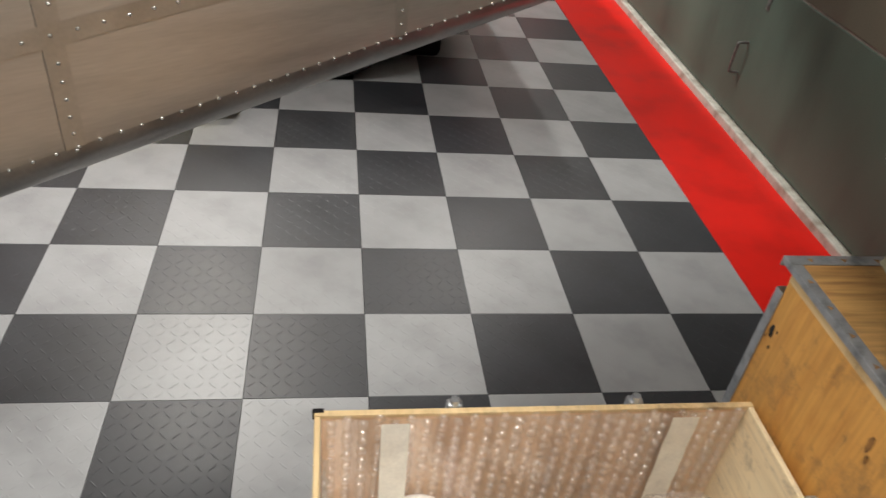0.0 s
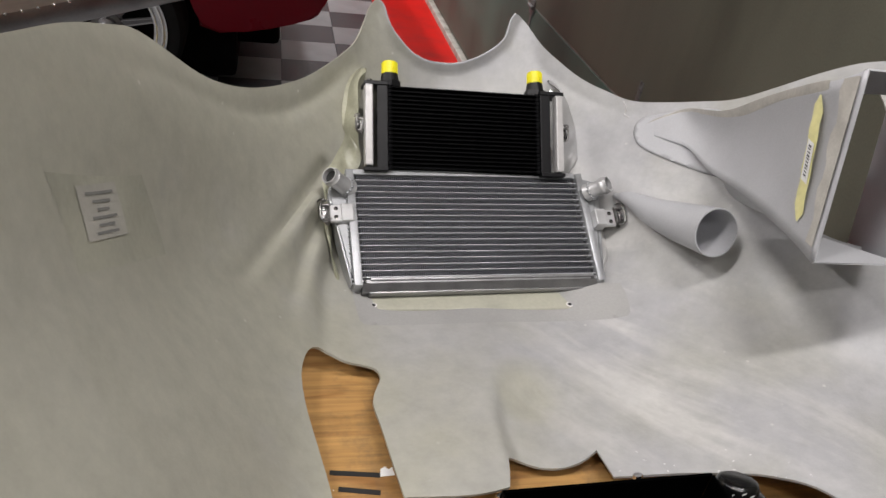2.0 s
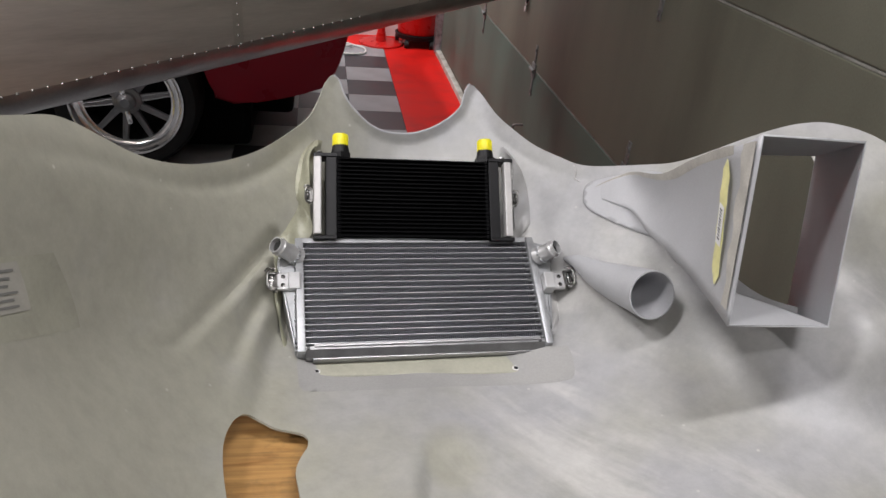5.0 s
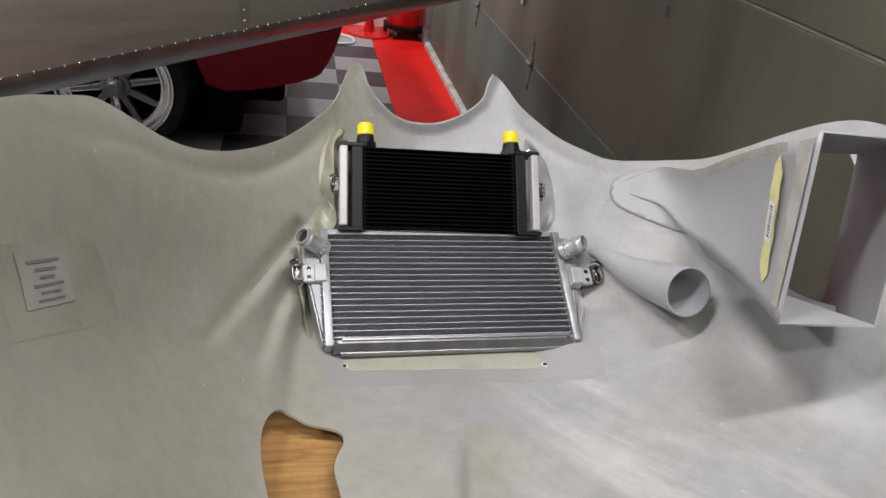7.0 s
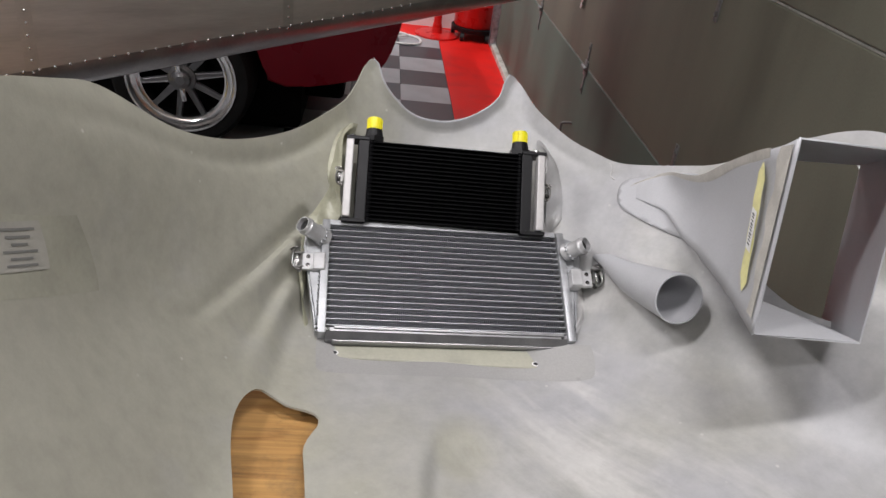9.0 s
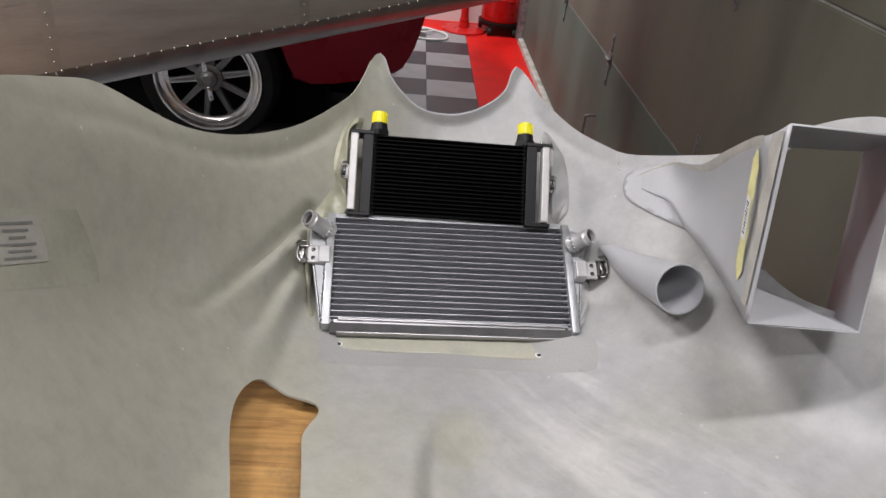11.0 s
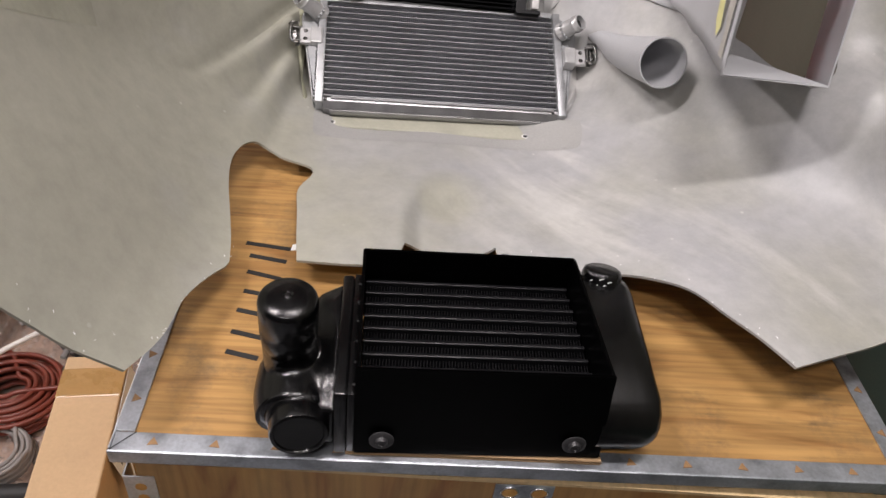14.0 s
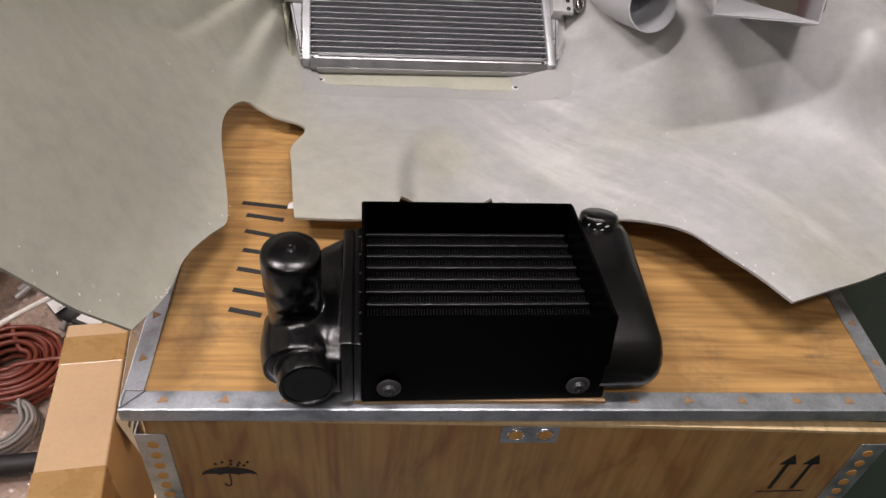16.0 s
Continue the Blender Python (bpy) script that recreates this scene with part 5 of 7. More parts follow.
for sgn in (-1, 1):
    b = mesh()
    x0 = sgn * CW / 2 + (0.004 if sgn > 0 else 0)
    block(b, (min(x0, x0 + sgn * 0.012), -0.001, -0.050), (max(x0, x0 + sgn * 0.012), CH + 0.004, 0.003), 0.0018, CM, 2)
    header = part("header_plate", b, ALU, cooler, "cast aluminium end plate", smooth=40)
    b = mesh()
    for k in range(26):
        c = CM @ Vector((x0 + sgn * (0.0125 + 0.0012 * random.random()), 0.004 + 0.0067 * k, -0.0035))
        bmesh.ops.create_icosphere(b, subdivisions=1, radius=random.uniform(0.0014, 0.0024), matrix=Matrix.Translation(c))
    tagged(part("weld_bead", b, ALU, header, "lumpy weld bead", smooth=70), kind="stuff")
    # tank with a slanting outer face
    b = mesh()
    x1, x2 = x0 + sgn * 0.011, x0 + sgn * 0.039
    prof = [(x1, 0.004), (x1 + sgn * 0.003, 0.002), (x1 + sgn * 0.008, 0.03), (x2 - sgn * 0.004, 0.125), (x2, 0.147), (x2 - sgn * 0.006, CH - 0.006), (x1, CH)]
    prism(b, prof if sgn > 0 else prof[::-1], 0.041, CM @ pose(0, 0, -0.045))
    bmesh.ops.bevel(b, geom=b.edges[:], offset=0.003, segments=3, affect="EDGES")
    part("end_tank", b, ALU, cooler, "cast aluminium tank", smooth=50)
    # hose nozzle welded on at a slant
    b = mesh()
    mouth = Vector((0.6540, -0.8885, 0.9410) if sgn < 0 else (1.0880, -0.8750, 0.9350)) - Vector((0.8775, -0.9935, 0.8301))
    out = Vector((-0.63, -0.39, 0.65) if sgn < 0 else (0.60, -0.42, 0.68)).normalized()
    foot = mouth - out * 0.046
    root = 0.010 if sgn > 0 else 0.0
    lathe(b, foot, out, [(root - 0.004, 0.0145), (root + 0.005, 0.0132), (root + 0.010, 0.0124), (root + 0.014, 0.0122), (0.033, 0.0122), (0.0345, 0.0126), (0.0358, 0.0139), (0.0385, 0.0139), (0.0398, 0.0126), (0.0415, 0.0122), (0.046, 0.0121), (0.0462, 0.0112), (0.046, 0.0104), (0.020, 0.0102), (0.020, 0.0005)], 28)
    nozzle = part("hose_nozzle", b, ALU_BRIGHT, cooler, "beaded aluminium hose nozzle", smooth=40)
    # black disc paints the shade inside the open nozzle
    b = mesh()
    rod(b, foot + out * 0.038, foot + out * 0.0385, 0.0101, n=24)
    part("bore", b, INK, nozzle, "black disc for the shade inside the nozzle")
    b = mesh()
    turn = out.to_track_quat("Z", "Y").to_matrix()
    for k in range(14):
        t = 2 * math.pi * k / 14
        bmesh.ops.create_icosphere(b, subdivisions=1, radius=random.uniform(0.0022, 0.0034), matrix=Matrix.Translation(foot + out * (root + 0.006) + turn @ Vector((0.0130 * math.cos(t), 0.0130 * math.sin(t), 0))))
    tagged(part("weld_bead", b, ALU, nozzle, "lumpy weld bead", smooth=70), kind="stuff")
    # bracket folded out of plate, with two screws, and the latch on it
    b = mesh()
    xm = x0 + sgn * (0.018 if sgn > 0 else 0.011)
    BM = CM @ pose(0, -0.0115, 0.010) if sgn > 0 else CM
    block(b, (min(xm - sgn * 0.006, xm + sgn * 0.012), 0.098, -0.016), (max(xm - sgn * 0.006, xm + sgn * 0.012), 0.126, 0.007), 0.002, BM)
    block(b, (min(xm + sgn * 0.011, xm + sgn * 0.028), 0.098, -0.004), (max(xm + sgn * 0.011, xm + sgn * 0.028), 0.125, 0.0035), 0.0015, BM)
    brk = part("latch_bracket", b, ALU_BRIGHT, cooler, "machined bracket with two screws")
    for yy in (0.1045, 0.1185):
        b = mesh()
        lathe(b, BM @ Vector((xm + sgn * 0.0195, yy, 0.0033)), BM.to_3x3() @ Vector((0, 0, 1)), [(0, 0.0034), (0.001, 0.0033), (0.0012, 0.0016), (0.0004, 0.0014), (0.0004, 0.0002)], 14)
        part("bracket_screw", b, DARK_CHROME, brk, smooth=40)
    toggle_latch(cooler, BM @ pose(xm + sgn * 0.0285, 0.112, 0.004 if sgn > 0 else -0.001), sgn)
def rail_strip(name, profile, x_lo, x_hi, label):
    """A folded strip along the foot of the cooler; profile in the cooler's own height and depth."""
    e = mesh()
    prism(e, profile, x_hi - x_lo, CM @ Matrix(((0, 0, 1, x_lo), (1, 0, 0, 0), (0, 1, 0, 0), (0, 0, 0, 1))))
    return part(name, e, ALU_RAIL, cooler, label)


rail = rail_strip("bottom_rail", [(0.0085, -0.044), (0.0085, -0.0012), (0.0040, -0.0022), (-0.0062, -0.0088), (-0.0062, -0.044)], -CW / 2, CW / 2 + 0.004, "plain aluminium bottom rail")
rail_strip("rail_lip", [(0.0066, -0.008), (0.0066, -0.0002), (0.0076, 0.0006), (0.0104, 0.0006), (0.0112, -0.0002), (0.0112, -0.008)], -CW / 2 + 0.012, CW / 2 - 0.002, "bright front lip of the rail")
rail_strip("rail_skirt", [(-0.0064, -0.0095), (-0.0080, -0.0095), (-0.0098, -0.0125), (-0.0098, -0.040), (-0.0064, -0.040)], -CW / 2 + 0.010, CW / 2 - 0.016, "flat strip under the rail")
for sgn in (-1, 1):
    b = mesh()
    for k in range(3):
        block(b, (sgn * (CW / 2 - 0.0035) - 0.0022, 0.0045 + 0.0017 * k - 0.0005, -0.0030), (sgn * (CW / 2 - 0.0035) + 0.0022, 0.0045 + 0.0017 * k + 0.0005, -0.0008), 0, CM)
    part("end_slot", b, INK, rail, "small dark slots at the end of the rail")
b = mesh()
block(b, (-CW / 2 - 0.002, CH - 0.005, -0.036), (CW / 2 + 0.002, CH + 0.004, 0.0025), 0.0015, CM)
part("top_rail", b, ALU, cooler, "plain aluminium top rail")

# ---- black oil cooler ----
oil = thing("oil_cooler", (0.8665, -0.845, 0.9305), "black finned oil cooler with yellow caps, mounted above the radiator", "oil cooler")
OM = frame_of((0, 0, 0), (1, 0.033, -0.016), (0, 0.62, 0.785))
OW, OH, OT = 0.244, 0.130, 0.045
b = mesh()
block(b, (-OW / 2, 0, -OT), (OW / 2, OH, -0.010), 0, OM)
part("core_back", b, BLACK_FIN, oil)
for k in range(20):
    b = mesh()
    y = 0.004 + k * (OH - 0.008) / 19
    block(b, (-OW / 2, y - 0.0011, -0.012), (OW / 2, y + 0.0011, 0.0), 0.0004, OM, 1)
    for sx in (-1, 1):
        rod(b, OM @ Vector((sx * (OW / 2 - 0.003), y - 0.0026, -0.002)), OM @ Vector((sx * (OW / 2 - 0.003), y + 0.0026, -0.002)), 0.004, n=10)
    part("cooling_tube", b, BLACK_ROW, oil)
b = mesh()
for k in range(19):
    y0 = 0.004 + k * (OH - 0.008) / 19 + 0.0011
    y1 = y0 + (OH - 0.008) / 19 - 0.0022
    x = -OW / 2 + 0.004
    while x < OW / 2 - 0.004:
        b.faces.new([b.verts.new(OM @ Vector(p)) for p in ((x, y0, -0.005), (x + 0.0014, y0, -0.005), (x + 0.0022, y1, -0.005), (x + 0.0008, y1, -0.005))])
        x += 0.0036
tagged(part("fin_pack", b, BLACK_FIN, oil, "fine black fins"), kind="stuff")
for sx in (-1, 1):
    b = mesh()
    x0, x1 = sx * OW / 2, sx * (OW / 2 + 0.017)
    block(b, (min(x0, x1), -0.002, -0.040), (max(x0, x1), OH + 0.002, 0.002), 0.0015, OM)
    part("end_frame", b, BLACK_METAL, oil, "black side frame")
    b = mesh()
    x2, x3 = sx * (OW / 2 + 0.024), sx * (OW / 2 + 0.036)
    block(b, (min(x2, x3), 0.004, -0.008), (max(x2, x3), OH - 0.004, 0.010), 0.002, OM)
    part("side_bar", b, WHITE_BAR, oil, "white side bar")
    for yy in (-0.003, OH - 0.003):
        b = mesh()
        block(b, (min(x0, x3), yy, -0.03), (max(x0, x3) + (0.004 if sx > 0 else 0), yy + 0.006, 0.004), 0.001, OM)
        part("end_plate", b, BLACK_METAL, oil, "black bracket plate")
    b = mesh()
    rod(b, OM @ Vector((sx * (OW / 2 + 0.026), OH + 0.003, -0.010)), OM @ Vector((sx * (OW / 2 + 0.026), OH + 0.008, -0.010)), 0.0045, n=6)
    rod(b, OM @ Vector((sx * (OW / 2 + 0.030), 0.01, -0.004)), OM @ Vector((sx * (OW / 2 + 0.030), 0.004, -0.004)), 0.003, n=8)
    part("bracket_bolt", b, BRIGHT_STEEL, oil, "small bright bolt")
    toggle_latch(oil, OM @ pose(sx * (OW / 2 + 0.038), 0.066, -0.006), sx, 0.75)
    # fitting and cap
    px = -0.115 if sx < 0 else 0.123
    up_dir = OM.to_3x3() @ Vector((0, 1, 0))
    base = OM @ Vector((px, OH, -0.022))
    b = mesh()
    rod(b, base, base + up_dir * 0.009, 0.0175, n=6)
    rod(b, base + up_dir * 0.009, base + up_dir * 0.022, 0.0145, 0.0125, n=20)
    part("fitting", b, BLACK_METAL, oil, "black hexagon fitting")
    b = mesh()
    n_rib = 48
    for s0, s1, r in ((0.020, 0.039, 0.0118), (0.039, 0.0405, 0.0105)):
        lathe(b, base, up_dir, [(s0, r * 0.98), (s0 + 0.001, r), (s1, r), (s1 + 0.0005, 0.0)], n_rib)
    for k in range(n_rib // 2):
        t = 2 * math.pi * k / (n_rib // 2)
        q = Vector(up_dir).to_track_quat("Z", "Y").to_matrix().to_4x4()
        m = Matrix.Translation(base) @ q
        block(b, (0.0112, -0.0006, 0.021), (0.0126, 0.0006, 0.038), 0, m @ pose(0, 0, 0, 0, 0, math.degrees(t)))
    part("cap", b, YELLOW_CAP, oil, "ribbed yellow plastic cap", smooth=30)

# ---- black intercooler standing on the lid ----
inter = thing("intercooler", (0.895, -1.498, LID + 0.004), "black powder-coated intercooler standing on cardboard on the crate", "intercooler", turn=1.4)
IA = Matrix.Translation((-0.895, 1.50, -LID - 0.004))
IZ0, IZB, IZF = LID + 0.006, 0.903, 0.922
IX0, IX1, IYF, IYB = 0.787, 1.006, -1.584, -1.412
wall = 0.003
b = mesh()
# open-topped frame, a little higher at the front
slab(b, [(IX0, IYF - 0.004, IZ0), (IX1 + 0.012, IYF - 0.004, IZ0), (IX1 + 0.002, IYF, IZF), (IX0, IYF, IZF)], -wall)
bmesh.ops.bevel(b, geom=b.edges[:], offset=0.0012, segments=2, affect="EDGES")
part("front_plate", b, BLACK_DIMMED, inter, at=IA, smooth=40)
b = mesh()
slab(b, [(IX0, IYB, IZ0), (IX0, IYB, IZB), (IX1, IYB, IZB), (IX1, IYB, IZ0)], wall)
bmesh.ops.bevel(b, geom=b.edges[:], offset=0.0012, segments=2, affect="EDGES")
part("rear_plate", b, BLACK_DIMMED, inter, at=IA, smooth=40)
for x in (IX0, IX1 - 0.002):
    b = mesh()
    slab(b, [(x, IYF, IZ0), (x, IYB, IZ0), (x, IYB, IZB), (x, IYF, IZF)], wall)
    bmesh.ops.bevel(b, geom=b.edges[:], offset=0.0010, segments=2, affect="EDGES")
    part("side_plate", b, BLACK_DIMMED, inter, at=IA, smooth=40)
for k in range(9):
    b = mesh()
    y = IYB - 0.0085 - k * 0.0182
    block(b, (IX0 + 0.004, y - 0.0022, 0.812), (IX1 - 0.003, y + 0.0022, 0.868 + 0.002 * k), 0.0012, None, 2)
    part("core_bar", b, BLACK_BAR, inter, at=IA)
b = mesh()
for k in range(8):
    y0 = IYB - 0.0085 - (k + 1) * 0.0182 + 0.0027
    x = IX0 + 0.005
    while x < IX1 - 0.005:
        y1 = y0 + 0.0128
        z = 0.8635 + 0.002 * k - 0.0010 * random.random()
        q = [b.verts.new(p) for p in ((x, y0, z), (x + 0.0010, y0, z), (x + 0.0016, y1, z), (x + 0.0006, y1, z), (x, y0, z - 0.012), (x + 0.0006, y1, z - 0.012))]
        b.faces.new(q[:4])
        b.faces.new((q[0], q[3], q[5], q[4]))
        x += 0.0029
tagged(part("fin_pack", b, BLACK_CORE, inter, "fine black fins", at=IA), kind="stuff")
b = mesh()
block(b, (IX0 + 0.004, IYF + 0.002, 0.812), (IX1 - 0.004, IYB - 0.004, 0.852))
part("core_floor", b, BLACK_FIN, inter, at=IA)
# tank with the upright capped pipe and the round outlet
b = mesh()
block(b, (0.7690, -1.588, IZ0), (0.7805, -1.440, 0.893), 0.0025)
block(b, (0.7806, -1.586, IZ0), (0.7868, -1.436, 0.890), 0.0004)
part("flange", b, BLACK_GLOSS, inter, "black flange plate", at=IA, smooth=40)
b = mesh()
for yy in (-1.575, -1.55, -1.525, -1.50, -1.475, -1.45):
    rod(b, (0.7845, yy, 0.8895), (0.7875, yy, 0.8895), 0.0018, n=8)
part("flange_stud", b, BLACK_METAL, inter, at=IA)
# cast tank, pipe and elbow run into one another with soft fillets
b = mesh()
tank = [(0.770, y, z) for y, z in ((-1.583, 0.812), (-1.583, 0.862), (-1.545, 0.872), (-1.50, 0.886), (-1.465, 0.890), (-1.447, 0.888), (-1.443, 0.812))]
tank += [(0.748, y, z) for y, z in ((-1.580, 0.814), (-1.578, 0.855), (-1.545, 0.862), (-1.50, 0.876), (-1.468, 0.882), (-1.452, 0.878), (-1.449, 0.814))]
tank += [(0.728, -1.470, 0.815), (0.728, -1.472, 0.862), (0.728, -1.515, 0.858), (0.728, -1.56, 0.846)]
bmesh.ops.convex_hull(b, input=[b.verts.new(p) for p in tank])
rod(b, (0.7245, -1.522, 0.822), (0.7255, -1.524, 0.915), 0.0238, n=32)
hose(b, [(0.731, -1.500, 0.843), (0.731, -1.530, 0.841), (0.733, -1.572, 0.838)], 0.0325, 6, 28)
rod(b, (0.733, -1.540, 0.839), (0.768, -1.540, 0.839), 0.031, n=28)
tank_body = part("left_tank", b, BLACK_GLOSS, inter, "rounded cast black tank with a pipe and an elbow", at=IA)
m = tank_body.modifiers.new("cast", "REMESH")
m.mode, m.voxel_size, m.use_smooth_shade = "VOXEL", 0.0022, True
m = tank_body.modifiers.new("fillets", "SMOOTH")
m.factor, m.iterations = 0.5, 20
b = mesh()
lathe(b, (0.7253, -1.5235, 0.905), (0.002, -0.003, 0.13), [(-0.024, 0.0225), (-0.022, 0.0246), (-0.012, 0.0252), (-0.002, 0.0262), (0.002, 0.0250), (0.006, 0.0262), (0.031, 0.0264), (0.0345, 0.0256), (0.0368, 0.0238), (0.0388, 0.014), (0.0402, 0.0050), (0.0392, 0.0042), (0.0388, 0.0036), (0.0396, 0.0016), (0.0398, 0.0002)], 44)
lathe(b, (0.7253, -1.5235, 0.905), (0.002, -0.003, 0.13), [(-0.058, 0.0222), (-0.050, 0.0236), (-0.040, 0.0241), (-0.022, 0.0242)], 44)
part("pipe_cap", b, BLACK_GLOSS, inter, "black rubber cap with a centre pip", at=IA, smooth=50)
b = mesh()
hose(b, [(0.724, -1.52, 0.836), (0.724, -1.548, 0.838), (0.728, -1.566, 0.838)], 0.030, 6, 28)
lathe(b, (0.736, -1.560, 0.838), (0.10, -0.9, 0.10), [(0, 0.0305), (0.01, 0.0305), (0.016, 0.029), (0.018, 0.0265), (0.030, 0.0265), (0.034, 0.025), (0.0345, 0.022), (0.033, 0.0215), (0.033, 0.0005)], 36)
part("outlet", b, BLACK_GLOSS, inter, "round black capped outlet", at=IA, smooth=50)
# slanting tank on the other end
b = mesh()
prof = [(-1.562, 0.0), (-1.576, 0.004), (-1.586, 0.013), (-1.590, 0.026), (-1.589, 0.042), (-1.583, 0.056), (-1.570, 0.066), (-1.50, 0.074), (-1.43, 0.080), (-1.416, 0.077), (-1.410, 0.068), (-1.410, 0.0)]
rings = []
for dx, k in ((0.0, 1.0), (0.004, 1.0), (0.038, 0.99), (0.047, 0.95), (0.053, 0.88), (0.057, 0.78), (0.058, 0.6)):
    rings.append([b.verts.new((1.010 + dx, -1.5 + (y + 1.5) * (1 - (1 - k) * 0.35), IZ0 + 0.040 + (z - 0.040) * k)) for y, z in prof])
for r0, r1 in zip(rings, rings[1:]):
    for k in range(len(prof)):
        b.faces.new((r0[k], r0[(k + 1) % len(prof)], r1[(k + 1) % len(prof)], r1[k]))
b.faces.new(rings[0])
b.faces.new(rings[-1])
part("right_tank", b, BLACK_GLOSS, inter, "slanting black end tank", at=IA, smooth=60)
b = mesh()
lathe(b, (1.036, -1.427, 0.852), (0.06, 0.36, 0.9), [(0, 0.022), (0.014, 0.0195), (0.018, 0.0195), (0.021, 0.0215), (0.026, 0.0218), (0.028, 0.0212), (0.037, 0.0210), (0.041, 0.0195), (0.043, 0.016), (0.0435, 0.0005)], 36)
stub = part("hose_stub", b, BLACK_GLOSS, inter, "short black capped hose stub", at=IA, smooth=40)
b = mesh()
SM = frame_of((1.036, -1.427, 0.852), Vector((0.06, 0.36, 0.9)).cross(Vector((0, -1, 0.4))), (0.06, 0.36, 0.9))
for k, (t0, up0, wide) in enumerate(((-0.75, 0.034, 0.0035), (-0.45, 0.030, 0.004), (-0.30, 0.037, 0.005), (-0.1, 0.031, 0.003), (0.12, 0.035, 0.0045))):
    c = SM @ Vector((0.0214 * math.sin(t0), up0, -0.0214 * math.cos(t0)))
    c2 = SM @ Vector((0.0214 * math.sin(t0), up0, 0.0214 * math.cos(t0)))
    c = c if c.y < c2.y else c2
    along = (SM.to_3x3() @ Vector((math.cos(t0), 0.35, 0))).normalized() * wide * 0.5
    bar_up = (SM.to_3x3() @ Vector((0, 1, 0))).normalized() * 0.0006
    b.faces.new([b.verts.new(c + q) for q in (along + bar_up, along - bar_up, -along - bar_up, -along + bar_up)])
part("print_bar", b, PAPER, stub, "small white printed bars")
for x in (0.812, 0.988):
    b = mesh()
    c = Vector((x, IYF - 0.0065, 0.833))
    lathe(b, c, (0, -1, 0.06), [(0, 0.0112), (0.001, 0.0112), (0.0016, 0.0105), (0.0018, 0.006), (0.004, 0.0055), (0.0055, 0.005), (0.0055, 0.0025), (0.0045, 0.002), (0.0045, 0.0003)], 24)
    part("mounting_bolt", b, BOLT_GREY, inter, "dark bolt with a broad washer", at=IA, smooth=40)
for x, dz in ((0.799, -0.014), (0.938, 0.0)):
    b = mesh()
    block(b, (x - 0.008, IYB + 0.002, 0.860 + dz), (x + 0.008, IYB + 0.012, 0.878 + dz), 0.003)
    lug = part("bolt_lug", b, BLACK_GLOSS, inter, "black mounting lug", at=IA, smooth=40)
    b = mesh()
    rod(b, (x, IYB + 0.009, 0.874 + dz), (x - 0.002, IYB + 0.014, 0.884 + dz), 0.0032, n=10)
    rod(b, (x - 0.002, IYB + 0.014, 0.884 + dz), (x - 0.003, IYB + 0.017, 0.890 + dz), 0.0052, n=6)
    part("rear_bolt", b, BRIGHT_STEEL, lug, "bright hexagon bolt")
b = mesh()
block(b, (0.782, -1.5865, LID + 0.0009), (1.022, -1.42, LID + 0.0017))
block(b, (0.782, -1.5865, LID + 0.0048), (1.022, -1.42, LID + 0.0055))
for k in range(80):
    x = 0.7828 + 0.003 * k
    slab(b, [(x, -1.5855, LID + 0.0017), (x + 0.0015, -1.5855, LID + 0.0048), (x + 0.0015, -1.43, LID + 0.0048), (x, -1.43, LID + 0.0017)], 0.0004)
    slab(b, [(x + 0.0015, -1.5855, LID + 0.0048), (x + 0.003, -1.5855, LID + 0.0017), (x + 0.003, -1.43, LID + 0.0017), (x + 0.0015, -1.43, LID + 0.0048)], 0.0004)
single("cardboard_sheet", b, CARD_DARK, "sheet of corrugated cardboard under the intercooler", "cardboard")

# ---- open packing box of pale plywood ----
BX0, BX1, BY0, BY1, RIM, BED = -0.122, 0.562, -1.72, -0.838, 0.575, 0.25
box = thing("packing_box", (0.2, -1.2, 0.0), "open plywood packing box lined with bubble wrap", "box")
BA = Matrix.Translation((-0.2, 1.2, 0))
for nm, lo, hi, mat in (("back_board", (BX0 + 0.010, BY1 - 0.009, 0.0), (BX1 - 0.010, BY1, RIM), PLY_BROWN), ("front_board", (BX0 + 0.010, BY0, 0.0), (BX1 - 0.010, BY0 + 0.009, RIM), PLY_BROWN),
                        ("side_board", (BX0, BY0, 0.0), (BX0 + 0.009, BY1, RIM - 0.001), PLY_PALE), ("side_board", (BX1 - 0.009, BY0, 0.0), (BX1, BY1, RIM - 0.001), PLY_CREAM),
                        ("bottom_board", (BX0 + 0.010, BY0 + 0.010, 0.0), (BX1 - 0.010, BY1 - 0.010, 0.012), PLY_BROWN)):
    b = mesh()
    block(b, lo, hi, 0.0015)
    part(nm, b, mat, box, at=BA)
b = mesh()
block(b, (BX0, BY1 - 0.0095, RIM - 0.006), (BX1, BY1 + 0.0005, RIM + 0.001), 0.001)
part("rim_edge", b, PLY_PALE, box, "pale sawn rim", at=BA)
for x in (0.085, 0.37):
    b = mesh()
    block(b, (x - 0.012, BY1 + 0.001, RIM - 0.02), (x + 0.012, BY1 + 0.018, RIM + 0.004), 0.004, None, 3)
    rod(b, (x, BY1 + 0.008, RIM + 0.001), (x, BY1 + 0.008, RIM + 0.012), 0.007, n=10)
    part("catch", b, GALV, box, "grey metal catch", at=BA, smooth=40)
b = mesh()
block(b, (BX0 - 0.003, BY1 - 0.004, RIM - 0.014), (BX0 + 0.014, BY1 + 0.004, RIM + 0.002), 0.001)
part("rim_clip", b, BLACK_METAL, box, "small dark corner clip", at=BA)
b = mesh()
rod(b, (BX1 + 0.001, -1.02, RIM - 0.002), (BX1 + 0.012, -1.02, RIM - 0.002), 0.010, n=12)
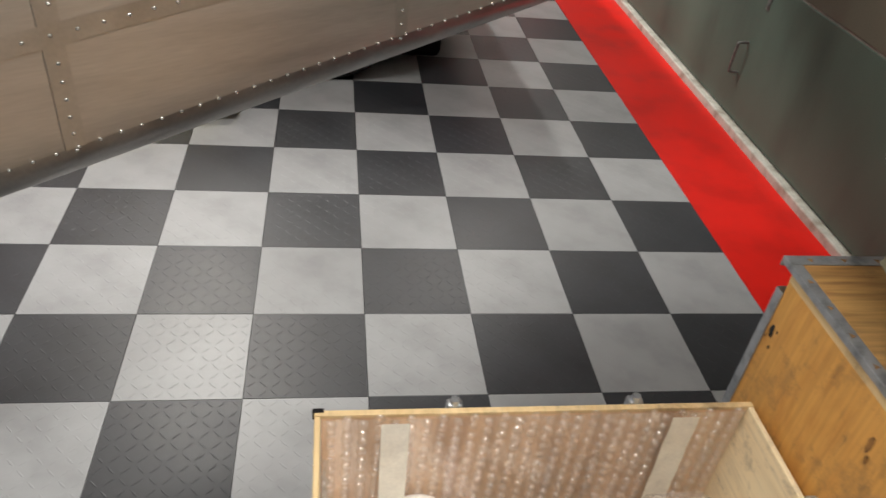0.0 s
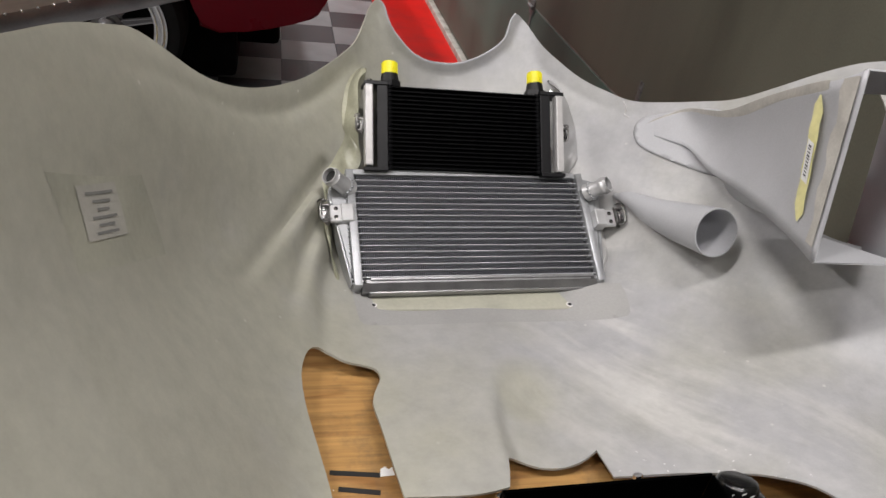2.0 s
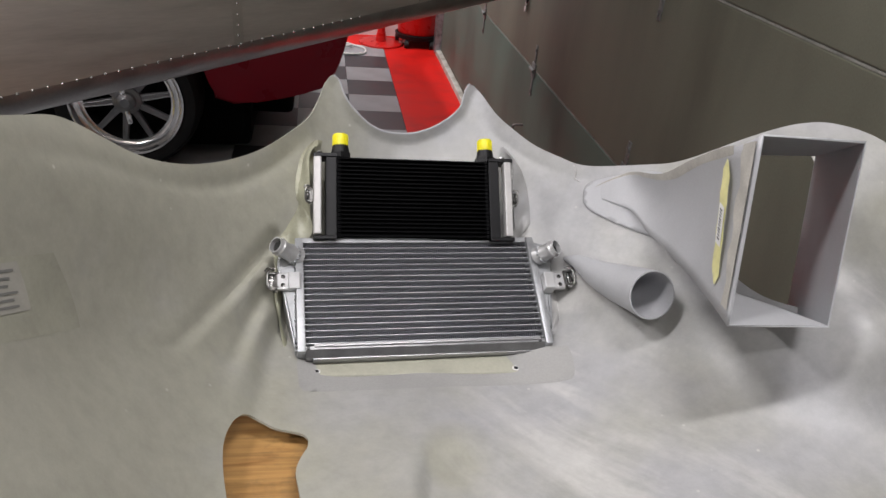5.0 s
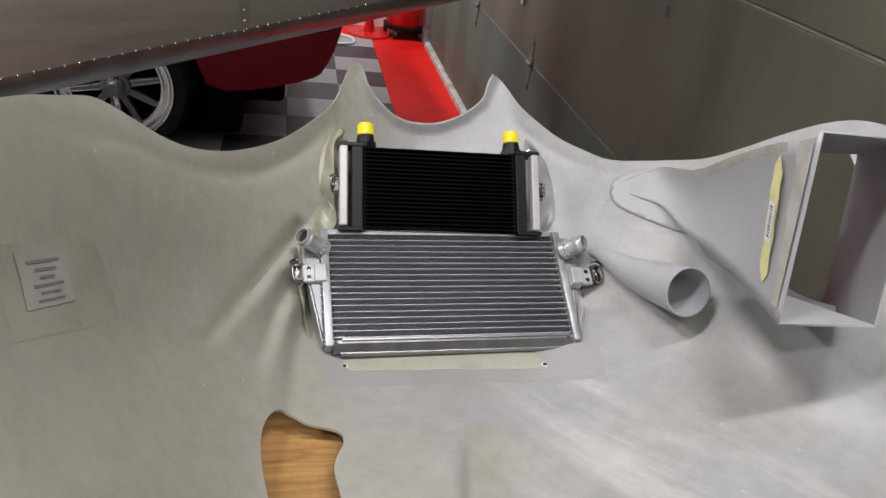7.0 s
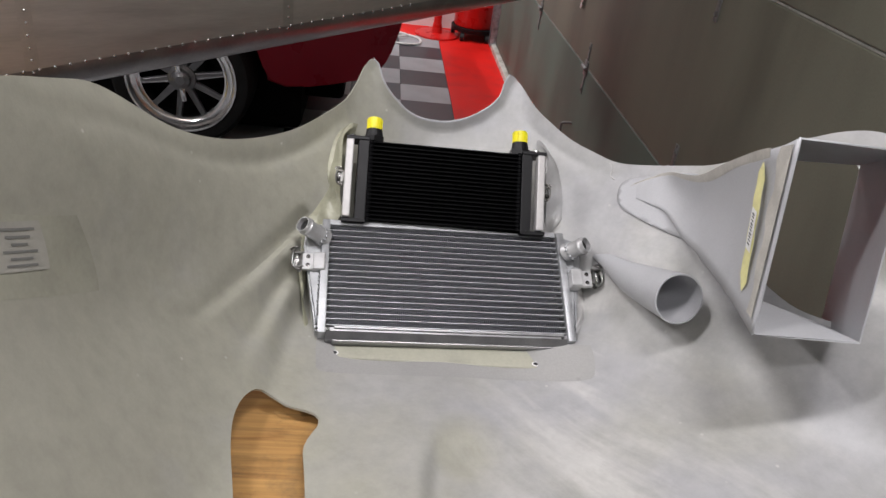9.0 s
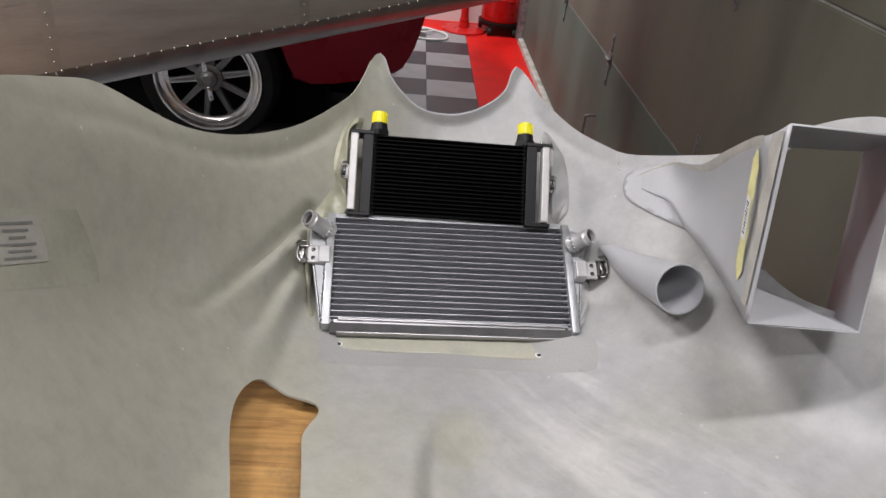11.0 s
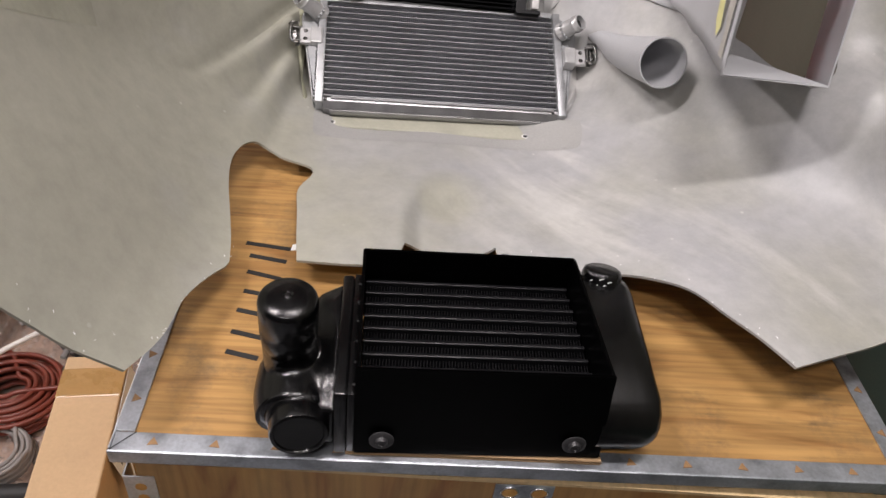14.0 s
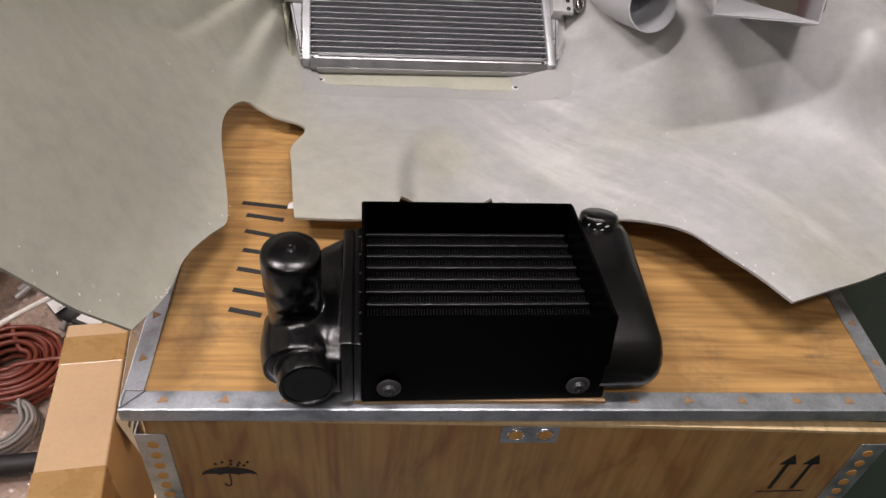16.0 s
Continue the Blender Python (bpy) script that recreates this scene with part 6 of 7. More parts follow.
part("side_catch", b, GALV, box, "grey metal catch", at=BA)


def bubbles(name, m, w, h, parent, at, pitch=0.0235, r=0.0088):
    """A sheet of film with rows of small round blisters; w by h, in the plane of m."""
    e = mesh()
    nx, ny = int(w / 0.03), int(h / 0.03)
    g = [[e.verts.new(m @ Vector((w * i / nx, h * j / ny, 0.0012 * math.sin(9.1 * i + 5.3 * j)))) for j in range(ny + 1)] for i in range(nx + 1)]
    for r0, r1 in zip(g, g[1:]):
        for j in range(ny):
            e.faces.new((r0[j], r0[j + 1], r1[j + 1], r1[j]))
    rows = int(h / (pitch * 0.9))
    for j in range(rows):
        for i in range(int(w / pitch)):
            cx, cy = (i + 0.5) * pitch, (j + 0.6 + 0.5 * (i % 2)) * pitch * 0.9
            rr = r * random.uniform(0.8, 1.1)
            tall = rr * random.choice((0.6, 0.8, 0.95, 1.0))
            loops = [[e.verts.new(m @ Vector((cx + f * rr * math.cos(t), cy + f * rr * math.sin(t), 0.0006 + g * tall))) for t in (math.pi * k / 4 for k in range(8))] for f, g in ((1.0, 0.0), (0.9, 0.45), (0.68, 0.76), (0.35, 0.95))]
            for ra, rb in zip(loops, loops[1:]):
                for k in range(8):
                    e.faces.new((ra[k], ra[(k + 1) % 8], rb[(k + 1) % 8], rb[k]))
            e.faces.new(loops[-1])
    o = part(name, e, BUBBLE, parent, "clear bubble wrap", smooth=80, at=at)
    o.visible_shadow = False
    return tagged(o, kind="stuff")


bubbles("bubble_lining", frame_of((BX0 + 0.012, BY1 - 0.012, BED - 0.02), (1, 0, 0), (0, 0, 1)), BX1 - BX0 - 0.024, RIM - BED + 0.014, box, BA)
bubbles("bubble_lining", frame_of((BX0 + 0.012, BY0 + 0.02, BED - 0.02), (0, 1, 0), (0, 0, 1)), BY1 - BY0 - 0.04, RIM - BED - 0.02, box, BA)
b = mesh()
block(b, (BX0 + 0.010, BY0 + 0.010, 0.013), (BX1 - 0.010, BY1 - 0.010, BED - 0.012), 0.01)
single("packing_layer", b, PACK_PINK, "brown cardboard packing layer inside the box", "packing")
bubbles("packing_film", frame_of((BX0 + 0.012, BY0 + 0.012, BED - 0.009), (1, 0, 0), (0, 1, 0)), BX1 - BX0 - 0.024, BY1 - BY0 - 0.024, None, None)
tagged(bpy.data.objects["packing_film"], "clear bubble wrap spread over the packing in the box", "bubble wrap")
# paper tapes holding the lining
for x0, x1 in ((-0.026, 0.016), (0.423, 0.467)):
    b = mesh()
    k = 8
    g = [[b.verts.new((x0 + (x1 - x0) * q + 0.006 * i / k, BY1 - 0.0235 - 0.001 * math.sin(i * 2.1), RIM - 0.004 - i * 0.033)) for q in (0, 1)] for i in range(k + 1)]
    for r0, r1 in zip(g, g[1:]):
        b.faces.new((r0[0], r0[1], r1[1], r1[0]))
    part("paper_tape", b, TAPE_CREAM, box, "cream paper tape", at=BA, smooth=60)
# wrapped parcel in the corner
parcel = thing("wrapped_parcel", (0.487, -0.96, BED - 0.009), "parcel wrapped in clear bubble wrap with a cream tape band", "parcel")
b = mesh()
bmesh.ops.create_cube(b, size=2)
bmesh.ops.subdivide_edges(b, edges=b.edges[:], cuts=23, use_grid_fill=True)
for v in b.verts:
    p = v.co.copy()
    k = (abs(p.x) ** 5 + abs(p.y) ** 5 + abs(p.z) ** 5) ** 0.2
    p = Vector((-0.014 + 0.074 * p.x / k, -0.022 + 0.118 * p.y / k, 0.088 + 0.0875 * p.z / k))
    crease = abs(noise.noise(p * 38)) * 0.016 + abs(noise.noise(p * 95 + Vector((5, 0, 0)))) * 0.010
    v.co = p + (Vector((-0.014, -0.022, 0.088)) - p).normalized() * crease
bmesh.ops.delete(b, geom=[f for f in b.faces if f.calc_center_median().z < 0.02 or f.calc_center_median().y > 0.085 or f.calc_center_median().x > 0.05], context="FACES")
part("wrap", b, FILM, parcel, "crumpled clear film", smooth=25).visible_shadow = False
b = mesh()
g = []
for i in range(9):
    x = -0.094 + 0.0196 * i
    g.append([b.verts.new((x, y, 0.181 + 0.005 * math.sin(i * 0.9))) for y in (-0.034, 0.003)])
for r0, r1 in zip(g, g[1:]):
    b.faces.new((r0[0], r0[1], r1[1], r1[0]))
part("tape_band", b, TAPE_CREAM, parcel, "cream paper tape band", smooth=60)
# two foam rolls
for x, y1, base_z in ((0.046, -0.860, 0.075), (-0.072, -0.862, 0.052)):
    b = mesh()
    r = 0.047
    L = 0.56
    lathe(b, (x, y1, BED - 0.009 + r + 0.004 + base_z), (-0.07, -1, -0.085 if base_z > 0.03 else -0.05), [(-0.004, 0.0005), (-0.003, 0.022), (0.003, 0.038), (0.014, r), (0.1, r * 1.01), (L - 0.02, r), (L, 0.036), (L + 0.002, 0.0005)], 36)
    for v in b.verts:
        v.co.x += 0.0015 * math.sin(v.co.y * 60)
    single("foam_roll", b, FOAM, "off-white wrapped foam roll lying in the box", "foam roll", "foam rolls in the box", smooth=50)
# black round part with labels
disc = thing("black_drum", (0.243, -0.935, BED - 0.009), "round black rubber part with white paper labels", "rubber part")
b = mesh()
lathe(b, (0, 0, 0), (0.0, -0.30, 1), [(0.0, 0.07), (0.006, 0.078), (0.05, 0.078), (0.056, 0.072), (0.058, 0.05), (0.054, 0.045), (0.054, 0.0005)], 40)
part("drum_body", b, RUBBER, disc, smooth=40)
DM = frame_of((0, 0, 0), (0.75, 0.66, 0.2), (-0.6, 0.72, 0.215)) @ pose(0, 0, 0.064)
b = mesh()
block(b, (-0.075, -0.022, 0), (0.05, 0.020, 0.001), 0, DM)
lab = part("paper_label", b, PAPER, disc, "white printed label")
b = mesh()
for k, (x0, x1) in enumerate(((-0.06, 0.02), (-0.055, 0.03), (-0.05, 0.01), (-0.02, 0.03))):
    block(b, (x0, 0.011 - 0.008 * k, 0.0012), (x1, 0.0135 - 0.008 * k, 0.0016), 0, DM)
for k in range(12):
    block(b, (-0.066 + 0.0032 * k, -0.020, 0.0012), (-0.066 + 0.0032 * k + 0.0008 * (1 + k % 2), -0.0165, 0.0016), 0, DM)
part("label_print", b, PRINT, lab, "grey print bars")
b = mesh()
block(b, (-0.02, -0.05, 0.0015), (0.045, -0.026, 0.0025), 0, DM)
part("paper_label", b, PAPER, disc, "white printed label")
b = mesh()
block(b, (-0.03, -0.028, 0), (0.035, 0.027, 0.055), 0.012, pose(0.345, -0.955, BED - 0.009, 0, 0, -35), 3)
rod(b, (0.345, -0.955, BED + 0.03), (0.372, -0.99, BED + 0.052), 0.016, 0.012, n=16)
single("black_connector", b, RUBBER, "black moulded rubber connector beside the drum", "connector", smooth=50)
b = mesh()
hose(b, [(0.10, -0.93, BED + 0.004), (0.15, -0.885, BED + 0.03), (0.205, -0.89, BED + 0.045), (0.235, -0.95, BED + 0.03), (0.225, -1.02, BED + 0.004)], 0.006, 8, 10)
hose(b, [(0.10, -0.95, BED + 0.003), (0.15, -0.905, BED + 0.02), (0.20, -0.91, BED + 0.03), (0.222, -0.96, BED + 0.02), (0.21, -1.03, BED + 0.003)], 0.006, 8, 10)
single("clear_tube", b, CLEAR_HOSE, "looped pair of clear plastic tubes in the box", "tube", smooth=60)
# long carton beside the crate
carton = thing("carton", (0.4475, -1.53, BED - 0.009), "long brown cardboard carton closed with parcel tape", "carton", turn=7)
b = mesh()
block(b, (-0.041, -0.175, 0), (0.041, 0.25, 0.322), 0.0025)
part("carton_body", b, CARDBOARD, carton)
for y0, y1 in ((0.178, 0.228), (-0.025, 0.020)):
    b = mesh()
    block(b, (-0.0416, y0, 0.12), (0.0416, y1, 0.3226), 0.002)
    part("tape_band", b, PACK_TAPE, carton, "glossy brown parcel tape")
b = mesh()
NOTE = pose(0.0425, 0, 0.318, 0, -10, 0)
block(b, (0, 0.085, -0.085), (0.0006, 0.235, 0.0), 0, NOTE)
sheet1 = part("packing_note", b, PAPER, carton, "white printed paper note")
words = bpy.data.curves.new("note_words", "FONT")
words.body, words.size, words.align_x = "Interco", 0.014, "LEFT"
written = bpy.data.objects.new("note_words", words)
me = bpy.data.meshes.new_from_object(written)
bpy.data.objects.remove(written)
me.materials.append(PRINT)
o = new("note_print", me)
o.parent = sheet1
o.matrix_basis = NOTE @ frame_of((0.0012, 0.098, -0.018), (0, 1, 0), (0, 0, 1))
o["label"] = "grey printed word"
b = mesh()
for k in range(2):
    block(b, (0.0007, 0.098, -0.040 - 0.016 * k), (0.0010, 0.13 + 0.02 * k, -0.033 - 0.016 * k), 0, NOTE)
part("note_bars", b, PRINT, sheet1, "grey print bars")


def coil(name, at, radius, r, turns, mat, label, category, tilt=0, rise_by=1.7, fill=0.30):
    pts = []
    for k in range(turns * 10 + 1):
        t = 2 * math.pi * k / 10
        rad = radius * (1.02 - fill * ((k * 0.027) % 1.0) + 0.03 * math.sin(0.7 * t))
        pts.append((rad * math.cos(t), rad * 0.86 * math.sin(t), r + rise_by * r * k / 10 * 0.5))
    e = mesh()
    hose(e, pts, r, 3, 10)
    bmesh.ops.transform(e, matrix=pose(*at, tilt, 0, 0), verts=e.verts[:])
    return single(name, e, mat, label, category, smooth=60)


coil("orange_hose_coil", (0.160, -1.130, BED - 0.006), 0.100, 0.0045, 26, ORANGE_HOSE, "coil of orange-red hose in the box", "hose", rise_by=0.8, fill=0.72)
coil("clear_tube_coil", (0.170, -1.255, BED - 0.006), 0.072, 0.0035, 12, CLEAR_HOSE, "coil of clear plastic tube in the box", "tube")
coil("grey_hose_coil", (0.290, -1.085, BED - 0.006), 0.046, 0.006, 8, RUBBER, "small coil of dark hose in the box", "hose")
b = mesh()
block(b, (-0.03, -0.02, 0), (0.03, 0.025, 0.022), 0.005, pose(0.290, -1.065, BED + 0.052, 0, 0, -25))
tray = single("dark_connector", b, RUBBER, "dark plastic connector with a white label", "connector", smooth=40)
b = mesh()
block(b, (-0.022, -0.012, 0.0221), (0.024, 0.018, 0.0228), 0, pose(0.290, -1.065, BED + 0.052, 0, 0, -25))
part("connector_label", b, PAPER, tray, "white label")
for y, r in ((-1.335, 0.018), (-1.44, 0.014), (-1.475, 0.014)):
    b = mesh()
    hose(b, [(BX0 + 0.03, y - 0.03, BED + r - 0.004), (0.05, y - 0.015, BED + r - 0.004), (0.2, y + 0.005, BED + r - 0.004), (0.34, y + 0.02, BED + r - 0.004)], r, 6, 14)
    single("black_hose", b, RUBBER, "thick black rubber hose lying in the box", "hose", "black hoses in the box", smooth=60)
b = mesh()
hose(b, [(0.10, -1.14, BED + 0.08), (0.18, -1.09, BED + 0.11), (0.245, -1.02, BED + 0.10), (0.27, -0.985, BED + 0.06)], 0.005, 8, 10)
single("white_hose", b, WHITE_HOSE, "thin white hose over the orange coil", "hose", smooth=60)

# ---- riveted aluminium hull above the floor ----
hull = thing("riveted_hull", (0.02, -0.25, 0.9), "brushed aluminium riveted vehicle hull overhanging the floor", "vehicle hull")
U = Vector((0.99, 0.68, 0.124)).normalized()
OUT = Vector((0.567, -0.823, 0.0))
UP = Vector((0, 0, 1))
HA = Matrix.Translation((-0.02, 0.25, -0.9))
ORIGIN = Vector((0.021, -0.247, 0.911))


def hull_point(s, z):
    """s metres along the rivet line from the middle seam, z metres up the skin."""
    p = ORIGIN + U * s
    if z >= 0:
        return p + UP * z - OUT * 0.10 * z * z
    t = min(1, -z / 0.10)
    return p + UP * (-0.076 * math.sin(t * math.pi / 2)) - OUT * (0.10 * (1 - math.cos(t * math.pi / 2)))


def hull_skin(name, s0, s1, zs, mat, label="", lift=0.0):
    e = mesh()
    n = 12
    g = [[e.verts.new(hull_point(s0 + (s1 - s0) * i / n, z) + OUT * lift) for z in zs] for i in range(n + 1)]
    for r0, r1 in zip(g, g[1:]):
        for j in range(len(zs) - 1):
            e.faces.new((r0[j], r0[j + 1], r1[j + 1], r1[j]))
    return part(name, e, mat, hull, label, smooth=60, at=HA)


SEAM_STRAP = surface("seam_aluminium", (0.50, 0.465, 0.42), 0.36, metal=0.8, vary=0.08, scale=6, bump=0.05)
SEAM = 0.605
for k in range(-3, 3):
    hull_skin("skin_panel", k * SEAM + 0.0005, (k + 1) * SEAM - 0.0005, [-0.02, 0, 0.05, 0.15, 0.3, 0.5, 0.8], HULL)
hull_skin("rolled_edge", -3 * SEAM, 3 * SEAM, [0.001 - 0.10 * j / 10 for j in range(11)], HULL_TRIM, "dull rolled lower edge", 0.0006)
# belly and back are unseen; their depth sets how much floor is shaded
e = mesh()
low = [hull_point(s, -0.10) for s in (-3 * SEAM, 3 * SEAM)]
q = [e.verts.new(p) for p in (low[0], low[1], low[1] - OUT * 0.62 + UP * 0.02, low[0] - OUT * 0.62 + UP * 0.02)]
e.faces.new(q)
part("belly", e, HULL_TRIM, hull, at=HA)
e = mesh()
tops = [hull_point(v, 0.8) for v in (-3 * SEAM, 3 * SEAM)]
ends = [[low[k], tops[k], tops[k] - OUT * 0.54 - UP * 0.02, low[k] - OUT * 0.62 + UP * 0.02] for k in (0, 1)]
ring = [[e.verts.new(p) for p in q] for q in ends]
for q in ((1, 2), (2, 3)):
    e.faces.new((ring[0][q[0]], ring[1][q[0]], ring[1][q[1]], ring[0][q[1]]))
e.faces.new(ring[0])
e.faces.new(ring[1][::-1])
part("rear_skin", e, HULL, hull, "unseen brushed aluminium rear and upper skin", at=HA)
rivet = mesh()
bmesh.ops.create_icosphere(rivet, subdivisions=1, radius=0.0034)
for v in rivet.verts:
    v.co.y *= 0.55
rivet_mesh = bpy.data.meshes.new("rivet")
rivet.to_mesh(rivet_mesh)
rivet.free()
rivet_mesh.materials.append(RIVET)
rivet_mesh.shade_smooth()


def add_rivet(s, z):
    o = new("rivet", rivet_mesh)
    o.parent = hull
    o.matrix_basis = HA @ Matrix.Translation(hull_point(s, z) + OUT * 0.001) @ pose(0, 0, 0, 0, 0, math.degrees(math.atan2(OUT.x, -OUT.y)))


for k in range(-40, 32):
    add_rivet(k * 0.0315 + 0.012, 0.0)
for seam in (-0.589, 0.0, 0.604):
    for k in range(1, 7):
        add_rivet(seam, -0.03 + 0.026 * k)
        add_rivet(seam + 0.004, 0.165 + 0.04 * k)
    hull_skin("seam_strap", seam - 0.014, seam + 0.014, [0.0, 0.05, 0.15, 0.3, 0.5, 0.8], SEAM_STRAP, "dull seam strap", 0.0009)
hull_skin("seam_strap", -1.8, 0.0, [0.150, 0.165, 0.180], SEAM_STRAP, "dull seam strap", 0.0012)
for k in range(-32, 0):
    add_rivet(k * 0.0355 + 0.012, 0.165)

# ---- red car beyond the hull ----
car = thing("red_car", (0, 1.5, 0), "low dark red car with polished spoked wheels", "car")
CAR_Y, WX, WZ = 1.53, -0.121, 0.316
e = mesh()
arch = [(WX + 0.37 * math.cos(t), WZ + 0.37 * math.sin(t)) for t in (math.pi * (1 - k / 16) for k in range(17))]
tail = [(0.335, 0.288), (0.44, 0.305), (0.55, 0.329), (0.66, 0.360), (0.735, 0.385), (0.768, 0.410), (0.792, 0.459), (0.818, 0.520), (0.838, 0.592), (0.854, 0.665), (0.868, 0.75), (0.862, 0.82), (0.82, 0.87)]
side_line = [(-1.2, 0.22)] + [p for p in arch if p[1] > 0.30] + tail + [(0.3, 0.92), (-0.5, 0.97), (-1.15, 1.27), (-1.9, 1.29), (-2.75, 1.02), (-3.35, 0.96), (-3.42, 0.62), (-3.3, 0.30)]
k = len(side_line)
cut = [e.verts.new((x, CAR_Y + 0.16 * (0.8 - z) + (0.45 * (z - 0.9) if z > 0.9 else 0), z)) for x, z in side_line]
back_side = [e.verts.new((x if x < 0.5 else x - 0.1, CAR_Y + 1.72 - (0.45 * (z - 0.9) if z > 0.9 else 0), z)) for x, z in side_line]
for i in range(k):
    e.faces.new((cut[i], cut[(i + 1) % k], back_side[(i + 1) % k], back_side[i]))
f = [e.faces.new(cut), e.faces.new(back_side[::-1])]
bmesh.ops.bevel(e, geom=[g for g in f[0].edges], offset=0.012, segments=3, affect="EDGES", clamp_overlap=True)
bmesh.ops.triangulate(e, faces=[g for g in e.faces if len(g.verts) > 4])
CARA = Matrix.Translation((0, -1.5, 0))
part("car_body", e, CAR_RED, car, "dark red glossy paint", at=CARA, smooth=38)
# underside plus black blocks that paint in the shade beneath car and arch
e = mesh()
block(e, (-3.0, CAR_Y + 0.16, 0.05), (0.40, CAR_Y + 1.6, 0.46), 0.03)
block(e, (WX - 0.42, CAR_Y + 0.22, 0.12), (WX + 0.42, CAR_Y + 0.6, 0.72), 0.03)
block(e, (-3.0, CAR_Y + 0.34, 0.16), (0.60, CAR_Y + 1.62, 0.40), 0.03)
part("underbody_shade", e, BLACK_VOID, car, "black underside with blocks for the shade under the car", at=CARA)
def road_wheel(x, y, turn):
    car_wheel = new("wheel")
    car_wheel.parent = car
    car_wheel.matrix_basis = pose(x, y - 1.5, WZ, 0, 0, turn)
    e = mesh()
    lathe(e, (0, 0, 0), (0, 1, 0), [(0.0, 0.245), (-0.008, 0.262), (-0.006, 0.297), (0.012, 0.313), (0.05, 0.316), (0.19, 0.316), (0.22, 0.29), (0.22, 0.2)], 56)
    part("tyre", e, TYRE, car_wheel, "black tyre", smooth=40)
    e = mesh()
    lathe(e, (0, 0, 0), (0, 1, 0), [(0.002, 0.249), (-0.010, 0.247), (-0.010, 0.238), (0.010, 0.228), (0.014, 0.219), (0.016, 0.206), (0.022, 0.199), (0.024, 0.189), (0.045, 0.184), (0.16, 0.180)], 56)
    part("rim", e, CHROME, car_wheel, "polished stepped rim", smooth=30)
    # flat dark disc paints in the shade behind the spokes
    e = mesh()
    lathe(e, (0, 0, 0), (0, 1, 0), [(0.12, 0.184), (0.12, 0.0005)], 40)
    part("brake_shadow_plate", e, BLACK_VOID, car_wheel, "dark disc for the shaded brake and hub")
    for k in range(10):
        e = mesh()
        m = pose(0, 0, 0, 0, 36 * k + 8, 0)
        prism(e, [(-0.0165, 0.045), (0.0165, 0.045), (0.0115, 0.190), (-0.0115, 0.190)], 0.022, m @ Matrix(((1, 0, 0, 0), (0, 0, 1, 0.024), (0, 1, 0, 0), (0, 0, 0, 1))))
        bmesh.ops.bevel(e, geom=e.edges[:], offset=0.003, segments=2, affect="EDGES")
        for off in (-1, 1):
            hose(e, [m @ Vector((off * 0.0115, 0.023, 0.06)), m @ Vector((off * 0.0078, 0.023, 0.188))], 0.0026, 2, 6)
        part("spoke", e, WHEEL_GREY, car_wheel, smooth=40)
    e = mesh()
    lathe(e, (0, 0, 0), (0, 1, 0), [(-0.024, 0.0005), (-0.024, 0.020), (-0.020, 0.024), (-0.018, 0.030), (-0.012, 0.040), (0.006, 0.045), (0.014, 0.062), (0.05, 0.066)], 32)
    part("hub", e, WHEEL_GREY, car_wheel, "round grey hub", smooth=40)
    for k in range(2):
        e = mesh()
        block(e, (-0.011, -0.020, 0.036), (0.011, -0.004, 0.098), 0.004, pose(0, 0, 0, 0, 180 * k + 172, 0))
        part("spinner_ear", e, CHROME, car_wheel, "polished spinner ear", smooth=40)
    return car_wheel


for x, y, turn in ((WX, CAR_Y - 0.02, 0), (-2.55, CAR_Y + 0.06, 0), (WX, CAR_Y + 1.70, 180), (-2.55, CAR_Y + 1.66, 180)):
    road_wheel(x, y, turn)

# ---- yellow trolley jack ----
jack = thing("trolley_jack", (-0.70, 1.165, 0), "low yellow trolley jack with a black round saddle", "floor jack", turn=3)
e = mesh()
prism(e, [(-0.50, 0.03), (0.10, 0.025), (0.20, 0.04), (0.21, 0.075), (0.14, 0.10), (-0.05, 0.125), (-0.50, 0.14)], 0.05, Matrix(((1, 0, 0, 0), (0, 0, 1, -0.075), (0, 1, 0, 0), (0, 0, 0, 1))))
part("side_frame", e, YELLOW_PAINT, jack)
e = mesh()
prism(e, [(-0.50, 0.03), (0.10, 0.025), (0.20, 0.04), (0.21, 0.075), (0.14, 0.10), (-0.05, 0.125), (-0.50, 0.14)], 0.05, Matrix(((1, 0, 0, 0), (0, 0, 1, 0.06), (0, 1, 0, 0), (0, 0, 0, 1))))
part("side_frame", e, YELLOW_PAINT, jack)
e = mesh()
block(e, (-0.45, -0.024, 0.05), (0.13, 0.058, 0.115), 0.008)
part("lift_arm", e, YELLOW_PAINT, jack)
e = mesh()
lathe(e, (0.165, 0.017, 0.09), (0, 0, 1), [(0, 0.04), (0.02, 0.055), (0.045, 0.058), (0.05, 0.055), (0.05, 0.040), (0.043, 0.036), (0.043, 0.0005)], 28)
part("saddle", e, RUBBER, jack, "black round saddle", smooth=40)
e = mesh()
for y in (0.0, 0.04):
    rod(e, (0.14, y - 0.012, 0.035), (0.14, y + 0.012, 0.035), 0.035, n=20)
part("front_wheel", e, BLACK_METAL, jack, "black steel wheels")

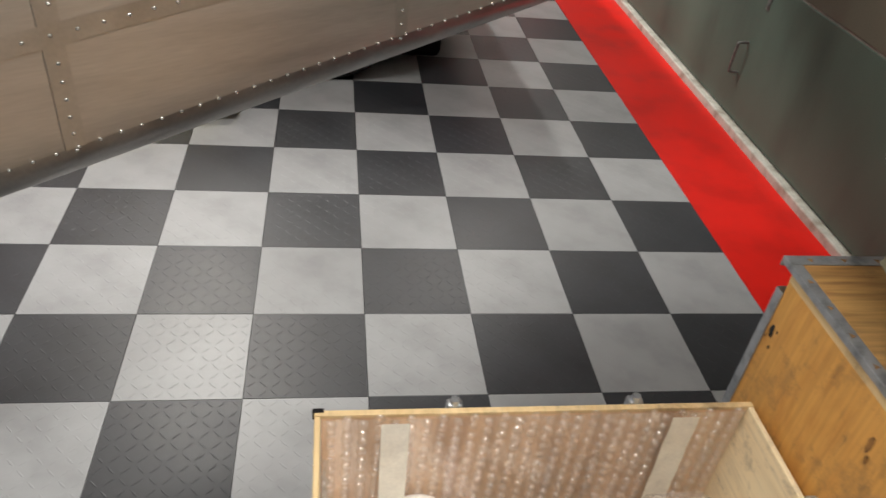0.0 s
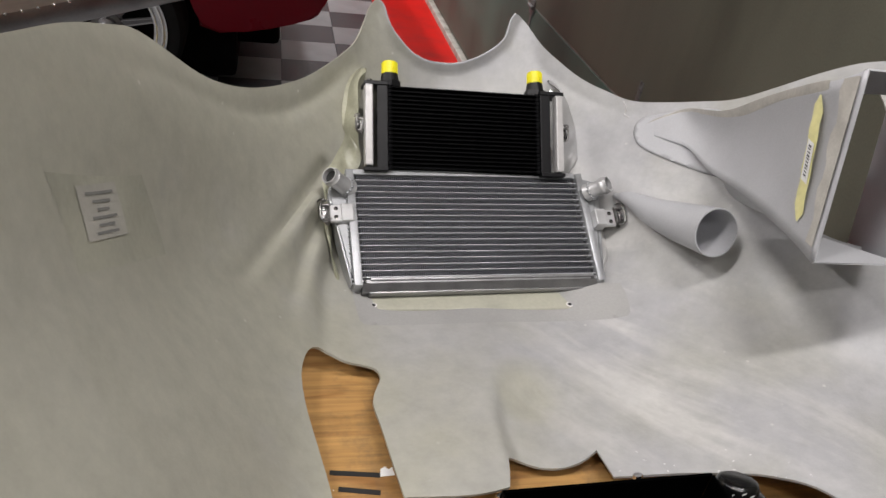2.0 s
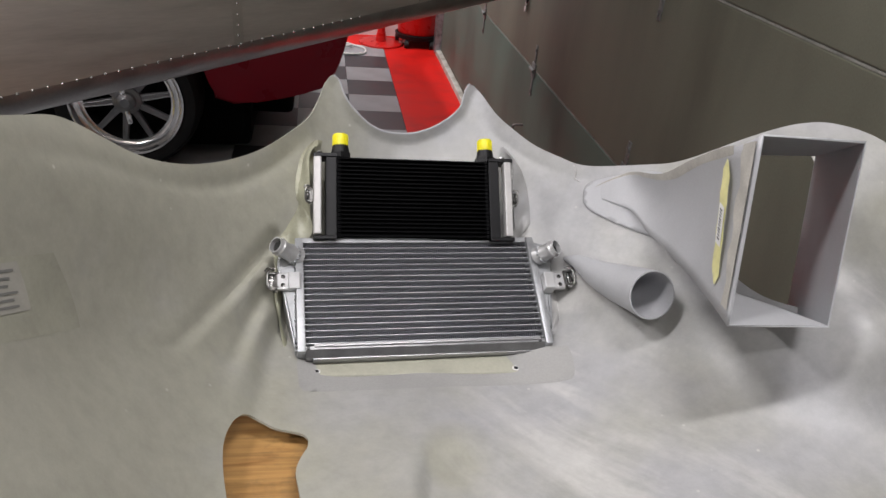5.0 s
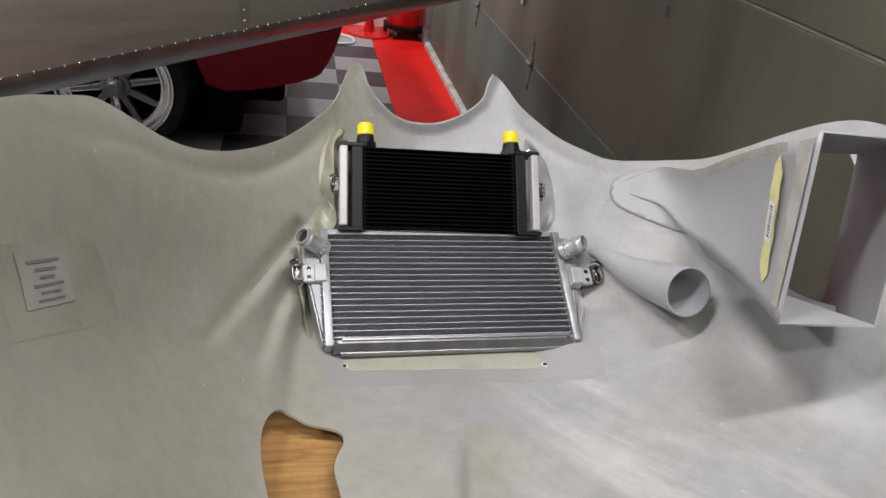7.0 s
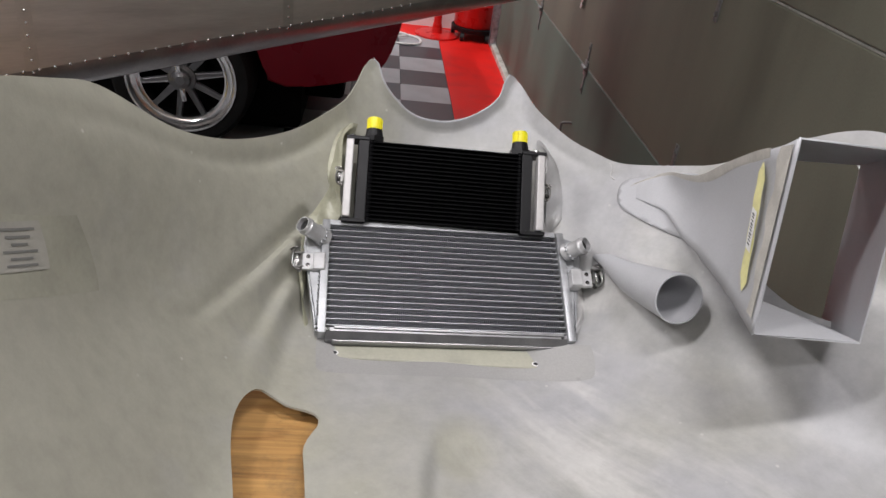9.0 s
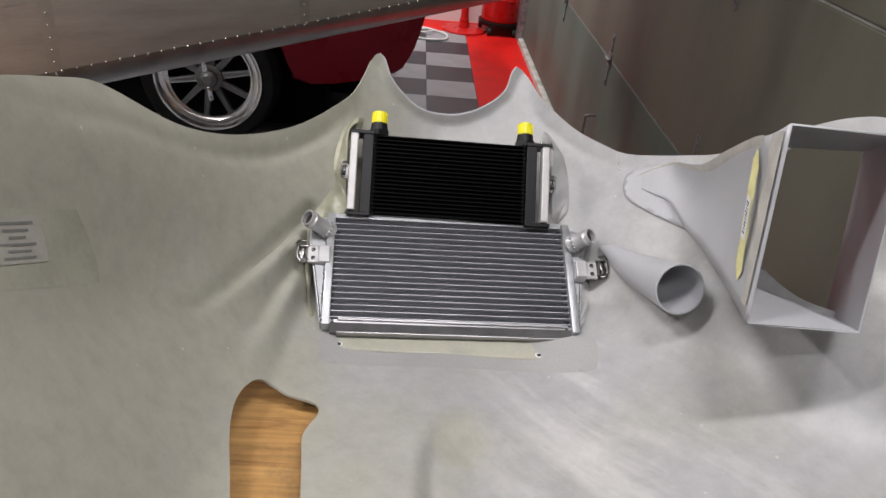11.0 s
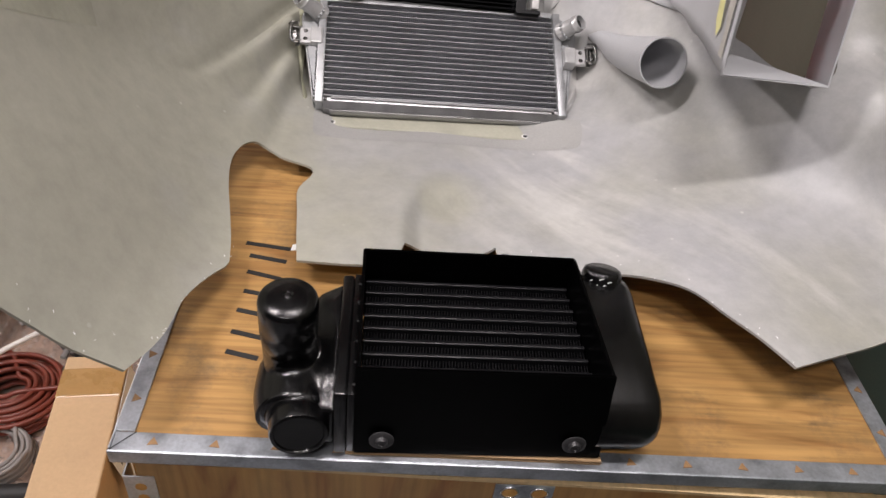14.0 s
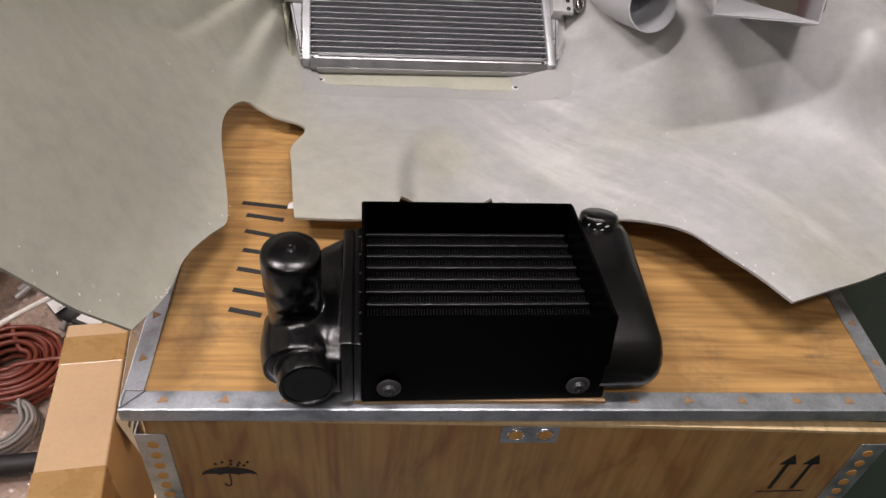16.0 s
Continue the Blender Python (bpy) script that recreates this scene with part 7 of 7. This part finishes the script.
# ---- red drum, post and hose by the end wall ----
drum = thing("red_drum", (1.50, 4.08, 0), "red steel drum on a black wheeled dolly", "drum")
e = mesh()
lathe(e, (0, 0, 0.10), (0, 0, 1), [(0, 0.0005), (0, 0.155), (0.01, 0.16), (0.16, 0.16), (0.17, 0.165), (0.18, 0.16), (0.6, 0.16)], 40)
part("drum_body", e, RED_PAINT, drum, smooth=40)
e = mesh()
lathe(e, (0, 0, 0.065), (0, 0, 1), [(0, 0.0005), (0, 0.175), (0.03, 0.18), (0.035, 0.165)], 32)
part("dolly", e, BLACK_METAL, drum, "black round dolly")
for k in range(5):
    e = mesh()
    t = 2 * math.pi * k / 5 + 0.3
    rod(e, (0.165 * math.cos(t) - 0.014, 0.165 * math.sin(t), 0.03), (0.165 * math.cos(t) + 0.014, 0.165 * math.sin(t), 0.03), 0.03, n=16)
    rod(e, (0.165 * math.cos(t), 0.165 * math.sin(t), 0.03), (0.165 * math.cos(t), 0.165 * math.sin(t), 0.075), 0.01, n=8)
    part("caster", e, RUBBER, drum, "black caster")
b = mesh()
for x0, x1, z in ((-0.10, -0.05, 0.30), (-0.045, 0.0, 0.30), (0.005, 0.04, 0.30)):
    block(b, (x0, -0.163, z), (x1, -0.158, z + 0.02))
part("painted_mark", b, WHITE_WALL, drum, "white painted bars")
post = thing("red_post", (1.21, 4.05, 0), "red steel post on a round base plate", "post")
e = mesh()
lathe(e, (0, 0, 0), (0, 0, 1), [(0, 0.17), (0.012, 0.17), (0.018, 0.15), (0.022, 0.05), (0.022, 0.0005)], 36)
part("base_plate", e, RED_PAINT, post, smooth=40)
e = mesh()
rod(e, (0, 0, 0.02), (0, 0, 1.3), 0.030, n=24)
rod(e, (0, 0, 0.02), (0, 0, 0.09), 0.042, 0.034, n=24)
part("pole", e, RED_PAINT, post, smooth=40)
e = mesh()
hose(e, [(0.78, 3.72, 0.008), (0.92, 3.66, 0.008), (1.06, 3.70, 0.008), (1.06, 3.86, 0.008), (0.92, 3.95, 0.008), (0.84, 3.88, 0.01), (0.90, 3.80, 0.022), (0.97, 3.88, 0.022), (0.88, 3.98, 0.01), (0.80, 3.99, 0.008)], 0.009, 8, 10)
single("white_cable", e, WHITE_HOSE, "looped white hose lying on the floor", "hose", smooth=60)

# ---- floor tiles, each with a raised diamond-plate pattern ----
def tile_mesh(name, mat, ribs):
    e = mesh()
    g = 0.0003
    lo, hi, top = g, S - g, 0.0
    q = [e.verts.new(p) for p in ((lo, lo, -0.006), (hi, lo, -0.006), (hi, hi, -0.006), (lo, hi, -0.006), (lo + 0.0007, lo + 0.0007, top), (hi - 0.0007, lo + 0.0007, top), (hi - 0.0007, hi - 0.0007, top), (lo + 0.0007, hi - 0.0007, top))]
    e.faces.new(q[4:])
    for i in range(4):
        e.faces.new((q[i], q[(i + 1) % 4], q[4 + (i + 1) % 4], q[4 + i]))
    if ribs:
        n = 10
        step = S / n
        for i in range(n):
            for j in range(n):
                cx, cy = (i + 0.5) * step, (j + 0.5) * step
                d = Vector((0.70, 0.71, 0)) if (i + j) % 2 else Vector((0.70, -0.71, 0))
                w = Vector((-d.y, d.x, 0))
                c = Vector((cx, cy, top))
                a0, a1, a2, a3 = c - d * 0.0150, c + w * 0.0028, c + d * 0.0150, c - w * 0.0028
                h0, h1 = c - d * 0.0100 + Vector((0, 0, 0.00054)), c + d * 0.0100 + Vector((0, 0, 0.00054))
                v = [e.verts.new(p) for p in (a0, a1, a2, a3, h0, h1)]
                for f in ((0, 4, 1), (1, 4, 5), (1, 5, 2), (2, 5, 3), (3, 5, 4), (3, 4, 0)):
                    e.faces.new([v[t] for t in f])
    me = bpy.data.meshes.new(name)
    bmesh.ops.recalc_face_normals(e, faces=e.faces[:])
    e.to_mesh(me)
    e.free()
    me.materials.append(mat)
    return me


TILES = {(d, r): tile_mesh("tile", TILE_DARK if d else TILE_LIGHT, r) for d in (0, 1) for r in (0, 1)}
for i in range(-9, 4):
    for j in range(-7, 13):
        o = new("tile", TILES[(0 if (i + j) % 2 else 1, 1 if j < 7 else 0)])
        o.parent = FLOOR
        o.location = (i * S, j * S, random.uniform(-0.0003, 0.0003))
# the rest of the tiled floor, out of reach
for d in (0, 1):
    e = mesh()
    for i in range(-13, 4):
        for j in range(-10, 13):
            if (-9 <= i and -7 <= j) or (0 if (i + j) % 2 else 1) != d:
                continue
            block(e, (i * S + 0.0012, j * S + 0.0012, -0.006), ((i + 1) * S - 0.0012, (j + 1) * S - 0.0012, 0.0))
    tagged(part("outer_tiles", e, TILE_DARK if d else TILE_LIGHT, FLOOR, "plain tiles towards the walls"), kind="stuff")
